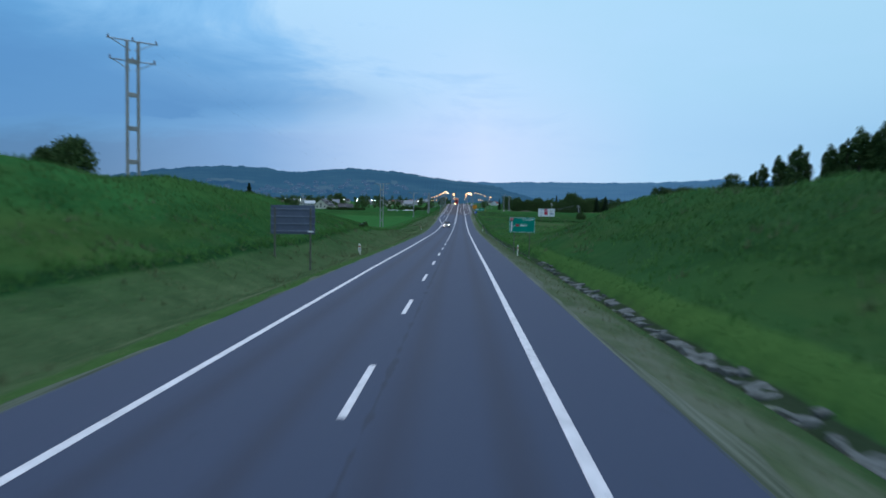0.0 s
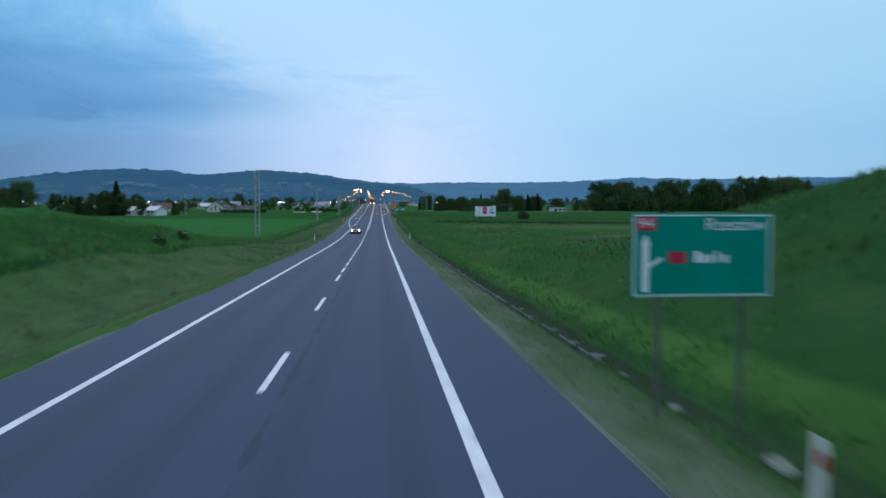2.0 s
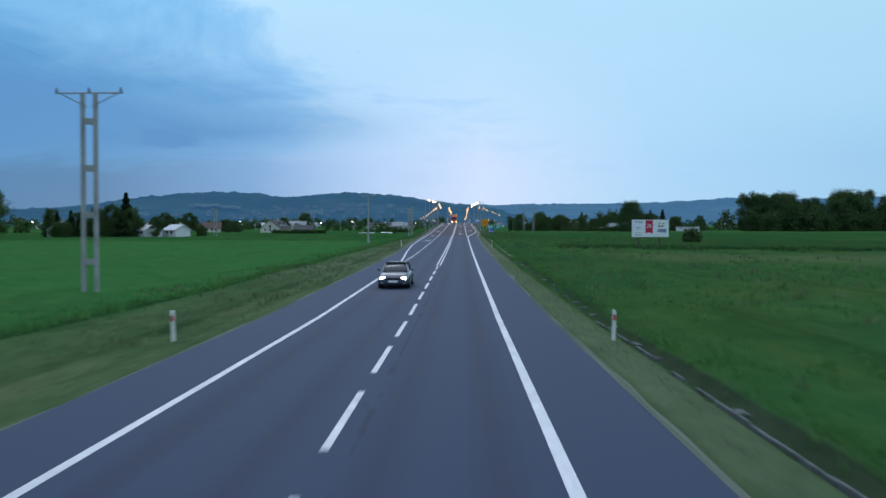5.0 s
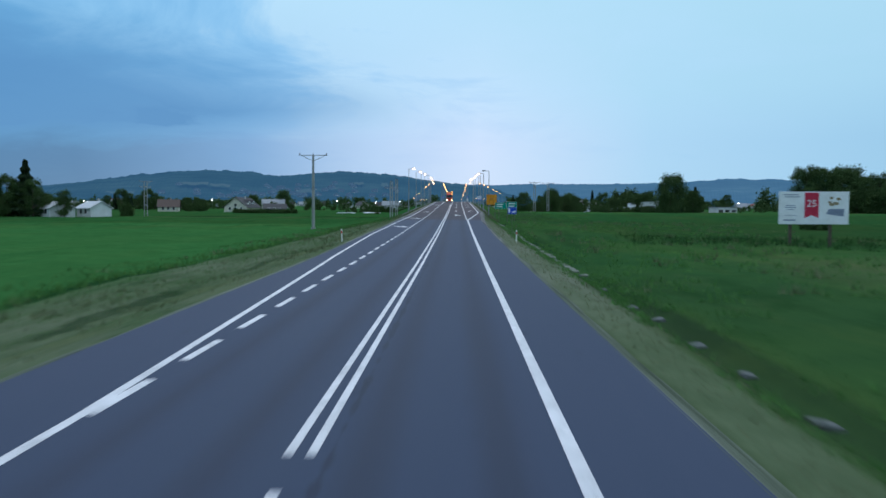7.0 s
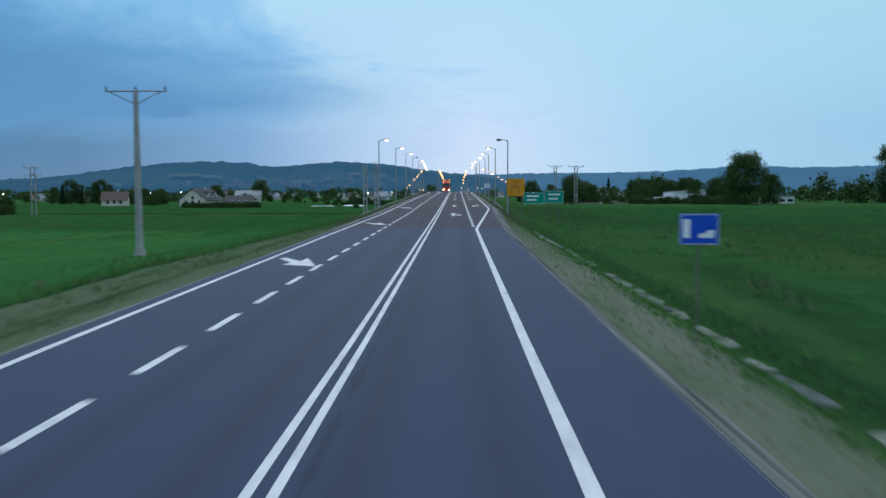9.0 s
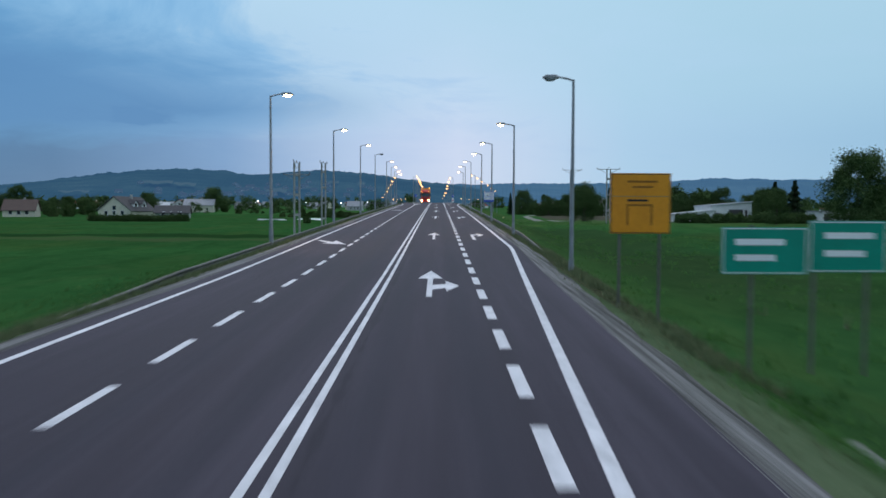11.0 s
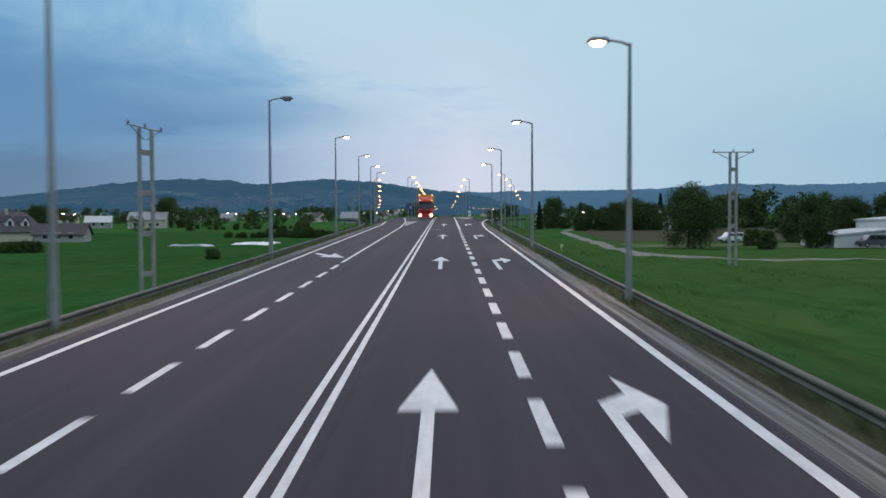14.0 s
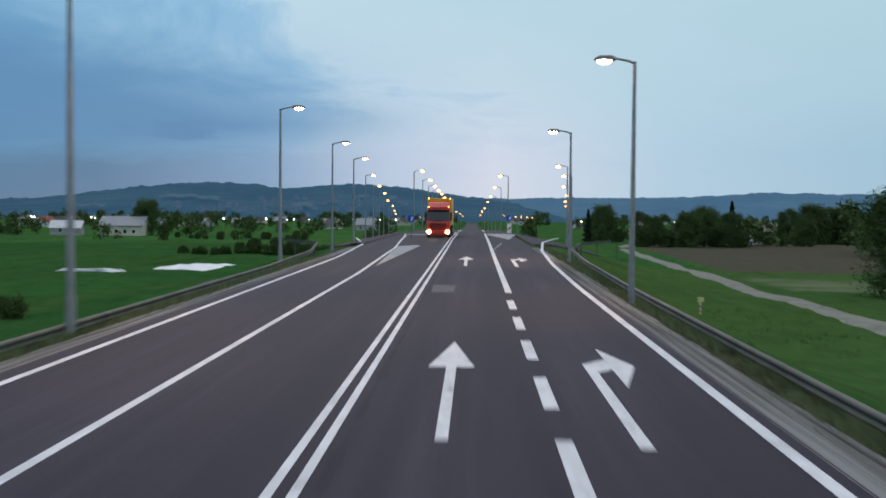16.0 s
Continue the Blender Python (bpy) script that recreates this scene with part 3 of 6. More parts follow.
def box(lo, hi, bevel=0.0, bm=None):
    """A block between two corners, its edges rounded."""
    bm2 = bmesh.new()
    bmesh.ops.create_cube(bm2, size=1.0)
    size = [hi[k] - lo[k] for k in range(3)]
    for v in bm2.verts:
        v.co = Vector([lo[k] + (v.co[k] + 0.5) * size[k] for k in range(3)])
    if bevel:
        bmesh.ops.bevel(bm2, geom=bm2.edges[:], offset=min(bevel, min(size) * 0.45), segments=1, affect="EDGES")
    return join(bm, bm2)


def join(bm, bm2):
    if bm is None:
        return bm2
    me = bpy.data.meshes.new("joined")
    bm2.to_mesh(me)
    bm2.free()
    bm.from_mesh(me)
    bpy.data.meshes.remove(me)
    return bm


def tube(a, b, r1, r2=None, n=10, bm=None):
    """A round bar from a to b, tapering from r1 to r2."""
    a, b = Vector(a), Vector(b)
    r2 = r1 if r2 is None else r2
    bm2 = bmesh.new()
    d = b - a
    bmesh.ops.create_cone(bm2, cap_ends=True, segments=n, radius1=r1, radius2=r2, depth=d.length)
    bm2.transform(Matrix.Translation((a + b) / 2) @ d.to_track_quat("Z", "Y").to_matrix().to_4x4())
    return join(bm, bm2)


def pipe(points, radii, n=8, bm=None):
    for (a, b), (r, s) in zip(zip(points, points[1:]), zip(radii, radii[1:])):
        bm = tube(a, b, r, s, n, bm)
    return bm


def prism(outline, lo, hi, axis="y", bevel=0.0, bm=None):
    """An outline of (u, v) drawn out along an axis."""
    bm2 = bmesh.new()

    def at(u, v, w):
        return (u, w, v) if axis == "y" else (w, u, v) if axis == "x" else (u, v, w)
    a = [bm2.verts.new(at(u, v, lo)) for u, v in outline]
    b = [bm2.verts.new(at(u, v, hi)) for u, v in outline]
    bm2.faces.new(a)
    bm2.faces.new(b[::-1])
    for k in range(len(a)):
        bm2.faces.new((a[k], b[k], b[(k + 1) % len(a)], a[(k + 1) % len(a)]))
    bmesh.ops.recalc_face_normals(bm2, faces=bm2.faces[:])
    if bevel:
        bmesh.ops.bevel(bm2, geom=bm2.edges[:], offset=bevel, segments=1, affect="EDGES")
    return join(bm, bm2)


def letters(text, size, material, parent, m, name="lettering"):
    """Raised letters in the built-in font, facing -y."""
    cu = bpy.data.curves.new(name, "FONT")
    cu.body, cu.size, cu.extrude, cu.align_x, cu.align_y = text, size, 0.002, "CENTER", "CENTER"
    ob = bpy.data.objects.new(name, cu)
    me = bpy.data.meshes.new_from_object(ob)
    bpy.data.objects.remove(ob)
    me.materials.append(material)
    return share(name, me, parent, m @ pose(0, 0, 0, 90, 0, 0))


# ---- the lie of the land ----
LEFT_Y = (-400, 20, 66, 94, 122, 150, 177, 220, 298, 350, 400, 450, 515, 600, 675, 1000, 1700, 6000)
LEFT_Z = (5.6, 5.6, 5.3, 4.1, 2.4, 0.4, -0.6, 0.0, 1.25, 2.2, 3.1, 4.0, 5.0, 6.6, 8.4, 14.0, 30.0, 70.0)
RIGHT_Y = (-400, 20, 76, 94, 110, 130, 155, 210, 262, 340, 400, 421, 445, 500, 600, 1000, 1700, 6000)
RIGHT_Z = (5.5, 5.4, 5.2, 3.0, 1.3, 0.1, -0.7, -0.1, 0.8, 2.7, 4.7, 5.1, 5.2, 5.1, 6.6, 14.0, 30.0, 70.0)
EDGE_Y = (-400, 130, 195, 225, 238, 258, 268, 6000)
EDGE_L = (-5.4, -5.3, -5.9, -6.1, -6.2, -6.5, -6.7, -6.6)
EDGE_RY = (-400, 304, 345, 6000)
EDGE_R = (5.5, 5.5, 6.6, 6.6)


def left_edge(y):
    return np.interp(y, EDGE_Y, EDGE_L)


def right_edge(y):
    return np.interp(y, EDGE_RY, EDGE_R)


def mown_edge(y):
    return np.interp(y, *zip(*MOWN))


def channel_x(y):
    return np.interp(y, (-20, 58, 66, 86, 160, 200, 236), (8.4, 8.46, 8.4, 7.98, 7.95, 8.4, 8.55))


def land(x, y):
    """Ground height at a place; works on arrays."""
    x, y = np.asarray(x, float), np.asarray(y, float)
    road = np.interp(y, PROFILE_Y, PROFILE_Z)
    le, re = left_edge(y), right_edge(y)
    bank = np.interp(y, (290, 330), (0.0, 1.0))
    out = np.where(x < 0, le - x, x - re)
    field = np.where(x < 0, np.interp(y, LEFT_Y, LEFT_Z), np.interp(y, RIGHT_Y, RIGHT_Z))
    cut = np.clip(field - road, 0, 9)
    # beside the road: level verge, shallow ditch, then the slope to the field
    verge = road - 0.05 - 0.06 * np.clip(out, 0, 2.4) - 0.16 * np.clip(out - 1.0, 0, 1.6) * (1 - bank) - 0.2 * np.clip(out - 0.75, 0, 0.95) * bank - 0.5 * np.clip(out - 1.9, 0, 1.0) * bank
    s0, s1 = 2.4 + 0.9 * bank, 15.5 - 6.5 * bank
    f = np.clip((out - s0) / (s1 - s0), 0, 1)
    f = f * f * (3 - 2 * f) * 0.5 + f * 0.5
    roll_off = cut * 0.35 * np.clip((out - 22) / 60, 0, 1)
    z = verge * (1 - f) + (field - roll_off) * f
    bump = 0.16 * np.sin(x * 0.31 + 1.3 * np.sin(y * 0.11)) * np.sin(y * 0.23 + x * 0.13) + 0.09 * np.sin(x * 0.9 + y * 0.41) * np.sin(y * 0.77 - x * 0.37)
    z = z + bump * np.clip(out / 12, 0, 1) * np.clip(1.5 - np.abs(x) / 400, 0.2, 1)
    # swells and slumps on the banks of the cutting
    swell = 0.34 * np.sin(x * 0.29 + 2.1 * np.sin(y * 0.083)) * np.sin(y * 0.17 + 0.9 + 0.4 * np.sin(x * 0.21))
    z = z + swell * np.clip(cut / 4, 0, 1) * np.clip((out - 3.5) / 6, 0, 1) * np.clip((34 - out) / 10, 0, 1)
    # the junction's raised shoulders
    top = road - 0.1 - 4.9 * np.clip(out / 18, 0, 1) ** 1.4
    near = np.clip(1.9 - np.abs(y - 503) / 14, 0, 1) * np.clip(2.6 - out / 9, 0, 1)
    near = near * near * (3 - 2 * near)
    z = z + np.clip(top - z, 0, 9) * near * (y > 450)
    # the drainage channel's bed
    early = np.clip((100 - y) / 40, 0, 1)
    off = np.abs(x - channel_x(y))
    bed = 0.17 * np.clip(1.5 - off / 0.42, 0, 1) * (1 - early) + 0.27 * np.clip(1 - (off - 0.48) / 0.16, 0, 1) * early
    z = z - bed * (y < 318) * (y > -30)
    # under the road
    under = road - 0.25
    return np.where(out < 0, under, np.where(out < 0.4, under + (z - under) * np.clip(out / 0.25, 0, 1), z))


def land_z(x, y):
    return float(land(x, y))


def build_ground():
    near = np.concatenate([np.arange(0, 5.3, 0.9), np.arange(5.4, 8.95, 0.15), np.arange(9, 30, 1.0), np.arange(30, 60, 3.0), np.geomspace(60, 5200, 26)])
    xs = np.concatenate([-near[:0:-1], near])
    ys = np.concatenate([np.arange(-60, 560, 2.5), np.geomspace(560, 4900, 44)])
    ys = np.concatenate([[-400, -250, -150, -100], ys])
    # columns shift so that one always lies at each road edge
    gx, gy = np.meshgrid(xs, ys)
    le, re = left_edge(gy), right_edge(gy)
    wide = np.where(gx < 0, -le, re)
    side = np.abs(gx)
    fade = np.clip((24 - side) / (24 - 5.4), 0, 1)
    gx = np.sign(gx) * np.where(side <= 5.4, side * wide / 5.4, side + (wide - 5.4) * fade)
    gz = land(gx, gy)
    ny, nx = gx.shape
    verts = np.stack([gx, gy, gz], -1).reshape(-1, 3)
    idx = np.arange(ny * nx).reshape(ny, nx)
    faces = np.stack([idx[:-1, :-1], idx[:-1, 1:], idx[1:, 1:], idx[1:, :-1]], -1).reshape(-1, 4)
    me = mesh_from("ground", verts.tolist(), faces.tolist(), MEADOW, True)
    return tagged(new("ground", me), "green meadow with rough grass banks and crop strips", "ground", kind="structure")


def strip(left, right, y0, y1, lift, step=2.0, ends=True, thick=0.0):
    """A band on the road between two lines x = left(y) and x = right(y)."""
    n = max(1, int(math.ceil((y1 - y0) / step)))
    verts, faces = [], []
    for k in range(n + 1):
        y = y0 + (y1 - y0) * k / n
        z = road_z(y) + lift
        verts += [(left(y), y, z), (right(y), y, z)]
        if thick:
            verts += [(left(y), y, z - thick), (right(y), y, z - thick)]
    w = 4 if thick else 2
    for k in range(n):
        a, b = k * w, (k + 1) * w
        faces.append((a, a + 1, b + 1, b))
        if thick:
            faces += [(a + 2, a, b, b + 2), (a + 1, a + 3, b + 3, b + 1)]
    return verts, faces


ground = build_ground()
v, f = strip(lambda y: float(left_edge(y)), lambda y: float(right_edge(y)), -120, 1500, 0.0, 4.0, thick=0.3)
road = tagged(new("road", mesh_from("road", v, f, ASPHALT)), "worn grey asphalt road with white markings", "road", kind="structure")


# ---- road markings ----
def mark(name, left, right, y0, y1, step=2.0):
    v, f = strip(left, right, y0, y1, 0.006, step)
    return share(name, mesh_from(name, v, f, PAINT), road)


def line_at(x, w):
    return (lambda y: np.interp(y, x[0], x[1]) - w / 2), (lambda y: np.interp(y, x[0], x[1]) + w / 2)


LEFT_LINE = ((-400, 160, 209, 225, 240, 256, 268, 300, 330, 470, 485, 497), (-3.46, -3.5, -3.58, -4.4, -5.2, -5.8, -6.2, -6.22, -6.08, -6.15, -6.9, -9.5))
RIGHT_LINE = ((-400, 305, 336, 345, 455, 466, 478, 490, 502), (3.5, 3.5, 5.6, 6.2, 6.25, 6.45, 7.0, 8.2, 11.0))
mark("edge_line", *line_at(LEFT_LINE, 0.18), -100, 497)
mark("edge_line", *line_at(RIGHT_LINE, 0.21), -100, 502)
for k in range(-9, 7):
    mark("lane_dash", *line_at(((0, 1), (0.0, 0.0)), 0.14), 10.8 + 12 * k, 14.8 + 12 * k)
for k in range(0, 19):
    mark("lane_dash", *line_at(((0, 1), (0.0, 0.0)), 0.14), 94.8 + 6 * k, 98.8 + 6 * k)
for side_x in (-0.12, 0.17):
    mark("double_centre_line", *line_at(((0, 1), (side_x, side_x)), 0.13), 208, 518)
    mark("double_centre_line", *line_at(((0, 1), (side_x, side_x)), 0.13), 530, 900, 6)
LEFT_LANE = ((-400, 280, 330, 460, 480, 500, 512), (-3.48, -3.48, -3.25, -3.25, -3.75, -5.0, -6.0))
for k in range(31):
    mark("lane_dash", *line_at(LEFT_LANE, 0.19), 209.6 + 3.715 * k, 211.7 + 3.715 * k)
for k in range(26):
    mark("lane_dash", *line_at(LEFT_LANE, 0.19), 324.8 + 3.467 * k, 326.85 + 3.467 * k)
mark("lane_line", *line_at(LEFT_LANE, 0.17), 414.9, 511)
for k in range(-4, 23):
    mark("lane_dash", *line_at(((0, 1), (3.36, 3.36)), 0.24), 322.1 + 3.474 * k, 324.15 + 3.474 * k)
for k in range(14):
    mark("lane_dash", *line_at(((0, 1), (3.36, 3.36)), 0.24), 402.0 + 3.6 * k, 404.05 + 3.6 * k)
mark("lane_line", *line_at(((0, 470, 516), (3.36, 3.42, 3.5)), 0.24), 453.0, 516)
mark("edge_line", *line_at(((0, 1), (3.6, 3.6)), 0.24), 530, 900, 6)
mark("edge_line", *line_at(((0, 1), (-3.6, -3.6)), 0.24), 530, 900, 6)


def flat_shape(name, outline, y0):
    """A painted figure on the road; outline in (x, y) with y from y0."""
    verts = [(x, y0 + y, road_z(y0 + y) + 0.007) for x, y in outline]
    return share(name, mesh_from(name, verts, [tuple(range(len(verts)))], PAINT), road)


def straight_arrow(x, y0, length=7.0):
    flat_shape("arrow", ((x - 0.09, 0), (x + 0.09, 0), (x + 0.1, length - 2.6), (x + 0.46, length - 2.6), (x, length), (x - 0.46, length - 2.6), (x - 0.1, length - 2.6)), y0)


def turn_arrow(x, y0):
    flat_shape("arrow", ((x - 0.4, 0.0), (x - 0.2, 0.0), (x - 0.2, 4.3), (x + 0.12, 4.6), (x + 0.12, 3.2), (x + 0.62, 4.9), (x + 0.12, 6.6), (x + 0.12, 5.5), (x - 0.4, 5.0)), y0)


def merge_arrow(y0):
    flat_shape("arrow", ((-5.8, 2.9), (-5.55, 3.2), (-4.6, 1.7), (-4.55, 3.0), (-3.55, -0.2), (-5.1, 0.5), (-4.85, 1.1)), y0)


straight_arrow(1.7, 326.0, 7.3)
flat_shape("arrow", ((1.79, 1.6), (2.25, 2.0), (2.25, 1.2), (2.72, 2.6), (2.25, 4.0), (2.25, 3.1), (1.79, 2.8)), 326.0)
for y0 in (351.6, 385.2, 411.2, 436.4, 464.6):
    straight_arrow(1.7, y0)
    turn_arrow(4.72, y0 - 0.2)
for y0 in (281.8, 347.2, 418.0):
    merge_arrow(y0)
for y0 in (311.0,):
    merge_arrow(y0)
# painted islands at the junction
for y0, pts in ((463.5, ((-2.98, 0), (-2.1, 19), (-2.2, 47), (-5.75, 47), (-4.85, 36), (-3.68, 17))), (478.5, ((3.62, 0), (3.66, 35.5), (7.4, 35.5), (5.7, 19), (4.5, 9)))):
    flat_shape("painted_island", pts, y0).data.materials[0] = DULL_PAINT

flat_shape("repair_patch", ((0.6, 0), (1.4, 0.1), (1.44, 2.3), (0.52, 2.4)), 452.9).data.materials[0] = plain("pale_asphalt", (0.12, 0.115, 0.12), (0.075, 0.072, 0.076), 0.85)

# side roads at the junction, laid on the raised ground
for sgn in (-1, 1):
    verts, faces = [], []
    for k in range(25):
        u = k / 24
        flare = 9 * (1 - u) ** 4
        for j in range(9):
            cx = sgn * (6.9 + (20 if sgn < 0 else 9) * u)
            cy = 494 - flare + (18 + 2 * flare) * j / 8 + 7 * u * u
            verts.append((cx, cy, land_z(cx, cy) + 0.1 if k > 1 else road_z(cy) + 0.008))
        if k:
            a = 9 * (k - 1)
            faces += [(a + j, a + j + 1, a + j + 10, a + j + 9) for j in range(8)]
    tagged(new("side_road", mesh_from("side_road", verts, faces, ASPHALT)), "grey asphalt side road leaving the junction", "road", kind="structure")


# shoulders of gravel beside the asphalt
def shoulder(side):
    verts, faces = [], []
    ys = np.arange(-60, 484, 2.0)
    rnd = random.Random(5 if side < 0 else 6)
    for k, y in enumerate(ys):
        e = float(left_edge(y) if side < 0 else right_edge(y))
        w = float(np.interp(y, (0, 290, 330), (0.2, 0.26, 0.85))) * rnd.uniform(0.85, 1.15)
        patch = max(0.0, math.sin(y * 0.61 + 2.0 * math.sin(y * 0.23)) * math.sin(y * 0.097 + 1.0) - 0.2) * (0.4 if side > 0 else 0.25) * rnd.uniform(0.5, 1.4)
        w += patch * float(np.interp(y, (80, 110, 290, 320), (1.0, 0.35, 0.35, 0.0)))
        a, b = e - side * 0.05, e + side * w
        verts += [(a, y, road_z(y) + 0.002), (b, y, land_z(b, y) + 0.025), (b + side * 0.12, y, land_z(b + side * 0.12, y) - 0.08)]
        if k:
            i = 3 * (k - 1)
            faces += [(i, i + 1, i + 4, i + 3), (i + 1, i + 2, i + 5, i + 4)]
    tagged(new("gravel_shoulder", mesh_from("gravel_shoulder", verts, faces, GRAVEL)), "grey gravel shoulder along the asphalt edge", "shoulder", kind="structure")


shoulder(-1)
shoulder(1)


# ---- hills and distance ----
def ridge_shape(stops, distance, depth, foot):
    """A function of bearing (degrees to the right of the road) and height share, giving a place on the front slope."""
    def at(az, u, lift=0.0):
        el = float(np.interp(az, [q[0] for q in stops], [q[1] for q in stops]))
        h = math.tan(radians(el)) * distance + 7
        d = distance - depth * (1 - u)
        return Vector((d * math.sin(radians(az)) + 2, d * math.cos(radians(az)), foot + (h - foot) * u ** 0.8 + lift))
    return at


def ridge(name, stops, distance, depth, foot, material, label, seed, rough):
    """A wooded ridge with a folded front slope and a crest of uneven tree tops."""
    at = ridge_shape(stops, distance, depth, foot)
    az = np.linspace(stops[0][0], stops[-1][0], 1000)
    rnd = np.random.RandomState(seed)
    fold = np.convolve(rnd.rand(len(az) + 60), np.ones(61) / 61, "valid") - 0.5
    tops = np.convolve(rnd.rand(len(az) + 4), np.ones(5) / 5, "valid") - 0.5 + 3.0 * (np.convolve(rnd.rand(len(az) + 16), np.ones(17) / 17, "valid") - 0.5)
    # a few groups of taller trees stand out of the crest
    for k in rnd.randint(0, len(az) - 8, 22):
        tops[k:k + rnd.randint(3, 8)] += rnd.uniform(0.2, 0.55)
    verts, faces, rows, n = [], [], 9, len(az)
    for r in range(rows):
        u = r / (rows - 1)
        for k in range(n):
            p = at(az[k], u)
            if r == rows - 1:
                p.z += tops[k] * rough
            else:
                p.z += (fold[k] * 160 * u + (rnd.rand() - 0.5) * 3) * (1 if r else 0)
            verts.append(p)
    for r in range(rows - 1):
        for k in range(n - 1):
            faces.append((r * n + k, r * n + k + 1, (r + 1) * n + k + 1, (r + 1) * n + k))
    return tagged(new(name, mesh_from(name, verts, faces, material, True)), label, "hill", kind="structure")


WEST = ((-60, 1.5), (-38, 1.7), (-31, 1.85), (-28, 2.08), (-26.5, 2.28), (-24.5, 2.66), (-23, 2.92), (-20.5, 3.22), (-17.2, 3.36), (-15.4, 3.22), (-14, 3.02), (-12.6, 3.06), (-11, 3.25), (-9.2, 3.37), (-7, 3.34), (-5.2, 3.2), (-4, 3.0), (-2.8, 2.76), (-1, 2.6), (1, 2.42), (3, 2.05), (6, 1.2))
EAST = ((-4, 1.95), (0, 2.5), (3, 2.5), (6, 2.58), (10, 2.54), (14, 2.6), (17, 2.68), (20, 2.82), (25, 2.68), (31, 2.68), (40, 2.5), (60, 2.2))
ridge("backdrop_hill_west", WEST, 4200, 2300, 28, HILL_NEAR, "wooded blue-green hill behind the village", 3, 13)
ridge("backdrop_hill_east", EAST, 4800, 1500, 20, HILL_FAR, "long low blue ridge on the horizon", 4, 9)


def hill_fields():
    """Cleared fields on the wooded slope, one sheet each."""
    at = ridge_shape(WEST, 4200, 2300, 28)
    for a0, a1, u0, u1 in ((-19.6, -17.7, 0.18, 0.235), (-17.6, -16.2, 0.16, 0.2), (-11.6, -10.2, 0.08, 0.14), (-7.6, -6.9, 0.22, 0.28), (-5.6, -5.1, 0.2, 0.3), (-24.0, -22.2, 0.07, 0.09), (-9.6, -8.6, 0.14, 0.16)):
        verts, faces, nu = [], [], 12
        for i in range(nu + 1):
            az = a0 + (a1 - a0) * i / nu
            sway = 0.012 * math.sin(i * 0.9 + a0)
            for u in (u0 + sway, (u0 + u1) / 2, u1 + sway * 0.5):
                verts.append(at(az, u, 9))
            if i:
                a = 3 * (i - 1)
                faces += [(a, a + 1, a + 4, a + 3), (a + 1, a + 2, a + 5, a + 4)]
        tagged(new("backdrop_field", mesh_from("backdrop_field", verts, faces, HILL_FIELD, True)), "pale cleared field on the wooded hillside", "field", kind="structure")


hill_fields()


# ---- trees ----
def leaf_cloud(rnd, centres, radii, count, size):
    """Small leaf blades scattered in clumps, as arrays of triangles' corners."""
    k = rnd.randint(0, len(centres), count)
    d = rnd.normal(size=(count, 3))
    d /= np.linalg.norm(d, axis=1)[:, None]
    c = centres[k] + d * (radii[k] * rnd.uniform(0.25, 1.08, count))[:, None]
    a, b = rnd.normal(size=(count, 3)), rnd.normal(size=(count, 3))
    a /= np.linalg.norm(a, axis=1)[:, None]
    b /= np.linalg.norm(b, axis=1)[:, None]
    s = size * rnd.uniform(0.6, 1.3, count)[:, None]
    tri = np.stack([c - a * s, c + a * s * 0.6 + b * s * 0.5, c + a * s * 0.2 - b * s * 0.7, c + b * s], 1)
    return tri.reshape(-1, 3)


def quads(points):
    n = len(points) // 4
    return np.arange(n * 4).reshape(n, 4).tolist()


def broadleaf(seed, height, width, leaves=9000, bare=0.05, leaf=0.27, stems=1):
    """A tree with a tapered trunk, limbs and an uneven crown; returns trunk and crown meshes."""
    rnd = np.random.RandomState(seed)
    bm = None
    centres, radii = [], []
    for s in range(stems):
        ox = (s - (stems - 1) / 2) * width * 0.22
        lean = rnd.uniform(-0.05, 0.05) * height
        top = Vector((ox + lean, rnd.uniform(-0.3, 0.3), height * 0.72))
        r0 = 0.022 * height + 0.05
        bm = pipe([Vector((ox, 0, -0.3)), Vector((ox, 0, height * bare)), top * 0.6 + Vector((ox, 0, 0)) * 0.4, top], [r0 * 1.25, r0, r0 * 0.6, r0 * 0.2], 7, bm)
        for j in range(6):
            h = height * rnd.uniform(bare + 0.04, 0.6)
            ang, out = rnd.uniform(0, 6.28), width * rnd.uniform(0.22, 0.42)
            base = Vector((ox + lean * h / height, 0, h))
            tip = base + Vector((math.cos(ang) * out, math.sin(ang) * out, height * rnd.uniform(0.08, 0.25)))
            bm = tube(base, tip, r0 * 0.35, r0 * 0.08, 5, bm)
    for j in range(64):
        h = rnd.uniform(bare + 0.05, 0.93)
        q = (h - bare) / (1 - bare)
        spread = math.sqrt(max(0.05, 1 - ((q - 0.42) / 0.62) ** 2)) * rnd.uniform(0.8, 1.08)
        ang, out = rnd.uniform(0, 6.28), width * 0.5 * spread * rnd.uniform(0.1, 0.74) ** 0.5
        centres.append((math.cos(ang) * out, math.sin(ang) * out, height * h))
        radii.append(width * rnd.uniform(0.12, 0.21))
    pts = leaf_cloud(rnd, np.array(centres), np.array(radii), leaves, leaf)
    return bm, mesh_from("crown", pts.tolist(), quads(pts), LEAF)


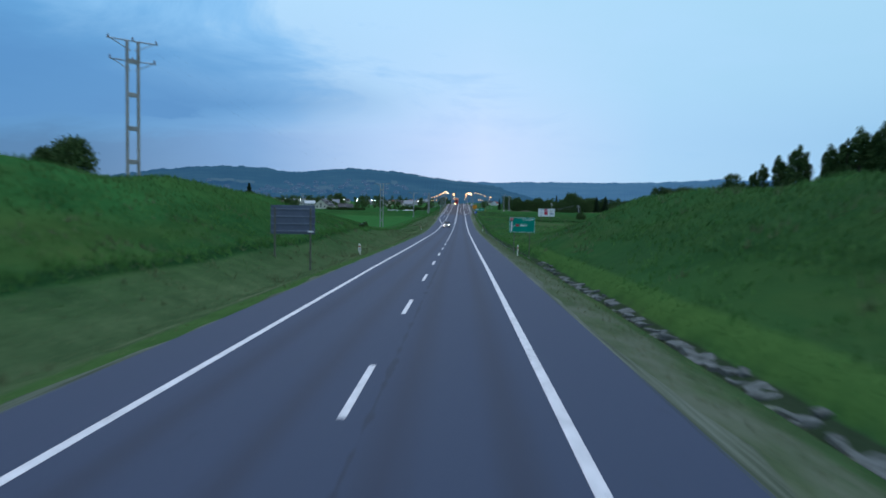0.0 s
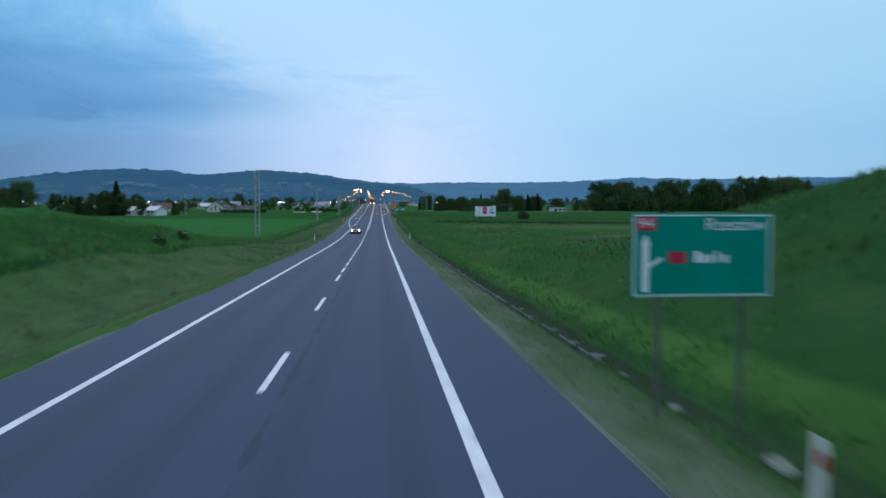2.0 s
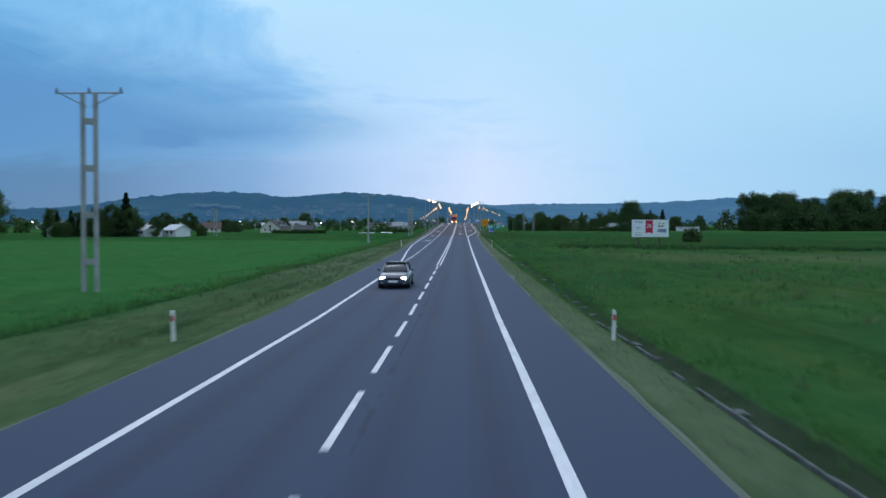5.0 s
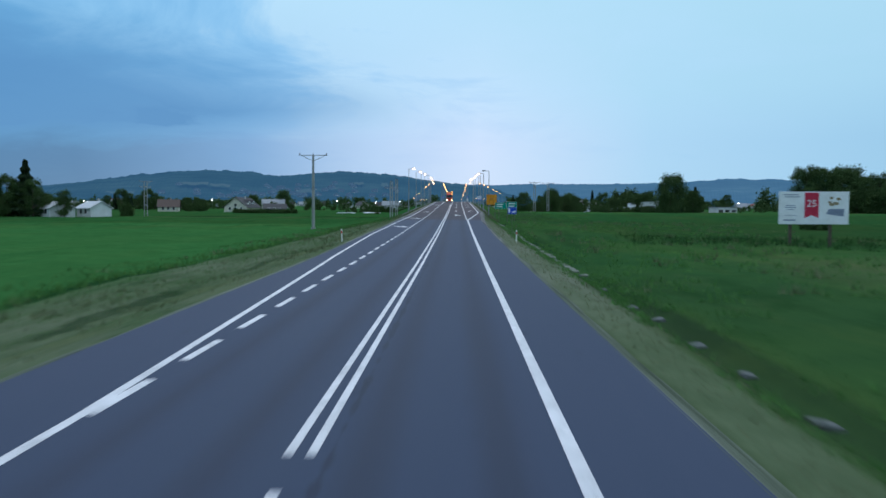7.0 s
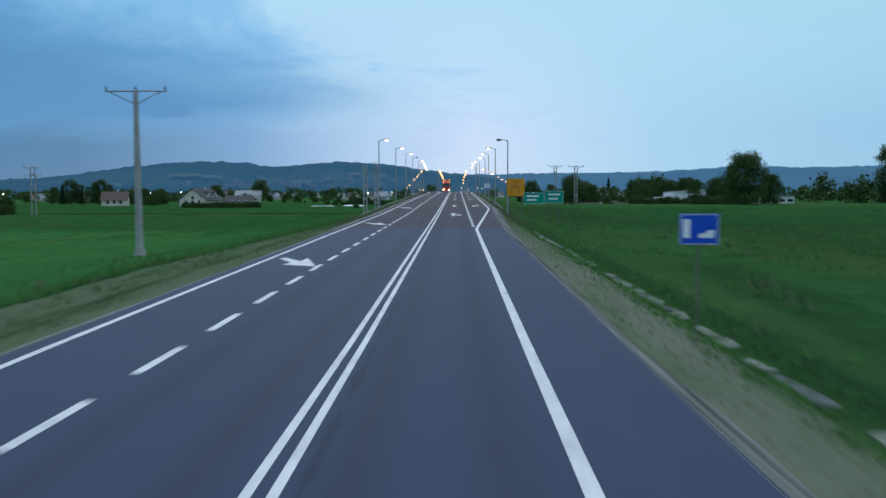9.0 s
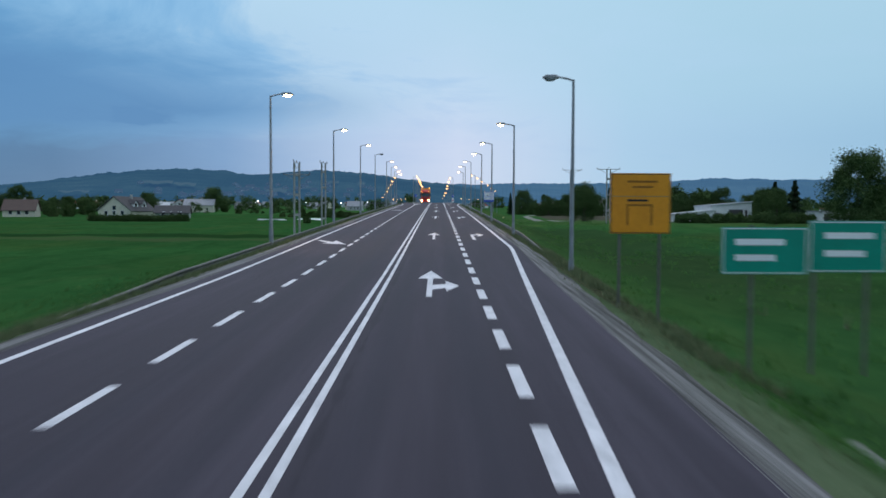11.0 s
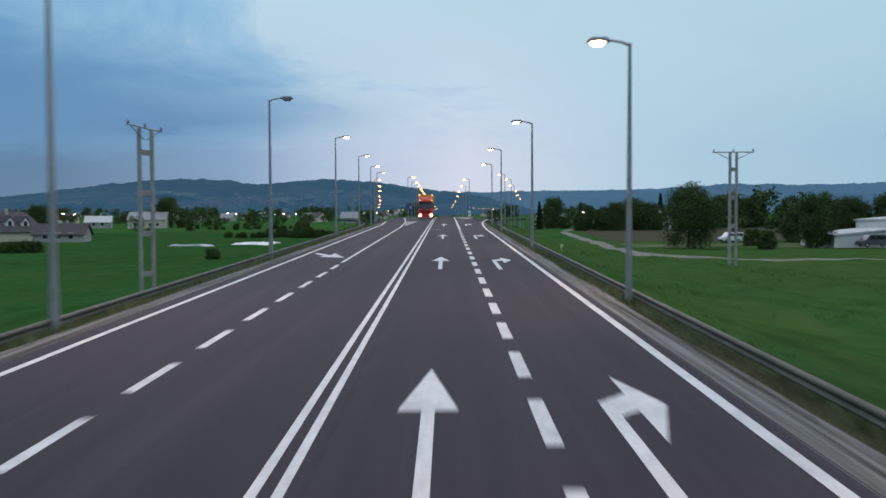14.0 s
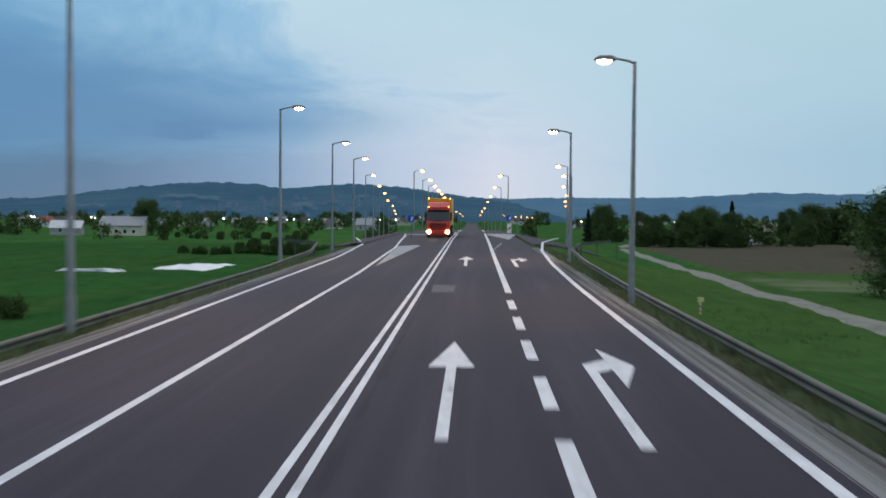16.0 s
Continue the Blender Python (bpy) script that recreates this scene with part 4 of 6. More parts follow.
def conifer(seed, height, width, leaves=7000, leaf=0.3):
    rnd = np.random.RandomState(seed)
    bm = tube((0, 0, -0.3), (0, 0, height * 0.97), 0.02 * height, 0.02, 7)
    n = leaves
    h = 0.06 + 0.93 * rnd.uniform(0, 1, n) ** 0.85
    tier = 0.75 + 0.35 * np.sin(h * 46)
    r = width * 0.5 * (1 - h) * tier * rnd.uniform(0.35, 1.1, n) + 0.05
    ang = rnd.uniform(0, 6.28, n)
    c = np.stack([np.cos(ang) * r, np.sin(ang) * r, height * h - 0.2 * r], 1)
    out = np.stack([np.cos(ang), np.sin(ang), -0.35 + 0 * ang], 1) * leaf * 1.5
    b = rnd.normal(size=(n, 3)) * leaf * 0.5
    pts = np.stack([c - out * 0.4, c + b, c + out, c - b], 1).reshape(-1, 3)
    return bm, mesh_from("crown", pts.tolist(), quads(pts), NEEDLE)


def tree_kind(name, built, label, category, group=""):
    bm, crown = built
    t = thing(name, Matrix.Identity(4), label, category, group)
    part("trunk", bm, BARK, t)
    share("crown", crown, t)
    return t


def plant(kinds, spots, rnd):
    """Stand copies of the kinds at (x, y, kind, scale); the first stand of a kind is the kind itself."""
    used = set()
    for x, y, k, s in spots:
        m = pose(x, y, land_z(x, y) - 0.1, 0, 0, rnd.uniform(0, 360)) @ Matrix.Scale(s, 4)
        if k not in used:
            used.add(k)
            kinds[k].matrix_basis = m
        else:
            src = kinds[k]
            c = copy_thing(src, m)
            c.matrix_basis = m


rnd = random.Random(11)
KINDS = {
    "oak": tree_kind("leafy_tree", broadleaf(1, 12, 11, 26000, 0.02, 0.21), "dark green leafy tree with a rounded uneven crown", "tree", "field trees"),
    "lime": tree_kind("leafy_tree", broadleaf(2, 13, 8.5, 22000, 0.03, 0.2), "tall dark green leafy tree in a row of trees", "tree", "field trees"),
    "alder": tree_kind("leafy_tree", broadleaf(3, 11, 7, 17000, 0.03, 0.16), "narrow dark green leafy tree among others", "tree", "field trees"),
    "twin": tree_kind("leafy_tree", broadleaf(4, 9.8, 10, 34000, 0.05, 0.16, 2), "rounded dark tree on two trunks in a meadow", "tree"),
    "poplar": tree_kind("leafy_tree", broadleaf(9, 16.5, 4.6, 9000, 0.1, 0.24), "slender dark leafy tree on the crest of a bank", "tree", "bank trees"),
    "bush": tree_kind("bush", broadleaf(5, 4.2, 5, 6000, 0.0, 0.22), "round dark green bush at a field edge", "bush", "bushes"),
    "scrub": tree_kind("bush", broadleaf(6, 2.0, 3.2, 3000, 0.0, 0.17), "low scrubby bush in the meadow", "bush", "bushes"),
    "spruce": tree_kind("spruce", conifer(7, 15, 5.5), "dark spruce with a pointed top", "spruce", "spruces"),
    "fir": tree_kind("spruce", conifer(10, 14.4, 8.5, 12000, 0.34), "broad dark spruce standing beside a farm", "spruce", "spruces"),
    "thuja": tree_kind("spruce", conifer(8, 9, 3.6, 8000), "slim dark conifer in a garden row", "spruce", "spruces"),
}
# trees that stand singly: (x, y, kind, scale)
BANK_TREES = [(32.6, 82.3, "alder", 0.38), (33.2, 80, "bush", 0.6), (33.7, 79, "poplar", 0.25), (34.1, 77.5, "poplar", 0.285), (35.6, 76.9, "poplar", 0.335),
              (36.1, 77.4, "alder", 0.4), (35.7, 73.5, "poplar", 0.38), (36.3, 74.4, "alder", 0.44), (36.5, 73.6, "poplar", 0.34), (37.8, 71, "poplar", 0.37), (38.4, 71.5, "alder", 0.4),
              (38.8, 70, "poplar", 0.39), (39.1, 70.6, "alder", 0.46), (39.6, 69, "poplar", 0.46), (40.4, 70.5, "alder", 0.46), (42.3, 72, "poplar", 0.42), (42.6, 71.4, "alder", 0.5),
              (40.4, 67, "poplar", 0.48), (41.4, 67.5, "alder", 0.52), (40.9, 64, "poplar", 0.52), (41.3, 65, "alder", 0.58),
              (60, 197, "bush", 0.95), (79, 199, "bush", 1.25), (82, 203, "alder", 0.55)]
MEADOW_TREES = [(64.4, 410, "oak", 0.92), (73.5, 418, "oak", 0.55), (57, 420, "alder", 0.55), (40.0, 490, "twin", 1.0), (50.6, 488, "bush", 0.66),
                (55, 503, "bush", 0.7), (61.5, 494, "lime", 0.72), (74, 514, "alder", 0.8),
                (79, 516, "oak", 0.72), (84.5, 512, "lime", 0.8), (71, 519, "oak", 0.62), (52, 300, "scrub", 1.4)]
FARM_TREES = [(-24.5, 47.5, "bush", 0.62), (-27.5, 50, "bush", 0.5), (-114.5, 390, "fir", 1.08), (-118.2, 388, "lime", 0.9), (-112, 389, "alder", 0.95), (-103.5, 389, "alder", 0.68), (-134.4, 346, "oak", 1.15),
              (-142, 350, "lime", 0.95), (-160, 380, "oak", 0.9), (-54, 199, "bush", 0.72), (-57, 200, "bush", 0.8), (-122, 398, "oak", 0.7),
              (-92, 400, "bush", 0.9), (-117, 392, "alder", 0.72), (-111, 393, "alder", 0.6), (-133, 384, "bush", 1.1)]
FIELD_TREES = [(-115.5, 679, "oak", 1.05), (-110, 682, "bush", 0.9), (-29, 473.5, "scrub", 0.7), (-41, 566, "bush", 0.7), (-37, 568, "bush", 0.72),
               (-33.5, 565, "bush", 0.6), (-45, 569, "bush", 0.5), (-102, 562, "oak", 0.72), (-44, 610, "bush", 0.7)]
GARDEN_TREES = [(-150, 600, "oak", 0.62), (-146, 603, "alder", 0.68), (-143, 601, "bush", 1.5), (-156, 602, "alder", 0.62), (-153, 604, "lime", 0.6),
                (-140, 598, "bush", 1.1), (-158, 600, "bush", 1.3), (-128, 556, "bush", 1.0), (-132, 554, "bush", 0.9)]
GARDEN_TREES += [(-202 + 3.4 * k, 612 + (k * 37 % 7), ("alder", "thuja", "lime", "alder", "thuja")[k % 5], 0.82 + 0.06 * (k * 29 % 5)) for k in range(9)]
SPOTS = BANK_TREES + MEADOW_TREES + FARM_TREES + FIELD_TREES + GARDEN_TREES
for k in range(24):
    SPOTS.append((129 + k * 4.4 + rnd.uniform(-2, 2), 458 + rnd.uniform(-8, 14), ("lime", "oak", "lime", "alder")[k % 4], rnd.uniform(1.12, 1.42) * (1 + 0.009 * k)))
for k in range(25):
    SPOTS.append((127 + k * 4.2 + rnd.uniform(-1.5, 1.5), 452 + rnd.uniform(-5, 5), ("alder", "bush", "bush")[k % 3], rnd.uniform(0.85, 1.1) * (1.0 if k % 3 == 0 else 1.8)))
for k in range(13):
    SPOTS.append((-142 + k * 2.0, 388 + rnd.uniform(-2.5, 2.5), ("thuja", "alder", "thuja", "bush")[k % 4], rnd.uniform(0.88, 1.1) * (1.3 if k % 4 == 3 else 0.9 if k % 4 == 1 else 1.0)))
for k in range(24):
    SPOTS.append((44 + k * 5.2 + rnd.uniform(-2, 2), 640 + rnd.uniform(-14, 30), ("oak", "bush", "lime", "alder", "bush")[k % 5], rnd.uniform(0.65, 1.05)))
for k in range(9):
    SPOTS.append((49 + k * 3.1 + rnd.uniform(-1, 1), 622 + rnd.uniform(-4, 5), ("bush", "alder", "bush", "oak")[k % 4], rnd.uniform(0.8, 1.0) * (1.35 if k % 2 == 0 else 0.95)))
SPOTS += [(85.5, 485, "oak", 0.72), (92, 680, "spruce", 0.95), (110, 660, "oak", 1.05), (117, 664, "lime", 0.95), (122, 658, "oak", 0.9), (36, 640, "spruce", 0.7)]
for k in range(16):
    SPOTS.append((-50 - k * 3.0 + rnd.uniform(-1.5, 1.5), 650 + rnd.uniform(-10, 16), ("bush", "scrub", "bush", "scrub", "bush")[k % 5], rnd.uniform(0.4, 0.6)))
for k in range(19):
    SPOTS.append((-16 - k * 2.1 + rnd.uniform(-0.6, 0.6), 562 + rnd.uniform(-3, 4), "scrub", rnd.uniform(0.8, 1.1) * (1.0 if k < 13 else 0.75)))
for k in range(18):
    SPOTS.append((238 + k * 5.5 + rnd.uniform(-1.5, 1.5), 452 + rnd.uniform(-5, 5), ("alder", "bush", "oak")[k % 3], rnd.uniform(0.62, 0.82) * (1.6 if k % 3 == 1 else 1.0)))
for k in range(12):
    SPOTS.append((47 + k * 2.2, 436.5 + rnd.uniform(-0.8, 0.8), "scrub", rnd.uniform(0.85, 1.1)))
SPOTS += [(96.8, 505, "fir", 0.8), (103.4, 507, "fir", 0.82), (92, 503, "alder", 0.85), (100, 510, "lime", 0.75)]
SPOTS += [(160, 320, "oak", 1.18), (168, 325, "lime", 1.2), (165, 331, "oak", 1.3), (151, 316, "bush", 1.5)]
# the garden hedge before the gabled house
for k in range(17):
    SPOTS.append((-91 + k * 1.55, 497 + rnd.uniform(-0.4, 0.4), "scrub", rnd.uniform(0.78, 0.95)))
plant(KINDS, SPOTS, rnd)


def blossom_shrub(x, y, size, seed):
    """A low shrub crowned with flat white flower heads."""
    t = thing("flowering_shrub", pose(x, y, land_z(x, y)), "low green shrub with flat white flower heads", "shrub", "flowering shrubs")
    bm, crown = broadleaf(seed, size, size * 1.5, 1600, 0.0, 0.12)
    part("stem", bm, BARK, t)
    share("crown", crown, t)
    r = np.random.RandomState(seed)
    k = 14
    ang, out = r.uniform(0, 6.28, k), size * 0.62 * np.sqrt(r.uniform(0, 1, k))
    c = np.stack([np.cos(ang) * out, np.sin(ang) * out, size * (1.0 - 0.45 * (out / size) ** 2)], 1)
    pts = leaf_cloud(r, c, np.full(k, 0.09), 240, 0.045)
    share("blossom", mesh_from("blossom", pts.tolist(), quads(pts), WHITE), t)


blossom_shrub(-14.2, 119.2, 0.6, 61)
blossom_shrub(-13.7, 111.1, 0.55, 62)


def far_woods():
    """Tree belts and gardens of the valley floor and the village, one mass of many crowns."""
    r = np.random.RandomState(21)
    pts = []
    belts = ((-260, 260, 660, 40, 70, 7), (-900, 900, 760, 40, 120, 9), (-1100, 1100, 980, 60, 120, 11), (-1500, 1500, 1350, 120, 150, 13), (-2000, 2000, 1900, 200, 170, 15), (70, 420, 560, 40, 46, 11), (-520, -170, 520, 50, 44, 9))
    for x0, x1, y0, dy, n, h in belts:
        for k in range(n):
            x, y = r.uniform(x0, x1), y0 + r.uniform(-dy, dy)
            if abs(x) < 16:
                continue
            g = land_z(x, y)
            s = h * r.uniform(0.5, 1.15)
            m = 9
            c = np.stack([x + r.normal(0, s * 0.28, m), y + r.normal(0, s * 0.28, m), g + s * r.uniform(0.14, 0.9, m)], 1)
            pts.append(leaf_cloud(r, c, np.full(m, s * 0.27), 440, s * 0.098))
    pts = np.concatenate(pts)
    tagged(new("far_woods", mesh_from("far_woods", pts.tolist(), quads(pts), LEAF)), "dark tree belts and gardens across the valley", "woods", kind="stuff")


far_woods()


# ---- grass ----
def grass(name, material, label, n, bands, size, seed, y0=-5, y1=470):
    r = np.random.RandomState(seed)
    x = np.concatenate([r.uniform(lo, hi, int(n * w)) for lo, hi, w in bands])
    y = y0 + (y1 - y0) * (r.uniform(0, 1, len(x)) if y1 > 200 else 1 - np.sqrt(r.uniform(0, 1, len(x))))
    keep = (x > right_edge(y) + 0.45) | (x < left_edge(y) - 0.45)
    keep &= ~((np.abs(x - channel_x(y)) < 0.53) & (y < 318))
    x, y = x[keep], y[keep]
    z = land(x, y)
    k = len(x)
    h = size * r.uniform(0.5, 1.4, k)
    a = r.uniform(0, 6.28, k)
    w = h * 0.16
    lean = r.normal(0, 0.35, (k, 2)) * h[:, None]
    p0 = np.stack([x - np.cos(a) * w, y - np.sin(a) * w, z - 0.03], 1)
    p1 = np.stack([x + np.cos(a) * w, y + np.sin(a) * w, z - 0.03], 1)
    p2 = np.stack([x + lean[:, 0], y + lean[:, 1], z + h], 1)
    pts = np.stack([p0, p1, p2], 1).reshape(-1, 3)
    faces = np.arange(k * 3).reshape(k, 3)
    me = bpy.data.meshes.new(name)
    me.vertices.add(k * 3)
    me.vertices.foreach_set("co", pts.astype(np.float32).ravel())
    me.loops.add(k * 3)
    me.loops.foreach_set("vertex_index", faces.astype(np.int32).ravel())
    me.polygons.add(k)
    me.polygons.foreach_set("loop_start", np.arange(0, k * 3, 3, dtype=np.int32))
    me.update(calc_edges=True)
    me.materials.append(material)
    tagged(new(name, me), label, "grass", kind="stuff")


grass("grass", GRASS_BLADE, "rough green roadside grass", 45000, ((-17.5, -12.5, 0.5),), 0.15, 31)
grass("tall_grass", GRASS_BLADE, "tall rough grass along the crests of the banks", 36000, ((13, 19, 0.2), (19, 27, 0.3), (27, 44, 0.2), (-24, -15, 0.2), (-38, -24, 0.15)), 0.24, 34, -2, 122)
grass("short_grass", GRASS_BLADE, "short green grass on the mown strip and banks", 70000, ((8.6, 10.4, 0.4), (-12, -9, 0.3)), 0.09, 33)
grass("dry_grass", DRY_BLADE, "short dry grass on the road verge", 60000, ((5.6, 8.4, 0.4), (-12.5, -5.6, 0.6)), 0.1, 32)


def tufts(name, material, label, n, x_span, y_span, height, seed, patch=0.55, spread=0.16, inside=None, clear=True):
    """Clumps of long blades, gathered in drifts; inside(x, y) limits where they grow."""
    r = np.random.RandomState(seed)
    x, y = r.uniform(*x_span, n), r.uniform(*y_span, n)
    drift = 0.5 + 0.3 * np.sin(x * 0.47 + 1.7 * np.sin(y * 0.19 + seed)) * np.sin(y * 0.29 + 1.3 * np.sin(x * 0.23)) + 0.2 * np.sin(x * 1.3 + y * 0.83) * np.sin(y * 1.1 - x * 0.6)
    keep = (drift > patch + r.uniform(-0.12, 0.12, n)) & ((x > right_edge(y) + 0.7) | (x < left_edge(y) - 0.7))
    if clear:
        keep &= ~((np.abs(x - channel_x(y)) < 0.5) & (y < 318))
    if inside is not None:
        keep &= inside(x, y)
    x, y = x[keep], y[keep]
    blades = 6
    x, y = np.repeat(x, blades), np.repeat(y, blades)
    k = len(x)
    x, y = x + r.normal(0, spread, k), y + r.normal(0, spread, k)
    z = land(x, y)
    h = height * r.uniform(0.45, 1.35, k)
    a = r.uniform(0, 6.28, k)
    w = 0.02 + h * 0.05
    lean = r.normal(0, 0.3, (k, 2)) * h[:, None]
    p0 = np.stack([x - np.cos(a) * w, y - np.sin(a) * w, z - 0.04], 1)
    p1 = np.stack([x + np.cos(a) * w, y + np.sin(a) * w, z - 0.04], 1)
    p2 = np.stack([x + lean[:, 0], y + lean[:, 1], z + h], 1)
    pts = np.stack([p0, p1, p2], 1).reshape(-1, 3)
    tagged(new(name, mesh_from(name, pts.tolist(), np.arange(k * 3).reshape(k, 3).tolist(), material)), label, "grass", kind="stuff")


tufts("grass_tufts", TUFT, "dark green tussocks of long grass on the banks", 7000, (9.5, 34), (-2, 150), 0.24, 41)
tufts("grass_tufts", TUFT, "dark green tussocks of long grass beyond the verge", 7000, (-34, -8.5), (-2, 170), 0.26, 42, inside=lambda x, y: -x > mown_edge(y))
tufts("grass_tufts", TUFT, "grass standing along the edges of the ditch", 4500, (7.4, 9.3), (60, 318), 0.17, 43, 0.35)
tufts("grass_tufts", TUFT, "grass growing over the sunken slabs", 2600, (8.1, 9.1), (225, 318), 0.12, 51, 0.38, 0.1, None, False)
tufts("grass_tufts", TUFT, "tussocks of long grass in the right-hand meadow", 7000, (9.3, 40), (150, 335), 0.26, 44)
tufts("grass_tufts", TUFT, "uncut grass standing along the edge of the mown verge", 9000, (-15, -10.5), (-2, 326), 0.3, 52, 0.2, 0.12, lambda x, y: (-x > mown_edge(y)) & (-x < mown_edge(y) + 0.9))
tufts("seed_grass", PALE_TUFT, "pale seeding grass scattered through the meadow", 6000, (9.5, 45), (0, 330), 0.4, 45, 0.66)
tufts("seed_grass", PALE_TUFT, "pale seeding grass scattered along the verge", 4500, (-16, -7), (-2, 300), 0.26, 46, 0.62)
tufts("withered_grass", PALE_TUFT, "withered brown grass under the guard rails", 4500, (7.5, 8.9), (318, 480), 0.22, 47, 0.3, 0.1)
tufts("withered_grass", PALE_TUFT, "withered brown grass below the guard rail posts", 4500, (-8.9, -7.5), (316, 470), 0.22, 48, 0.3, 0.1)
tufts("grass_tufts", TUFT, "tussocks of long grass on the embankment", 5000, (8.9, 30), (335, 480), 0.2, 49, 0.6)
tufts("standing_crop", CROP_BLADE, "strip of dark standing crop across the meadow", 16000, (19, 150), (212, 350), 0.5, 50, 0.1, 0.35, lambda x, y: (y + 0.35 * x > 270) & (y + 0.35 * x < 286))


# ---- channel, rails, posts ----
def drainage_channel():
    """A ditch once lined with concrete: broken bed slabs first, then a bare kerb, then loose slabs sunk in the turf."""
    ch = tagged(new("drainage_channel"), "broken concrete ditch lining half overgrown with grass", "drain", kind="structure")
    ch.empty_display_size = 0.3
    r = random.Random(3)
    shapes = []
    for k in range(7):
        # a slab with chipped corners and a dished top
        n = 8
        rim = [(math.cos(2 * math.pi * (j + 0.5) / n), math.sin(2 * math.pi * (j + 0.5) / n)) for j in range(n)]
        out = [(max(-0.4, min(0.4, 0.72 * cx)) * r.uniform(0.84, 1.06), max(-0.5, min(0.5, 0.95 * cy)) * r.uniform(0.88, 1.05)) for cx, cy in rim]
        verts = [(x, y, -0.14) for x, y in out] + [(x, y, 0.03 + r.uniform(-0.015, 0.03)) for x, y in out] + [(x * 0.8, y * 0.86, 0.05 + r.uniform(-0.02, 0.03)) for x, y in out] + [(0, 0, 0.03)]
        faces = [(j, (j + 1) % n, n + (j + 1) % n, n + j) for j in range(n)] + [(n + j, n + (j + 1) % n, 2 * n + (j + 1) % n, 2 * n + j) for j in range(n)] + [(2 * n + j, 2 * n + (j + 1) % n, 3 * n) for j in range(n)]
        shapes.append(mesh_from("slab", verts, faces, CONCRETE_SLAB if k < 5 else CONCRETE_PALE))

    def lay(x, y, w, l, sink, kind, tilt=5.0):
        slope = math.degrees(math.atan((road_z(y + 1) - road_z(y - 1)) / 2))
        share("slab", shapes[kind], ch, pose(x, y, land_z(x, y) + sink, slope + r.uniform(-tilt, tilt) * 0.5, r.uniform(-tilt, tilt), r.uniform(-14, 14)) @ Matrix.Diagonal((w, l, 1, 1)))
    y = -14.0
    while y < 62:
        step = r.uniform(0.45, 1.5)
        if r.random() < (0.86 if y < 46 else 0.6):
            lay(float(channel_x(y)) + r.uniform(-0.08, 0.12), y, r.uniform(0.62, 1.0) * (1 if y < 46 else 0.75), step * r.uniform(0.9, 1.15), r.uniform(-0.07, 0.03), r.randrange(5), 13)
        if r.random() < 0.3:
            lay(float(channel_x(y)) + r.choice((-0.26, 0.3)), y + 0.4 * step, r.uniform(0.3, 0.5), r.uniform(0.3, 0.6), r.uniform(0.0, 0.06), r.randrange(6), 16)
        y += step
    while y < 165:
        y += r.uniform(1.6, 6.5)
        lay(float(channel_x(y)) + r.uniform(-0.2, 0.2), y, r.uniform(0.3, 0.8), r.uniform(0.3, 0.8), -0.01, r.randrange(7), 9)
    while y < 234:
        y += r.uniform(2.2, 6.0)
        lay(float(channel_x(y)) + r.uniform(-0.25, 0.3), y, r.uniform(0.35, 0.7), r.uniform(0.3, 0.6), 0.02, r.randrange(5), 12)
    while y < 316:
        step = r.uniform(0.7, 1.3)
        if r.random() < 0.8 + 0.15 * math.sin(y * 0.21):
            lay(float(channel_x(y)) + r.uniform(-0.08, 0.08), y, r.uniform(0.4, 0.66), step * r.uniform(0.95, 1.12), r.uniform(-0.03, 0.03), r.choice((3, 5, 6, 5)), 5)
        y += step
    # the kerb along the road side of the ditch
    kerb = bpy.data.meshes.new("kerb")
    bm = box((-0.04, -0.48, -0.2), (0.04, 0.48, 0.045), 0.015)
    bm.to_mesh(kerb)
    bm.free()
    kerb.materials.append(CONCRETE_SLAB)
    y = 74.0
    while y < 176:
        if r.random() < (0.95 if 88 < y < 160 else 0.55):
            slope = math.degrees(math.atan((road_z(y + 1) - road_z(y - 1)) / 2))
            x = float(channel_x(y)) - 0.52
            share("kerb", kerb, ch, pose(x + r.uniform(-0.015, 0.015), y, land_z(x - 0.15, y) + r.uniform(-0.02, 0.02), slope, r.uniform(-2, 6), r.uniform(-0.8, 0.8)))
        y += 1.0


drainage_channel()


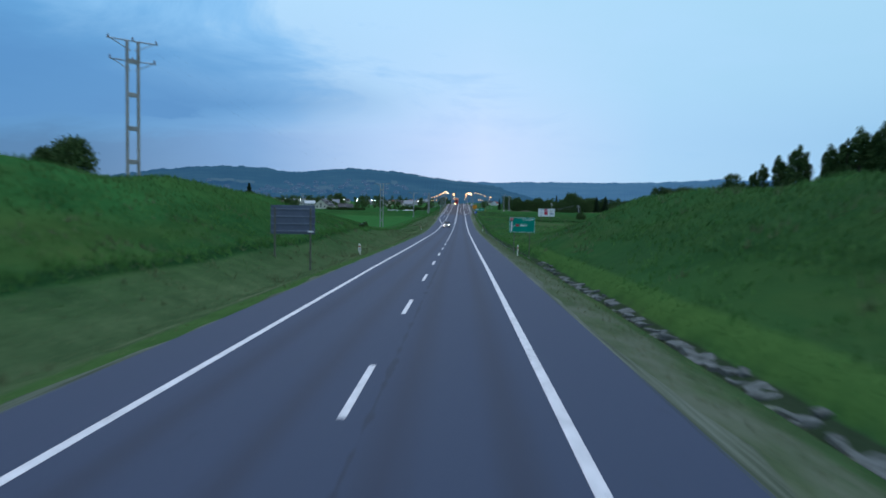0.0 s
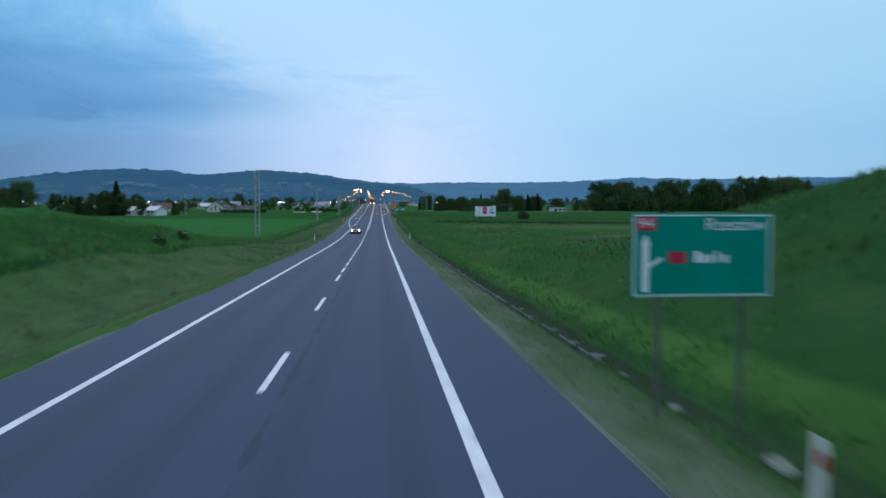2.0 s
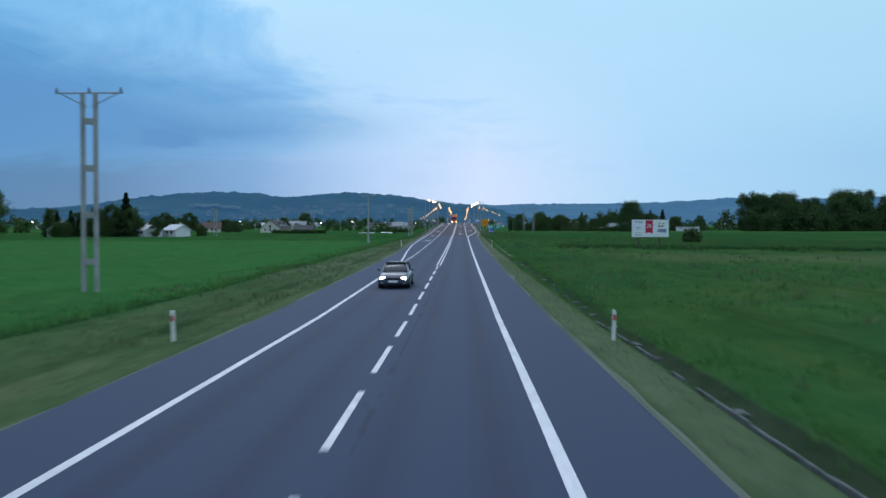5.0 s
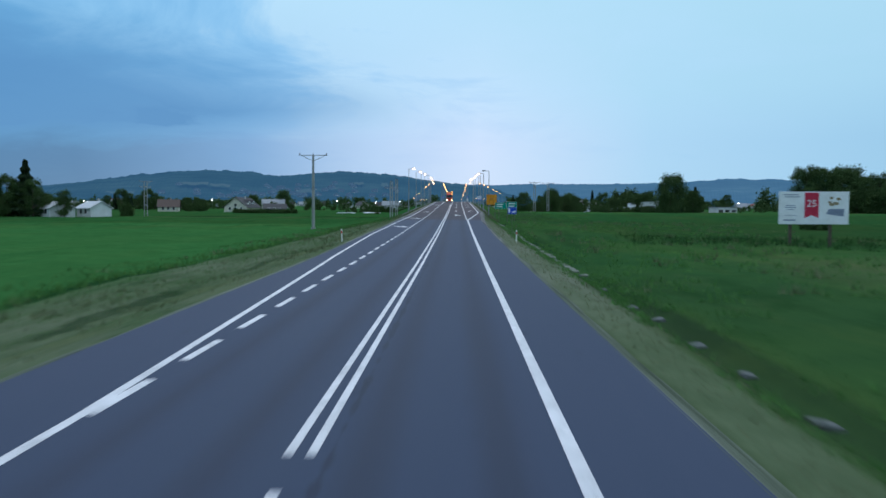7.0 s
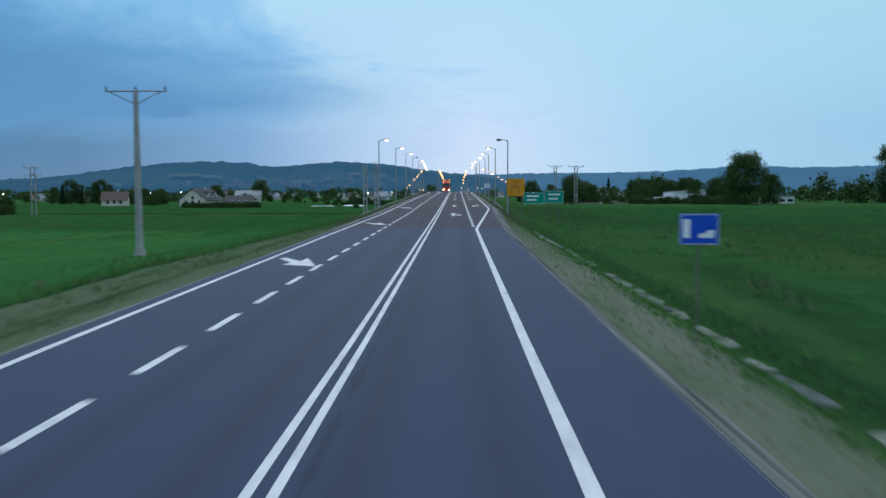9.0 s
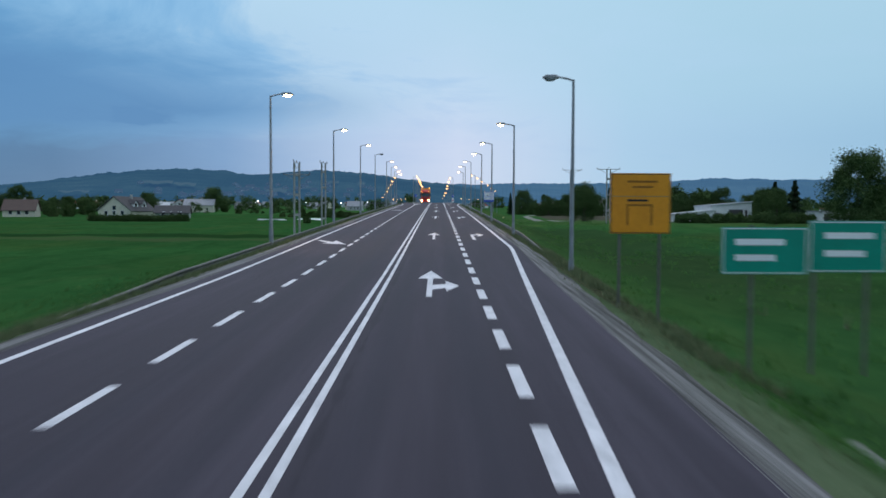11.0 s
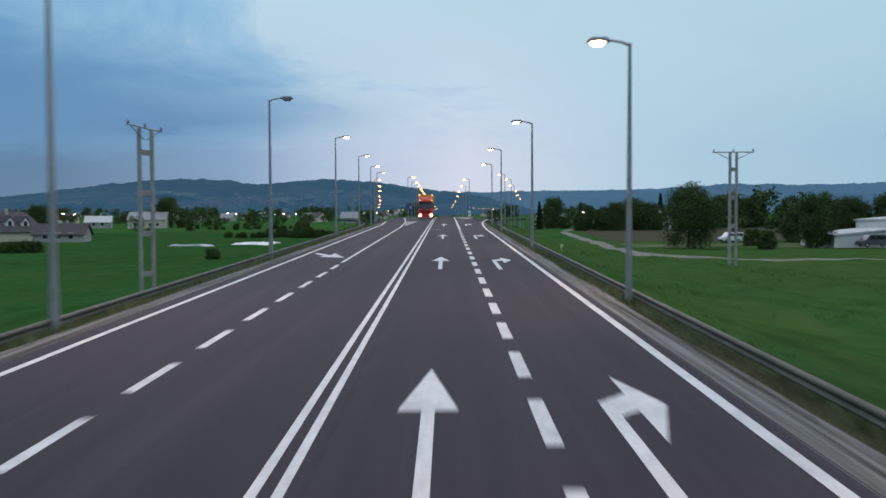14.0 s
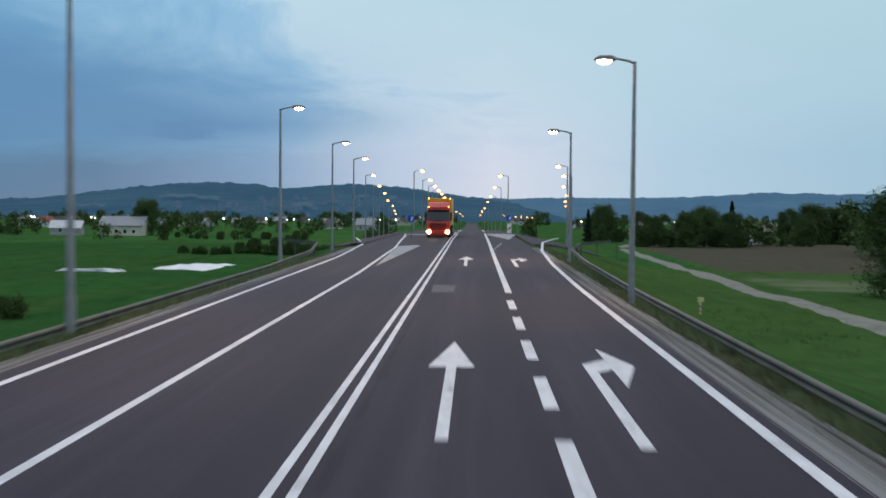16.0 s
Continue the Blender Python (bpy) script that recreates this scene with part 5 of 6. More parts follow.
def guard_rail(path, label):
    """A W-beam rail on steel posts along a list of (x, y)."""
    x0, y0 = path[0]
    t = thing("guard_rail", pose(0, 0, 0), label, "guard rail", "guard rails", "structure")
    prof = ((0.0, 0.48), (0.055, 0.515), (0.055, 0.555), (0.0, 0.6), (0.0, 0.62), (0.055, 0.65), (0.055, 0.7), (0.03, 0.74), (-0.02, 0.752))
    ys = np.array([p[1] for p in path])
    xs = np.array([p[0] for p in path])
    d = np.concatenate([[0], np.cumsum(np.hypot(np.diff(xs), np.diff(ys)))])
    side_s = -1 if x0 > 0 else 1
    verts, faces, n = [], [], len(prof)
    s = np.arange(0, d[-1], 2.0)
    for k, q in enumerate(s):
        x, y = float(np.interp(q, d, xs)), float(np.interp(q, d, ys))
        z = road_z(y) - 0.64
        dip = 0.42 * max(0.0, 1 - q / 14.0)
        for u, h in prof:
            verts.append((x + side_s * (u + 0.06), y, z + h - dip))
        for u, h in prof[::-1]:
            verts.append((x + side_s * (u + 0.052), y, z + h - dip))
        if k:
            a, b = 2 * n * (k - 1), 2 * n * k
            for j in range(2 * n):
                i = (j + 1) % (2 * n)
                faces.append((a + j, a + i, b + i, b + j))
    share("beam", mesh_from("beam", verts, faces, RAIL_STEEL, True), t)
    bm = prism(((-0.05, -0.03), (0.05, -0.03), (0.05, -0.02), (-0.04, -0.02), (-0.04, 0.02), (0.05, 0.02), (0.05, 0.03), (-0.05, 0.03)), -1.0, 0.6, "z")
    post = bpy.data.meshes.new("post")
    bm.to_mesh(post)
    bm.free()
    post.materials.append(RAIL_STEEL)
    for q in np.arange(1, d[-1], 4.0):
        x, y = float(np.interp(q, d, xs)), float(np.interp(q, d, ys))
        share("post", post, t, pose(x, y, road_z(y) - 0.64 - 0.42 * max(0.0, 1 - q / 14.0)))
    return t


guard_rail([(8.2, 343), (8.25, 352), (8.3, 455), (8.6, 468), (9.4, 480), (11.5, 489), (16, 495)], "galvanised steel guard rail on posts beside the turning lane")
guard_rail([(-8.15, 318), (-8.2, 345), (-8.3, 462), (-9.0, 475), (-11, 486), (-16, 493)], "galvanised steel guard rail on posts along the embankment")


def delineator(side, y, plate):
    x = 7.0 if side > 0 else -7.45
    t = thing("delineator_post", pose(x, y, land_z(x, y) - 0.05, 0, 2 * side), "white plastic roadside marker post with a red reflector" if not plate else "white roadside marker post carrying a small distance plate",
              "marker post", "roadside marker posts")
    part("post", prism(((-0.06, -0.05), (0.06, -0.05), (0.045, 0.05), (-0.045, 0.05)), -0.2, 0.98, "z", 0.008), CREAM, t)
    part("cap", prism(((-0.06, 0.98), (0.06, 0.98), (0.03, 1.05), (-0.05, 1.08)), -0.045, 0.045, "y", 0.006), CREAM, t)
    part("reflector", box((-0.045, -0.062, 0.72), (0.045, -0.052, 0.9), 0.003), REFLECTOR, t, "red reflector strip")
    if plate:
        p = part("plate", box((-0.15, -0.075, 0.36), (0.13, -0.06, 0.74), 0.01), CREAM, t, "pale number plate")
        part("figure_bar", box((-0.1, -0.082, 0.5), (0.08, -0.076, 0.62)), GREY_INK, p)
        part("plate", box((-0.11, -0.075, 0.86), (0.11, -0.06, 1.02), 0.01), CREAM, t, "pale number plate")


for y_left, y_right, plate in ((65.6, 64.8, True), (167.5, 167.5, False), (257.5, 260.0, False)):
    delineator(1, y_right, False)
    delineator(-1, y_left, plate)


def marker_stake(x, y):
    t = thing("marker_stake", pose(x, y, land_z(x, y), 0, 0, 10), "striped red and white marker stake with a yellow plate", "marker post")
    part("stake", tube((0, 0, -0.2), (0, 0, 0.85), 0.05, 0.05, 10), CREAM, t)
    for z in (0.2, 0.5):
        part("band", tube((0, 0, z), (0, 0, z + 0.14), 0.053, 0.053, 10), REFLECTOR, t, "red band")
    part("plate", box((-0.22, -0.07, 0.85), (0.22, -0.045, 1.2), 0.01), YELLOW_PLATE, t, "pale yellow plate")


marker_stake(17.7, 476.4)


# ---- signs ----
def sign_posts(t, xs, top, base, r=0.045):
    for x in xs:
        part("post", tube((x, 0.06, base), (x, 0.06, top), r, r, 10), ZINC, t)


def board(t, x0, x1, z0, z1, face, name="panel", rim=0.0, rim_mat=None, label=""):
    p = part(name, box((x0, -0.02, z0), (x1, 0.015, z1), 0.006), face, t, label)
    if rim:
        bm = None
        for lo, hi in (((x0 + rim, z0 + rim), (x1 - rim, z0 + 2 * rim)), ((x0 + rim, z1 - 2 * rim), (x1 - rim, z1 - rim)), ((x0 + rim, z0 + 2 * rim), (x0 + 2 * rim, z1 - 2 * rim)), ((x1 - 2 * rim, z0 + 2 * rim), (x1 - rim, z1 - 2 * rim))):
            bm = box((lo[0], -0.025, lo[1]), (hi[0], -0.021, hi[1]), 0, bm)
        part("border", bm, rim_mat or WHITE, p)
    return p


def bar(p, x0, x1, z0, z1, mat, name="bar"):
    return part(name, box((x0, -0.0275, z0), (x1, -0.0205, z1)), mat, p)


def direction_sign():
    y = 69.3
    t = thing("direction_sign", pose(7.75, y, road_z(y)), "green direction sign with white arrow and town name on two posts", "road sign")
    g = land_z(7.75, y) - road_z(y) - 0.4
    sign_posts(t, (-0.75, 0.75), 3.2, g)
    p = board(t, -1.25, 1.25, 1.85, 3.3, GREEN_SIGN, rim=0.025)
    part("arrow", prism(((-1.07, 1.95), (-0.95, 1.95), (-0.95, 2.75), (-0.92, 2.75), (-1.01, 2.93), (-1.1, 2.75), (-1.07, 2.75)), -0.0275, -0.0205), WHITE, p)
    part("branch", prism(((-0.95, 2.36), (-0.72, 2.5), (-0.72, 2.56), (-0.95, 2.42)), -0.0275, -0.0205), WHITE, p)
    for x0, x1, z0, z1 in ((-1.17, -0.84, 3.0, 3.24), (-0.6, -0.3, 2.44, 2.64)):
        bar(p, x0, x1, z0, z1, SIGN_RED, "route_plate")
    letters("94", 0.24, WHITE, p, pose(-1.005, -0.031, 3.12), "route_number")
    letters("Rzeszów", 0.3, WHITE, p, pose(0.58, -0.026, 3.1), "town_name")
    for k, w in enumerate((0.1, 0.09, 0.07, 0.05, 0.09)):
        bar(p, -0.14 + 0.125 * k, -0.14 + 0.125 * k + w, 2.45, 2.45 + (0.2 if k in (0, 3) else 0.14), WHITE, "letter_bar")


def sign_from_behind():
    y = 45.3
    x = -8.95
    t = thing("road_sign_back", pose(x, y, road_z(y)), "large road sign seen from its ribbed grey back", "road sign")
    g = land_z(x, y) - road_z(y) - 0.4
    sign_posts(t, (-1.15, 1.15), 3.6, g, 0.06)
    part("panel", box((-1.43, 0.08, 1.9), (1.43, 0.11, 3.75), 0.006), SIGN_BACK, t)
    for k in range(4):
        part("rib", box((-1.4, 0.03, 2.05 + k * 0.47), (1.4, 0.08, 2.13 + k * 0.47), 0.008), SIGN_RIB, t)
    part("clamp", box((0.98, -0.02, 2.02), (1.36, 0.03, 2.12), 0.01), WHITE, t, "pale clamp")


def blue_sign():
    y = 268.7
    t = thing("blue_sign", pose(7.3, y, road_z(y)), "small blue information sign with white figures on a post", "road sign")
    g = land_z(7.3, y) - road_z(y) - 0.4
    sign_posts(t, (0.0,), 2.6, g, 0.024)
    p = board(t, -0.42, 0.42, 1.95, 2.62, BLUE_SIGN, rim=0.012)
    bar(p, -0.35, -0.2, 2.1, 2.5, WHITE, "figure")
    part("figure", prism(((-0.02, 2.1), (0.3, 2.1), (0.34, 2.26), (0.2, 2.27), (0.12, 2.2), (-0.02, 2.18)), -0.0275, -0.0205), WHITE, p)


def yellow_sign():
    y = 325.4
    t = thing("yellow_sign", pose(8.0, y, road_z(y)), "yellow detour board with dark lines on two posts", "road sign")
    g = land_z(8.0, y) - road_z(y) - 0.4
    sign_posts(t, (-0.6, 0.6), 3.7, g, 0.045)
    p = board(t, -0.9, 0.9, 2.0, 3.8, YELLOW_SIGN, rim=0.02, rim_mat=BLACK)
    for x0, x1, z0, z1, ink in ((-0.4, 0.5, 3.52, 3.58, OCHRE_INK), (-0.25, 0.35, 3.36, 3.42, OCHRE_INK), (-0.88, 0.88, 3.1, 3.12, INK_BROWN), (-0.4, 0.22, 2.96, 3.02, BLACK)):
        bar(p, x0, x1, z0, z1, ink)
    part("figure", prism(((-0.42, 2.25), (-0.36, 2.25), (-0.36, 2.82), (0.3, 2.82), (0.3, 2.25), (0.36, 2.25), (0.36, 2.88), (-0.42, 2.88)), -0.0275, -0.0205), OCHRE_INK, p)


def green_panels():
    y = 320.0
    t = thing("direction_sign", pose(10.2, y, road_z(y)), "wide green direction sign in two panels beside the road", "road sign")
    g = land_z(10.2, y) - road_z(y) - 0.4
    sign_posts(t, (-1.2, 0.2, 1.4), 2.5, g)
    a = board(t, -1.9, 0.02, 1.4, 2.45, GREEN_SIGN, rim=0.02)
    b = board(t, 0.06, 1.8, 1.45, 2.6, GREEN_SIGN, rim=0.02)
    for x0, x1, z, p in ((-1.6, -0.5, 2.05, a), (-1.6, -0.7, 1.7, a), (0.4, 1.5, 2.2, b), (0.4, 1.3, 1.8, b)):
        bar(p, x0, x1, z, z + 0.14, WHITE)


def info_board(pole_y):
    t = thing("information_board", pose(7.45, pole_y - 0.12, road_z(pole_y)), "white board with blue bands fixed to a lamp post", "sign")
    p = part("panel", box((-0.55, -0.02, 2.0), (0.55, 0.012, 3.08), 0.006), WHITE, t)
    for z0, z1 in ((3.01, 3.07), (2.52, 2.57), (2.01, 2.2)):
        bar(p, -0.54, 0.54, z0, z1, BLUE_SIGN, "band")
    for x0, x1 in ((-0.545, -0.515), (0.515, 0.545)):
        bar(p, x0, x1, 2.205, 3.005, BLUE_SIGN, "rim")
    for x0, x1, z0, z1, ink in ((-0.44, -0.26, 2.9, 2.93, GREY_INK), (-0.24, -0.06, 2.66, 2.73, BLACK), (-0.4, -0.2, 2.4, 2.425, GREY_INK), (-0.36, -0.16, 2.26, 2.285, BLACK), (-0.3, 0.3, 2.08, 2.11, WHITE)):
        bar(p, x0, x1, z0, z1, ink)
    for x0, x1, z0, z1 in ((0.0, 0.42, 2.64, 2.94), (0.06, 0.4, 2.26, 2.46)):
        bar(p, x0, x1, z0, z1, PALE_INK, "figure")
    part("bracket", box((-0.3, 0.012, 2.4), (0.3, 0.06, 2.46), 0.004), ZINC, t)


def billboard():
    t = thing("billboard", pose(33.05, 262.2, 0, 0, 0, -2), "white advertising board with a red ribbon on timber legs", "billboard")
    g = land_z(33, 262)
    for x in (-1.9, 1.5):
        part("leg", box((x - 0.12, 0.05, g - 0.3), (x + 0.12, 0.25, 5.2), 0.02), BARK, t)
    p = part("panel", box((-2.98, -0.02, 2.75), (2.98, 0.05, 5.6), 0.02), WHITE, t)
    part("ribbon", prism(((-0.78, 5.52), (0.42, 5.52), (0.42, 3.3), (-0.18, 3.55), (-0.78, 3.3)), -0.0275, -0.0205), SIGN_RED, p, "dark red ribbon")
    letters("25", 0.85, WHITE, p, pose(-0.18, -0.031, 4.55), "number")
    for z in (5.25, 5.05, 4.02, 3.82):
        bar(p, -0.6, 0.24, z, z + 0.07, WHITE)
    for x0, x1, z0, z1 in ((-2.6, -1.3, 5.28, 5.36), (-2.5, -1.2, 5.1, 5.17), (-2.4, -1.6, 4.35, 4.42), (-2.45, -1.5, 4.18, 4.25), (-2.3, -1.7, 4.0, 4.07), (-2.5, -1.4, 3.5, 3.54), (-2.55, -1.55, 3.05, 3.17)):
        bar(p, x0, x1, z0, z1, GREY_INK)
    r = random.Random(4)
    bm = None
    for k in range(9):
        x, z = 1.75 + r.uniform(-0.45, 0.45), 4.75 + r.uniform(-0.35, 0.35)
        bm = prism([(x + math.cos(a * 1.05) * 0.16, z + math.sin(a * 1.05) * 0.14) for a in range(6)], -0.0275 - 0.0006 * k, -0.0205, "y", 0, bm)
    part("emblem", bm, INK_BROWN, p, "brown round emblem")
    part("picture", prism(((1.05, 3.65), (2.55, 3.45), (2.6, 4.1), (1.3, 4.1)), -0.0275, -0.0205), GREY_INK, p, "grey printed picture")


direction_sign()
sign_from_behind()
blue_sign()
yellow_sign()
green_panels()
billboard()


# ---- street lamps ----
def lamp_kind(lit, mat, height, label, name="street_lamp", lens_size=(0.27, 0.14, 0.12)):
    """A tapered steel post with an arm over the road (towards +x) and a flat lamp head."""
    t = thing(name, Matrix.Identity(4), label, "street lamp", "street lamps")
    part("post", pipe([Vector((0, 0, -1.6)), Vector((0, 0, 0.3)), Vector((0, 0, height))], [0.14, 0.105, 0.055], 10), GREY_STEEL, t)
    part("collar", tube((0, 0, -1.4), (0, 0, 0.6), 0.13, 0.125, 10), GREY_STEEL, t)
    part("arm", pipe([Vector((0, 0, height - 0.06)), Vector((0.22, 0, height + 0.03)), Vector((0.74, 0, height + 0.13))], [0.05, 0.045, 0.035], 8), GREY_STEEL, t)
    head = part("lamp_head", prism(((0.62, 0.08), (0.77, 0.2), (1.22, 0.2), (1.4, 0.1), (1.34, 0.05), (0.67, 0.04)), -0.14, 0.14, "y", 0.03), GREY_STEEL, t)
    head.location = (0, 0, height)
    lens = bmesh.new()
    bmesh.ops.create_uvsphere(lens, u_segments=10, v_segments=6, radius=1.0)
    lens.transform(Matrix.Translation((1.04, 0, 0.03)) @ Matrix.Diagonal((*lens_size, 1)))
    part("lens", lens, mat, head, "glowing sodium lens" if lit else "dark lens", True)
    return t


lit_lamp = lamp_kind(True, SODIUM, 8.6, "grey steel street lamp with a lit sodium head")
dark_lamp = lamp_kind(False, LENS_OFF, 8.6, "grey steel street lamp that is switched off")
far_lamp = lamp_kind(True, SODIUM_FAR, 8.6, "distant street lamp glowing orange", lens_size=(0.3, 0.22, 0.17))
first = {lit_lamp: True, dark_lamp: True, far_lamp: True}


def stand_lamp(kind, x, y, turn, z=None):
    z = (road_z(y) - 0.45 if z is None else z)
    m = pose(x, y, z, 0, 0, turn)
    if first[kind]:
        first[kind] = False
        kind.matrix_basis = m
    else:
        copy_thing(kind, m)


def lamp_light(x, y, z):
    """The sodium light that a lit head throws on the road."""
    li = bpy.data.lights.new("sodium_light", "SPOT")
    li.energy, li.color, li.shadow_soft_size, li.spot_size, li.spot_blend = 900, (1.0, 0.6, 0.32), 0.2, radians(98), 0.7
    ob = new("sodium_light", li)
    ob.matrix_world = pose(x, y, z - 0.12, 0, 18 if x > 0 else -18, 0)


for x, y, lit, dz in ((7.95, 336, False, -0.4), (7.75, 358.8, True, -0.4), (7.75, 381.1, True, -0.4), (7.95, 402.4, True, -0.45), (7.55, 425.4, True, -0.55), (7.58, 451.7, True, -0.45), (7.75, 469, True, -1.1)):
    stand_lamp(lit_lamp if lit else dark_lamp, x, y, 180, road_z(y) + dz)
    if lit:
        lamp_light(x - 1.04, y, road_z(y) + dz + 8.45)
for x, y, lit, dz in ((-8.15, 347.6, True, 0.3), (-8.1, 373.4, True, 0.3), (-8.1, 397.3, True, 0.3), (-8.25, 420.7, False, 0.35), (-8.1, 444.5, True, 0.2), (-8.6, 466, True, -0.15), (-8.8, 481.6, True, -0.7), (-8.9, 492, True, -1.2)):
    stand_lamp(lit_lamp if lit else dark_lamp, x, y, 0, road_z(y) + dz)
    if lit and y < 470:
        lamp_light(x + 1.04, y, road_z(y) + dz + 8.45)
for x, y in ((-12.2, 521), (-14.3, 543), (-16.2, 565), (-19.5, 598), (-22.5, 634), (-27, 680), (-32, 730)):
    stand_lamp(far_lamp, x, y, 0, land_z(x, y) if y > 900 else road_z(498) - 0.6)
for y in (514, 529, 542, 555, 567, 581, 602, 639, 687, 760, 830):
    stand_lamp(far_lamp, -5.2, y, 0, road_z(498) - 0.6 if y < 700 else road_z(y))
for y in (521, 545, 574, 602, 649, 720, 800):
    stand_lamp(far_lamp, 6.6, y, 180, road_z(498) - 0.6 if y < 700 else road_z(y))
for x, y in ((12.5, 507), (14.9, 521), (17.5, 542), (21.5, 569), (24.5, 595), (28.5, 625)):
    stand_lamp(far_lamp, x, y, 180, road_z(498) - 0.6)
for k in range(9):
    stand_lamp(far_lamp, -32.3 + 2.4 * k, 792 + 7 * k, 0, 9.3 + 0.28 * k)
for k in range(6):
    stand_lamp(far_lamp, 18.5 + 3.2 * k, 790 + 4 * k, 180, 10.4 - 0.1 * k)
info_board(381.1)


def village_lamps():
    t = thing("village_lamp", Matrix.Identity(4), "small lit lamp on a post in the village", "street lamp", "village lamps")
    part("post", tube((0, 0, -0.5), (0, 0, 6.0), 0.07, 0.05, 6), GREY_STEEL, t)
    bm = bmesh.new()
    bmesh.ops.create_icosphere(bm, subdivisions=1, radius=0.38)
    bm.transform(Matrix.Translation((0, 0, 6.2)) @ Matrix.Diagonal((1, 1, 0.7, 1)))
    part("lens", bm, HOUSE_LAMP, t, "glowing lens")
    r = random.Random(8)
    done = False
    for k in range(46):
        x = r.uniform(-430, 430)
        y = r.uniform(700, 930)
        if abs(x) < 35:
            continue
        m = pose(x, y, land_z(x, y))
        if done:
            copy_thing(t, m)
        else:
            t.matrix_basis, done = m, True


village_lamps()


def island_sign(x, y, face, label, chevron):
    t = thing("island_sign", pose(x, y, road_z(y)), label, "road sign", "junction signs")
    part("post", tube((0, 0.05, -0.2), (0, 0.05, 2.3), 0.035, 0.035, 8), ZINC, t)
    p = part("disc", prism([(math.cos(a * 0.393) * 0.35, 1.95 + math.sin(a * 0.393) * 0.35) for a in range(16)], -0.02, 0.01), face, t)
    part("arrow", prism(((-0.06, 1.78), (0.06, 1.7), (0.16, 1.95), (0.22, 1.9), (0.18, 2.15), (-0.06, 2.06), (0.02, 2.01)), -0.03, -0.0205), WHITE, p)
    if chevron:
        q = part("bollard", box((-0.25, -0.06, 0.2), (0.25, 0.03, 1.3), 0.05), WHITE, t)
        part("stripe", prism(((-0.2, 0.5), (0.2, 0.8), (0.2, 1.0), (-0.2, 0.7)), -0.07, -0.061), SIGN_RED, q)


island_sign(6.3, 511, BLUE_SIGN, "round blue arrow disc on a striped bollard", True)
island_sign(-3.9, 495.5, BLUE_SIGN, "round blue arrow disc on a post", False)


# ---- power line poles ----
def cross_arm(t, z, half, wing=True, turn=0.0):
    """A steel arm with braces and insulators, turned about the pole's axis."""
    before = set(t.children)
    arm_parts(t, z, half, wing)
    for ob in set(t.children) - before:
        ob.matrix_basis = pose(0, 0, 0, 0, 0, turn)


def arm_parts(t, z, half, wing):
    if wing:
        part("cross_arm", pipe([Vector((-half, 0, z)), Vector((half, 0, z))], [0.05, 0.05], 6), GREY_STEEL, t)
        part("arm_brace", pipe([Vector((-half * 0.85, 0, z - 0.03)), Vector((-0.15, 0, z - 0.75))], [0.035, 0.035], 6), GREY_STEEL, t)
        part("arm_brace", pipe([Vector((half * 0.85, 0, z - 0.03)), Vector((0.15, 0, z - 0.75))], [0.035, 0.035], 6), GREY_STEEL, t)
    for x in (-half * 0.95, 0.0, half * 0.95):
        part("insulator", pipe([Vector((x, 0, z + 0.03)), Vector((x, 0, z + 0.14)), Vector((x, 0, z + 0.3))], [0.035, 0.07, 0.03], 8), PORCELAIN, t)


def twin_pole(height, x, y, turn=0.0, big=False, gap=0.42, top_turn=0.0, low_turn=0.0):
    z0 = land_z(x, y)
    t = thing("power_pole", pose(x, y, z0, 0, 0, turn), "twin-legged concrete power pole with a steel cross-arm", "power pole", "power poles")
    for s in (-1, 1):
        part("leg", prism(((s * gap - 0.1, -0.11), (s * gap + 0.1, -0.11), (s * gap + 0.1, 0.11), (s * gap - 0.1, 0.11)), -0.6, height, "z", 0.02), CONCRETE, t)
    n = int(height // 2.6)
    for k in range(1, n + 1):
        part("rung", box((0.1 - gap, -0.07, height - k * 2.6 + 0.9), (gap - 0.1, 0.07, height - k * 2.6 + 1.25), 0.015), CONCRETE, t)
    cross_arm(t, height + 0.05, 1.9, True, top_turn)
    if big:
        cross_arm(t, height - 1.5, 1.75, True, low_turn)
    return t


def single_pole(height, x, y):
    t = thing("power_pole", pose(x, y, land_z(x, y)), "single round concrete power pole with a steel cross-arm", "power pole", "power poles")
    part("mast", pipe([Vector((0, 0, -0.6)), Vector((0, 0, height * 0.5)), Vector((0, 0, height))], [0.24, 0.2, 0.14], 12), CONCRETE, t)
    part("footing", tube((0, 0, -0.4), (0, 0, 0.35), 0.42, 0.33, 10), CONCRETE, t)
    cross_arm(t, height + 0.02, 1.95)


twin_pole(16.2 - land_z(-24, 55.6), -24, 55.6, 42, True)
twin_pole(10.6 - land_z(-18.6, 183.4), -18.6, 183.4, gap=0.36)
single_pole(11.7 - land_z(-18, 298), -18, 298)
twin_pole(13.0 - land_z(-16.4, 397.5), -16.4, 397.5, 50, True, top_turn=38, low_turn=-50)
twin_pole(15.1 - land_z(-17.3, 425), -17.3, 425, 50, False, top_turn=30)
twin_pole(14.0 - land_z(30, 421.7), 30, 421.7, gap=0.29)
twin_pole(15.4 - land_z(28.3, 444.8), 28.3, 444.8, gap=0.3)
twin_pole(13.2 - land_z(-88, 404), -88, 404, 50, True)


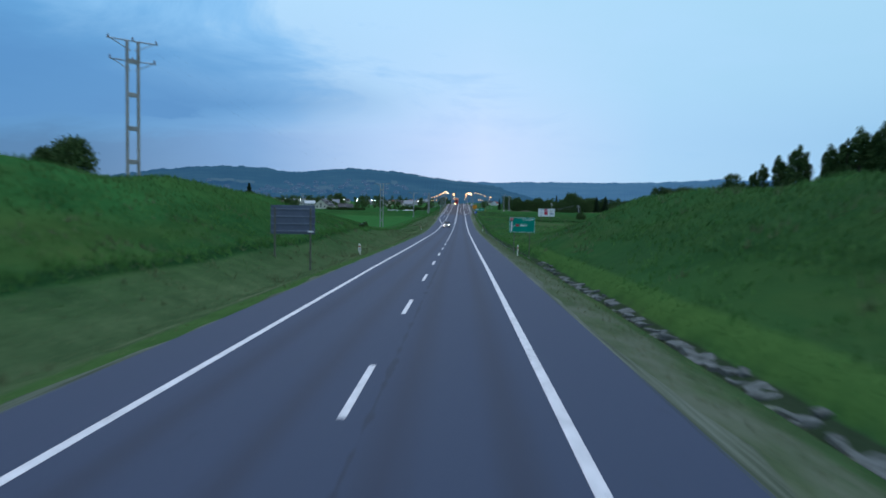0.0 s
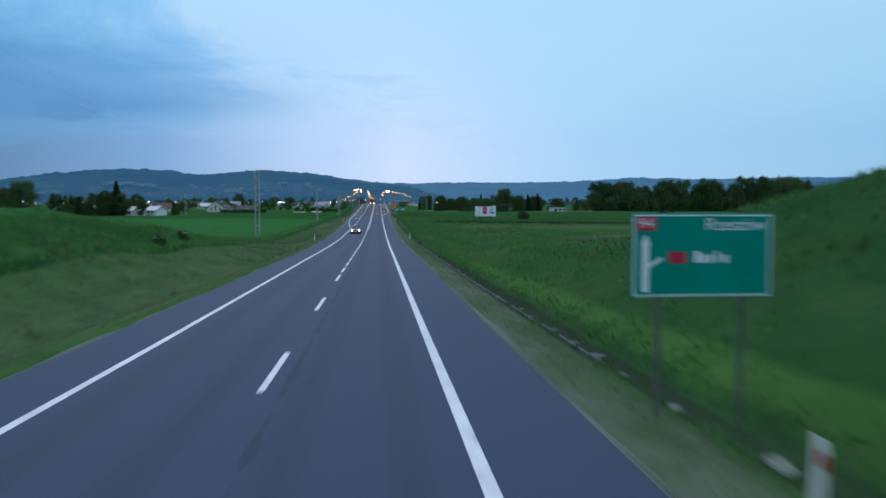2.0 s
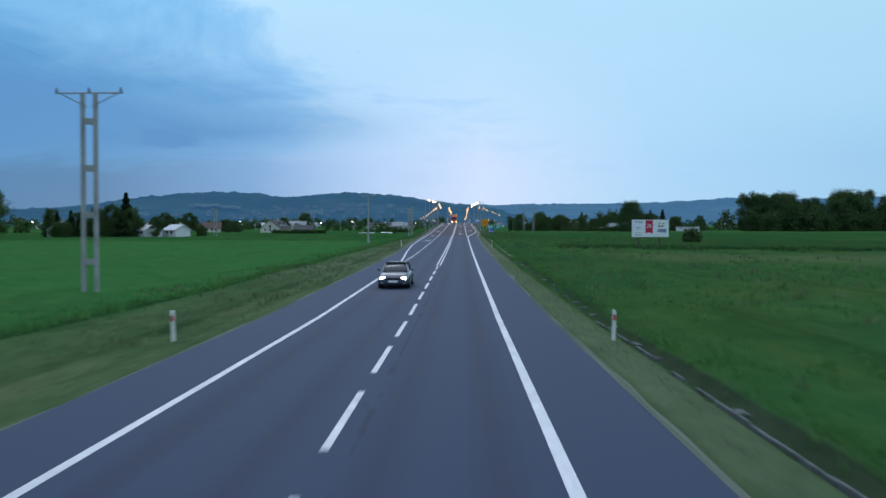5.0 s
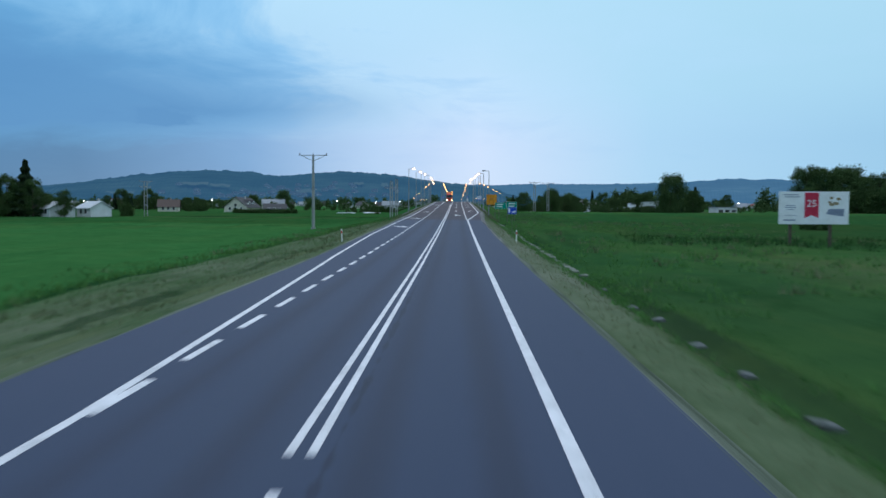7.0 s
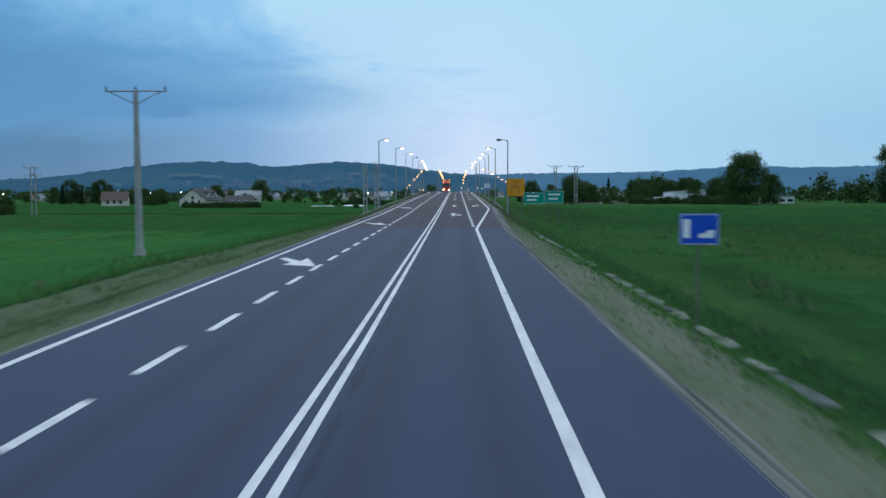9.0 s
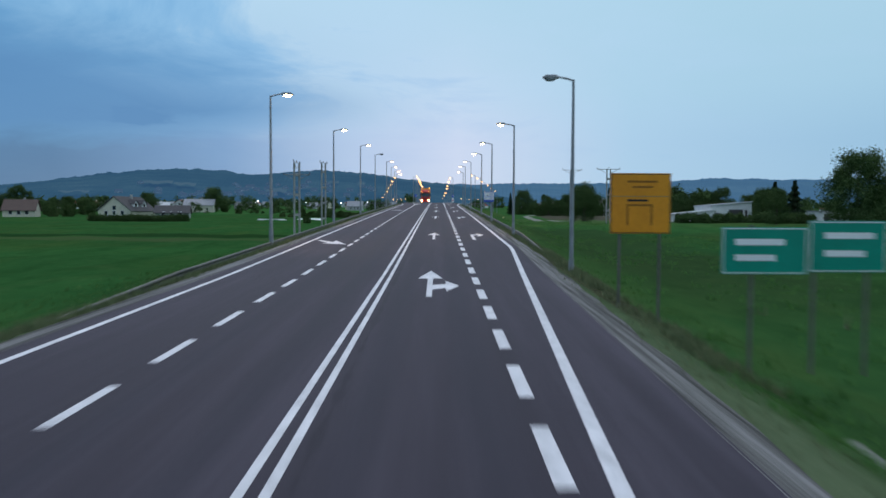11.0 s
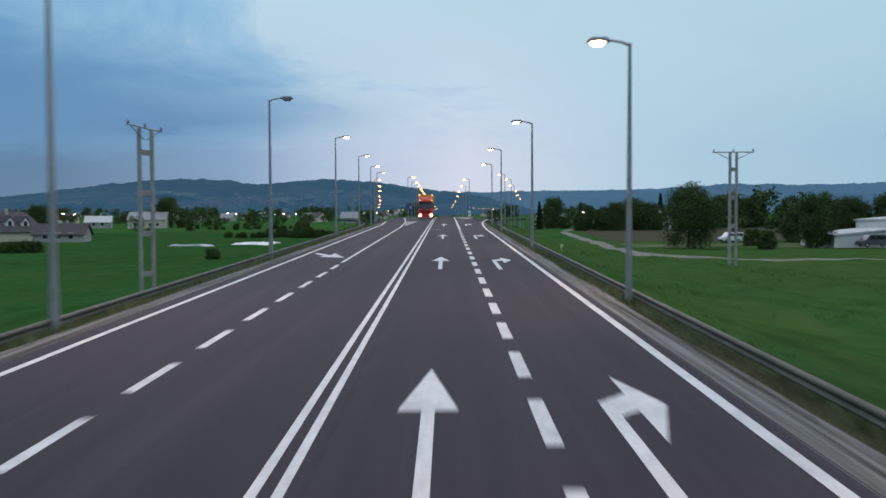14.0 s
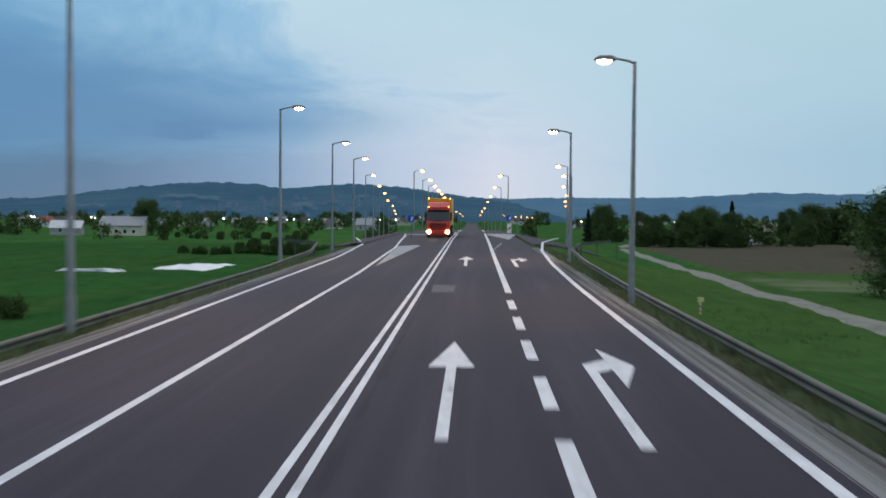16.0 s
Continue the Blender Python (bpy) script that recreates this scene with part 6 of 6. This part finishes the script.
def power_line(a, b, reach):
    """Three thin wires between two cross-arms, sagging; a and b are (x, y, z, turn)."""
    t = thing("power_line", Matrix.Identity(4), "three thin dark power wires between two poles", "power line", "power lines")
    for k in (-1, 0, 1):
        pts = []
        for j in range(13):
            u = j / 12
            ends = [Vector((x + math.cos(radians(w)) * reach * k, y + math.sin(radians(w)) * reach * k, z)) for x, y, z, w in (a, b)]
            p = ends[0].lerp(ends[1], u)
            pts.append(p - Vector((0, 0, 4 * u * (1 - u) * (ends[1] - ends[0]).length * 0.012)))
        part("wire", pipe(pts, [0.0018] * 13, 4), BLACK, t)


power_line((-24, 55.6, 16.5, 42), (-18.6, 183.4, 10.9, 0), 1.8)


# ---- houses ----
def house(x, y, w, d, eaves, ridge_h, turn, wall, roof, label, gable_front=True, windows=3, z=None):
    z = land_z(x, y) - 0.2 if z is None else z
    t = thing("house", pose(x, y, z, 0, 0, turn), label, "house", "houses")
    if gable_front:
        body = prism(((-w / 2, 0), (w / 2, 0), (w / 2, eaves), (0, ridge_h), (-w / 2, eaves)), -d / 2, d / 2, "y")
    else:
        body = prism(((-d / 2, 0), (d / 2, 0), (d / 2, eaves), (0, ridge_h), (-d / 2, eaves)), -w / 2, w / 2, "x")
    walls = part("wall", body, wall, t)
    half = (w if gable_front else d) / 2
    run = (d if gable_front else w) / 2 + 0.45
    slope = (ridge_h - eaves) / half
    ov, th = 0.5, 0.16
    for s in (-1, 1):
        pts = ((0, ridge_h + 0.02), (s * (half + ov), eaves - slope * ov + 0.02), (s * (half + ov), eaves - slope * ov + th + 0.04), (0, ridge_h + th + 0.06))
        part("roof", prism(pts, -run, run, "y" if gable_front else "x"), roof, t)
    part("chimney", box((0.5, 0.6, ridge_h - 1.2), (1.1, 1.2, ridge_h + 0.9), 0.02), RENDER_GREY, t)
    for k in range(windows):
        u = (k + 1) / (windows + 1) * w - w / 2
        fr = part("window", box((u - 0.62, -d / 2 - 0.05, 0.95), (u + 0.62, -d / 2 + 0.02, 2.4), 0.01), WHITE, walls)
        me_bm = box((u - 0.52, -d / 2 - 0.075, 1.05), (u + 0.52, -d / 2 - 0.052, 2.3))
        g = part("pane", me_bm, DARK_GLASS, None)
        g.parent = walls
    if gable_front:
        part("window", box((-0.6, -d / 2 - 0.05, eaves + 0.2), (0.6, -d / 2 + 0.02, eaves + 1.5), 0.01), DARK_GLASS, walls)
    return t


gabled = house(-103, 547, 12.0, 14, 2.5, 7.0, -12, RENDER_CREAM, ROOF_DARK, "cream house with a dark steep gable roof and dormers")
for v in (-2.2, 2.4):
    dormer = part("dormer", prism(((v - 1.1, 3.3), (v + 1.1, 3.3), (v + 1.1, 4.8), (v, 5.9), (v - 1.1, 4.8)), 1.2, 4.7, "x"), RENDER_WHITE, gabled, "white dormer")
    for s in (-1, 1):
        part("dormer_roof", prism(((v, 5.92), (v + s * 1.35, 4.57), (v + s * 1.35, 4.69), (v, 6.06)), 1.0, 4.95, "x"), ROOF_DARK, dormer)
    part("window", box((4.68, v - 0.5, 3.75), (4.73, v + 0.5, 4.85), 0.01), DARK_GLASS, dormer)
house(-86.2, 543, 10.5, 7.5, 2.1, 4.3, 14, RENDER_GREY, ROOF_DARK, "long low grey house with a dark roof", False)
house(-141, 551, 9.7, 9, 2.6, 6.0, 18, RENDER_CREAM, ROOF_BROWN, "cream house with a brownish tiled roof among bushes", False)
house(81, 648, 9, 8, 4.2, 7.6, 12, RENDER_WHITE, ROOF_DARK, "white gabled house with a dark roof among trees")
house(90, 652, 8, 8, 4.0, 7.2, -8, RENDER_CREAM, ROOF_BROWN, "cream gabled house behind garden trees")
house(-120.7, 674, 14.5, 9, 3.8, 6.8, 8, RENDER_CREAM, ROOF_GREY, "pale two-storey house with a grey roof beside a tree", False, 4)
house(-141.5, 674, 9.6, 8, 2.6, 5.0, 20, RENDER_GREY, ROOF_PALE, "grey farmhouse with a pale sheet roof", False, 2)
house(-152, 352, 12, 9, 3.2, 7.2, 25, RENDER_WHITE, ROOF_RED, "white house with a red tiled roof among trees")
house(-170, 365, 10, 9, 3.2, 7.0, -15, RENDER_GREY, ROOF_DARK, "grey house with a dark roof among trees", False)
house(-139, 392, 7, 7, 2.8, 5.6, 20, RENDER_WHITE, ROOF_GREY, "white gabled house with a grey roof behind a tree")
house(-107.6, 393, 5.4, 7, 2.5, 4.2, -35, RENDER_WHITE, ROOF_PALE, "small white outbuilding with a pale roof", False, 2)
house(-122, 404, 9, 8, 3.0, 6.0, 15, RENDER_GREY, ROOF_DARK, "grey house with a dark roof beside a spruce", False)


def white_hall(x, y, w, d, h0, h1, turn, label, gaps):
    """A hall whose roof rises from one side to the other, with dark openings in its front."""
    t = thing("hall", pose(x, y, land_z(x, y) - 0.3, 0, 0, turn), label, "building", "low halls")
    walls = part("wall", prism(((-w / 2, 0), (w / 2, 0), (w / 2, h1), (-w / 2, h0)), -d / 2, d / 2, "y"), RENDER_WHITE, t)
    part("roof", prism(((-w / 2 - 0.25, h0 + 0.004), (w / 2 + 0.25, h1 + 0.004), (w / 2 + 0.25, h1 + 0.24), (-w / 2 - 0.25, h0 + 0.24)), -d / 2 - 0.3, d / 2 + 0.3, "y"), ROOF_PALE, t)
    for x0, x1, z0, z1 in gaps:
        fr = part("gate", box((x0, -d / 2 - 0.06, z0 + 0.3), (x1, -d / 2 + 0.03, z1 + 0.3), 0.01), ROOF_DARK, walls)
        part("gate_frame", box((x0 - 0.12, -d / 2 - 0.04, z1 + 0.3), (x1 + 0.12, -d / 2 + 0.02, z1 + 0.45), 0.01), ROOF_GREY, fr)
    return t


def flat_hall(x, y, w, d, h, turn, label, bays):
    t = thing("hall", pose(x, y, land_z(x, y) - 0.3, 0, 0, turn), label, "building", "low halls")
    walls = part("wall", box((-w / 2, -d / 2, 0), (w / 2, d / 2, h), 0.03), RENDER_WHITE, t)
    part("roof", box((-w / 2 - 0.3, -d / 2 - 0.3, h + 0.004), (w / 2 + 0.3, d / 2 + 0.3, h + 0.35), 0.04), ROOF_GREY, t)
    for k in range(bays):
        u = -w / 2 + (k + 0.5) * w / bays
        part("gate" if k % 3 == 0 else "window", box((u - w / bays * 0.33, -d / 2 - 0.05, 0.2 if k % 3 == 0 else 1.3), (u + w / bays * 0.33, -d / 2 + 0.03, h * 0.72), 0.01), DARK_GLASS if k % 3 else ROOF_DARK, walls)
    return t


white_hall(69.4, 498, 11.4, 12, 2.3, 3.5, -3, "low white industrial hall with a slanting roof", ())
white_hall(79.4, 498.6, 10.6, 14, 4.6, 5.5, -3, "taller white hall with a sloping roof and dark gate", ((-0.6, 3.0, 0.0, 3.2), (-4.6, -3.2, 0.9, 2.3), (3.6, 4.2, 0.3, 3.0)))
house(-99.5, 397, 7.5, 6, 2.6, 4.3, -35, RENDER_WHITE, ROOF_PALE, "white farm building with a pale sheet roof", False, 2)
flat_hall(120, 520, 9, 8, 3.2, 8, "white flat-roofed building beside a tree belt", 3)


def far_village():
    """Houses of the village on the slope, each one a thing."""
    r = random.Random(17)
    protos = []
    for k, (wall, roof, lab) in enumerate(((RENDER_WHITE, ROOF_RED, "small white village house with a red roof"), (RENDER_CREAM, ROOF_DARK, "small cream village house with a dark roof"), (RENDER_GREY, ROOF_GREY, "small grey village house with a sheet roof"))):
        protos.append(house(0, 0, 11, 9, 3.4, 7.0, 0, wall, roof, lab, k == 0, 3, 0))
    first_use = [True] * 3
    for k in range(120):
        x, y = r.uniform(-640, 520), r.uniform(720, 1650)
        if abs(x) < 30 + (y - 700) * 0.02:
            continue
        if x > 60 and r.random() < 0.45:
            continue
        i = r.randrange(3)
        m = pose(x, y, land_z(x, y) - 0.2, 0, 0, r.uniform(-60, 60))
        if first_use[i]:
            first_use[i] = False
            protos[i].matrix_basis = m
        else:
            copy_thing(protos[i], m)


far_village()


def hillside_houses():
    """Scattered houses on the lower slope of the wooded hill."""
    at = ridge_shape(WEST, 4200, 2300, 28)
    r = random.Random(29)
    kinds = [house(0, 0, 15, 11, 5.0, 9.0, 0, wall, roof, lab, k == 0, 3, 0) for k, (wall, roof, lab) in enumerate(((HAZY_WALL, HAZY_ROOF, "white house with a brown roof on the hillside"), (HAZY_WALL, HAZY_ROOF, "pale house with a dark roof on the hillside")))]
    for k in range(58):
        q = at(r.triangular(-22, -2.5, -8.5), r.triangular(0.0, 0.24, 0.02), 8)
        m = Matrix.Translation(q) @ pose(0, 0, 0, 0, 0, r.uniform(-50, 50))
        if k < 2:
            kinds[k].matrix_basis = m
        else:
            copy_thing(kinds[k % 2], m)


hillside_houses()


# ---- fields: fleece and lane ----
def fleece(x0, x1, y0, y1, label):
    n, m = 8, 14
    verts, faces = [], []
    r = random.Random(int(x0 * 10))
    for j in range(m + 1):
        for i in range(n + 1):
            x, y = x0 + (x1 - x0) * i / n, y0 + (y1 - y0) * j / m
            rim = i in (0, n) or j in (0, m)
            verts.append((x + r.uniform(-0.2, 0.2), y + r.uniform(-0.3, 0.3), land_z(x, y) + (0.02 if rim else 0.3 + r.uniform(-0.06, 0.1))))
    for j in range(m):
        for i in range(n):
            a = j * (n + 1) + i
            faces.append((a, a + 1, a + n + 2, a + n + 1))
    tagged(new("crop_fleece", mesh_from("crop_fleece", verts, faces, TARP, True)), label, "crop cover", "crop covers")


fleece(-40.5, -33.5, 520, 533, "white crop fleece spread over a field bed")
fleece(-52, -43, 516.8, 518.4, "white crop fleece in a long narrow strip")


def dirt_lane():
    pts = ((64, 451), (44, 452.5), (34, 454), (28, 457), (26, 463), (26.6, 472), (27.9, 482), (30.3, 506), (32.5, 534), (36.3, 577), (38.6, 600), (44, 628), (58, 655), (76, 675))
    verts, faces = [], []
    p = [Vector((x, y, 0)) for x, y in pts]
    fine = []
    for a, b in zip(p, p[1:]):
        for k in range(6):
            fine.append(a.lerp(b, k / 6))
    for k, q in enumerate(fine):
        d = (fine[min(k + 1, len(fine) - 1)] - fine[max(k - 1, 0)]).normalized()
        s = Vector((d.y, -d.x, 0))
        slim = float(np.interp(k, (0, 12, 18, 24, 32), (0.5, 0.7, 1.5, 1.4, 1.0)))
        for w in (-1.35 * slim, -0.6 * slim, 0.6 * slim, 1.35 * slim):
            c = q + s * w
            verts.append((c.x, c.y, land_z(c.x, c.y) + (0.13 if abs(w) < 1.02 * slim else -0.03) * slim))
        if k:
            a = 4 * (k - 1)
            faces += [(a + j, a + j + 1, a + j + 5, a + j + 4) for j in range(3)]
    tagged(new("dirt_lane", mesh_from("dirt_lane", verts, faces, DIRT_LANE, True)), "pale gravel lane winding beside the field", "lane", kind="structure")


dirt_lane()


# ---- vehicles ----
def wheel(parent, x, y, r, w, name="wheel"):
    t = part(name, tube((x - w / 2, y, r), (x + w / 2, y, r), r, r, 20), RUBBER, parent)
    part("rim", tube((x - w / 2 - 0.01, y, r), (x + w / 2 + 0.01, y, r), r * 0.58, r * 0.58, 14), CHROME, t)


def lorry(x, y):
    """Red cab facing -y, yellow roof deflector and a box body."""
    t = thing("lorry", pose(x, y, road_z(y), 2.1, 0, 0), "red lorry with a yellow body and lit headlights", "lorry")
    part("cab", prism(((0.0, 0.5), (0.0, 1.35), (0.12, 1.65), (0.42, 2.85), (0.7, 3.05), (2.0, 3.05), (2.0, 0.5)), -1.15, 1.15, "x", 0.05), TRUCK_RED, t)
    glass = part("windscreen", prism(((0.1, 1.72), (0.36, 2.68), (0.4, 2.68), (0.14, 1.72)), -1.08, 1.08, "x"), DARK_GLASS, t)
    part("visor", box((-1.1, 0.12, 2.72), (1.1, 0.45, 2.86), 0.02), BLACK, t)
    part("roof_deflector", prism(((0.5, 3.06), (1.3, 3.55), (2.0, 3.66), (2.0, 3.06)), -1.08, 1.08, "x", 0.04), TRUCK_RED, t)
    part("bumper", box((-1.16, -0.12, 0.28), (1.16, 0.3, 0.78), 0.05), TRUCK_RED, t)
    gr = part("grille", box((-0.8, -0.03, 0.85), (0.8, 0.02, 1.5), 0.01), BLACK, t)
    for k in range(4):
        part("slat", box((-0.76, -0.06, 0.92 + k * 0.15), (0.76, -0.032, 0.98 + k * 0.15), 0.005), TRUCK_RED, gr)
    for s in (-1, 1):
        part("headlight", prism([(s * 0.92 + math.cos(a * 0.52) * 0.23, 0.62 + math.sin(a * 0.52) * 0.19) for a in range(12)], -0.17, -0.122), HEADLIGHT_WARM, t, "lit headlight")
        part("mirror", box((s * 1.28 - 0.1, 0.1, 1.75), (s * 1.28 + 0.1, 0.25, 2.6), 0.03), BLACK, t)
        part("mirror_arm", pipe([Vector((s * 1.2, 0.3, 2.5)), Vector((s * 1.28, 0.2, 2.5))], [0.025, 0.025], 6), BLACK, t)
        part("marker_lamp", box((s * 1.12 - 0.07, 2.18, 3.93), (s * 1.12 + 0.07, 2.24, 4.05), 0.01), MARKER, t, "lit amber marker lamp")
        part("marker_lamp", box((s * 1.0 - 0.07, 0.42, 3.08), (s * 1.0 + 0.07, 0.5, 3.16), 0.01), MARKER, t, "lit amber marker lamp")
    part("wiper", box((-0.6, 0.06, 1.7), (0.5, 0.1, 1.74)), BLACK, glass)
    part("cargo_box", box((-1.24, 2.25, 1.15), (1.24, 10.2, 4.02), 0.04), TRUCK_YELLOW, t, "yellow box body")
    part("chassis", box((-0.45, 0.6, 0.62), (0.45, 10.0, 0.95), 0.02), BLACK, t)
    for yy in (1.25, 7.6, 8.9):
        for s in (-1, 1):
            wheel(t, s * 1.05, yy, 0.5, 0.32)


def loft(sections, mat_bm=None):
    """A closed skin through cross-sections, each (y, [(x, z), ...]) with equal counts."""
    bm = bmesh.new()
    rings = [[bm.verts.new((x, y, z)) for x, z in ring] for y, ring in sections]
    n = len(rings[0])
    for a, b in zip(rings, rings[1:]):
        for k in range(n):
            bm.faces.new((a[k], a[(k + 1) % n], b[(k + 1) % n], b[k]))
    bm.faces.new(rings[0])
    bm.faces.new(rings[-1][::-1])
    bmesh.ops.recalc_face_normals(bm, faces=bm.faces[:])
    return bm


def hull(low, mid, top, w_low, w_mid, w_top):
    """Half-round ring of a car body, mirrored left and right."""
    side = ((w_low * 0.8, low), (w_low, low + 0.08), (w_mid, (low + mid) / 2), (w_mid * 0.985, mid), (w_top, top - 0.05), (w_top * 0.82, top))
    return list(side) + [(-x, z) for x, z in side[::-1]]


def car(x, y):
    """Dark saloon facing -y with its headlights on."""
    t = thing("car", pose(x, y, road_z(y), 0.4, 0, 0), "dark grey saloon car with its headlights on", "car")
    part("body", loft(((-0.06, hull(0.3, 0.52, 0.62, 0.62, 0.66, 0.6)), (0.02, hull(0.22, 0.56, 0.72, 0.78, 0.81, 0.72)), (0.3, hull(0.2, 0.62, 0.82, 0.84, 0.87, 0.76)),
                       (1.2, hull(0.2, 0.72, 0.95, 0.86, 0.89, 0.79)), (2.4, hull(0.2, 0.78, 0.97, 0.86, 0.9, 0.83)), (3.6, hull(0.2, 0.8, 1.0, 0.86, 0.89, 0.8)),
                       (4.25, hull(0.24, 0.78, 0.99, 0.82, 0.85, 0.74)), (4.45, hull(0.34, 0.68, 0.86, 0.74, 0.78, 0.68)))), CAR_PAINT, t, smooth=True)
    cab = part("cabin", loft(((1.12, hull(0.9, 0.93, 0.96, 0.7, 0.72, 0.66)), (1.5, hull(0.9, 1.02, 1.2, 0.74, 0.74, 0.62)), (1.95, hull(0.9, 1.1, 1.41, 0.76, 0.74, 0.58)), (2.5, hull(0.9, 1.1, 1.455, 0.77, 0.75, 0.58)),
                              (3.1, hull(0.9, 1.1, 1.43, 0.76, 0.74, 0.57)), (3.6, hull(0.9, 1.05, 1.24, 0.73, 0.71, 0.58)), (4.0, hull(0.9, 0.96, 1.01, 0.68, 0.68, 0.62)))), DARK_GLASS, t, "dark glass cabin", True)
    part("roof", loft(((1.88, hull(1.385, 1.4, 1.425, 0.6, 0.6, 0.5)), (2.05, hull(1.36, 1.42, 1.46, 0.63, 0.63, 0.54)), (2.5, hull(1.36, 1.44, 1.48, 0.64, 0.64, 0.55)), (3.1, hull(1.34, 1.42, 1.455, 0.63, 0.63, 0.54)), (3.25, hull(1.34, 1.37, 1.4, 0.6, 0.6, 0.5)))), CAR_PAINT, cab, smooth=True)
    for s in (-1, 1):
        part("pillar", pipe([Vector((s * 0.71, 1.13, 0.95)), Vector((s * 0.66, 1.52, 1.2)), Vector((s * 0.59, 1.96, 1.405))], [0.04, 0.035, 0.035], 6), CAR_PAINT, cab)
        part("pillar", pipe([Vector((s * 0.765, 2.5, 0.95)), Vector((s * 0.74, 2.5, 1.15)), Vector((s * 0.62, 2.5, 1.43))], [0.04, 0.035, 0.03], 6), CAR_PAINT, cab)
        part("pillar", pipe([Vector((s * 0.6, 3.15, 1.4)), Vector((s * 0.67, 3.6, 1.2)), Vector((s * 0.7, 3.98, 0.98))], [0.04, 0.06, 0.07], 6), CAR_PAINT, cab)
    part("grille", prism(((-0.42, 0.52), (0.42, 0.52), (0.36, 0.64), (-0.36, 0.64)), -0.09, -0.05), BLACK, t)
    part("air_intake", box((-0.5, -0.07, 0.27), (0.5, -0.02, 0.36), 0.02), BLACK, t)
    part("number_plate", box((-0.26, -0.085, 0.38), (0.26, -0.055, 0.49), 0.005), WHITE, t)
    for s in (-1, 1):
        part("headlight", prism([(s * 0.6 + math.cos(a * 0.52) * 0.15, 0.62 + math.sin(a * 0.52) * 0.075) for a in range(12)], -0.05, 0.02), HEADLIGHT, t, "lit headlight")
        part("mirror", box((s * 0.97 - 0.1, 1.4, 0.97), (s * 0.97 + 0.1, 1.54, 1.1), 0.04), CAR_PAINT, t)
        part("fog_lamp", tube((s * 0.62, -0.055, 0.36), (s * 0.62, 0.0, 0.36), 0.05, 0.05, 10), LENS_OFF, t)
        for yy in (0.85, 3.55):
            part("wheel_arch", tube((s * 0.6, yy, 0.33), (s * 0.9, yy, 0.33), 0.37, 0.37, 18), BLACK, t)
            wheel(t, s * 0.81, yy, 0.32, 0.2)


def parked_van(x, y, turn, paint, label, length=5.2):
    """A tall box-shaped van with side windows, its nose towards -x."""
    t = thing("van", pose(x, y, land_z(x, y), 0, 0, turn), label, "van")
    h = length / 2
    body = part("body", prism(((-h, 0.35), (-h + 0.05, 0.95), (-h + 0.75, 1.15), (-h + 1.35, 1.9), (-h + 1.6, 1.98), (h - 0.1, 1.95), (h, 1.6), (h, 0.35)), -0.92, 0.92, "y", 0.06), paint, t)
    for s in (-1, 1):
        for x0, x1 in ((-h + 1.3, -h + 2.1), (-h + 2.2, -h + 3.4), (-h + 3.5, h - 0.25)):
            part("window", box((x0, s * 0.925 - 0.01, 1.2), (x1, s * 0.925 + 0.01, 1.75), 0.004), DARK_GLASS, body)
    part("bumper", box((-h - 0.06, -0.88, 0.35), (-h + 0.12, 0.88, 0.6), 0.03), BLACK, t)
    for wx in (-h + 0.95, h - 1.0):
        for s in (-1, 1):
            w = part("wheel", tube((wx, s * 0.86 - 0.1, 0.34), (wx, s * 0.86 + 0.1, 0.34), 0.34, 0.34, 18), RUBBER, t)
            part("rim", tube((wx, s * 0.86 - 0.11, 0.34), (wx, s * 0.86 + 0.11, 0.34), 0.19, 0.19, 12), CHROME, w)


parked_van(68.2, 489.6, -3, CAR_PAINT, "dark grey van parked before a white hall")
parked_van(57.6, 519, 8, WHITE, "white van parked beside a far field", 4.4)
lorry(-1.45, 499)
car(-1.8, 184.5)
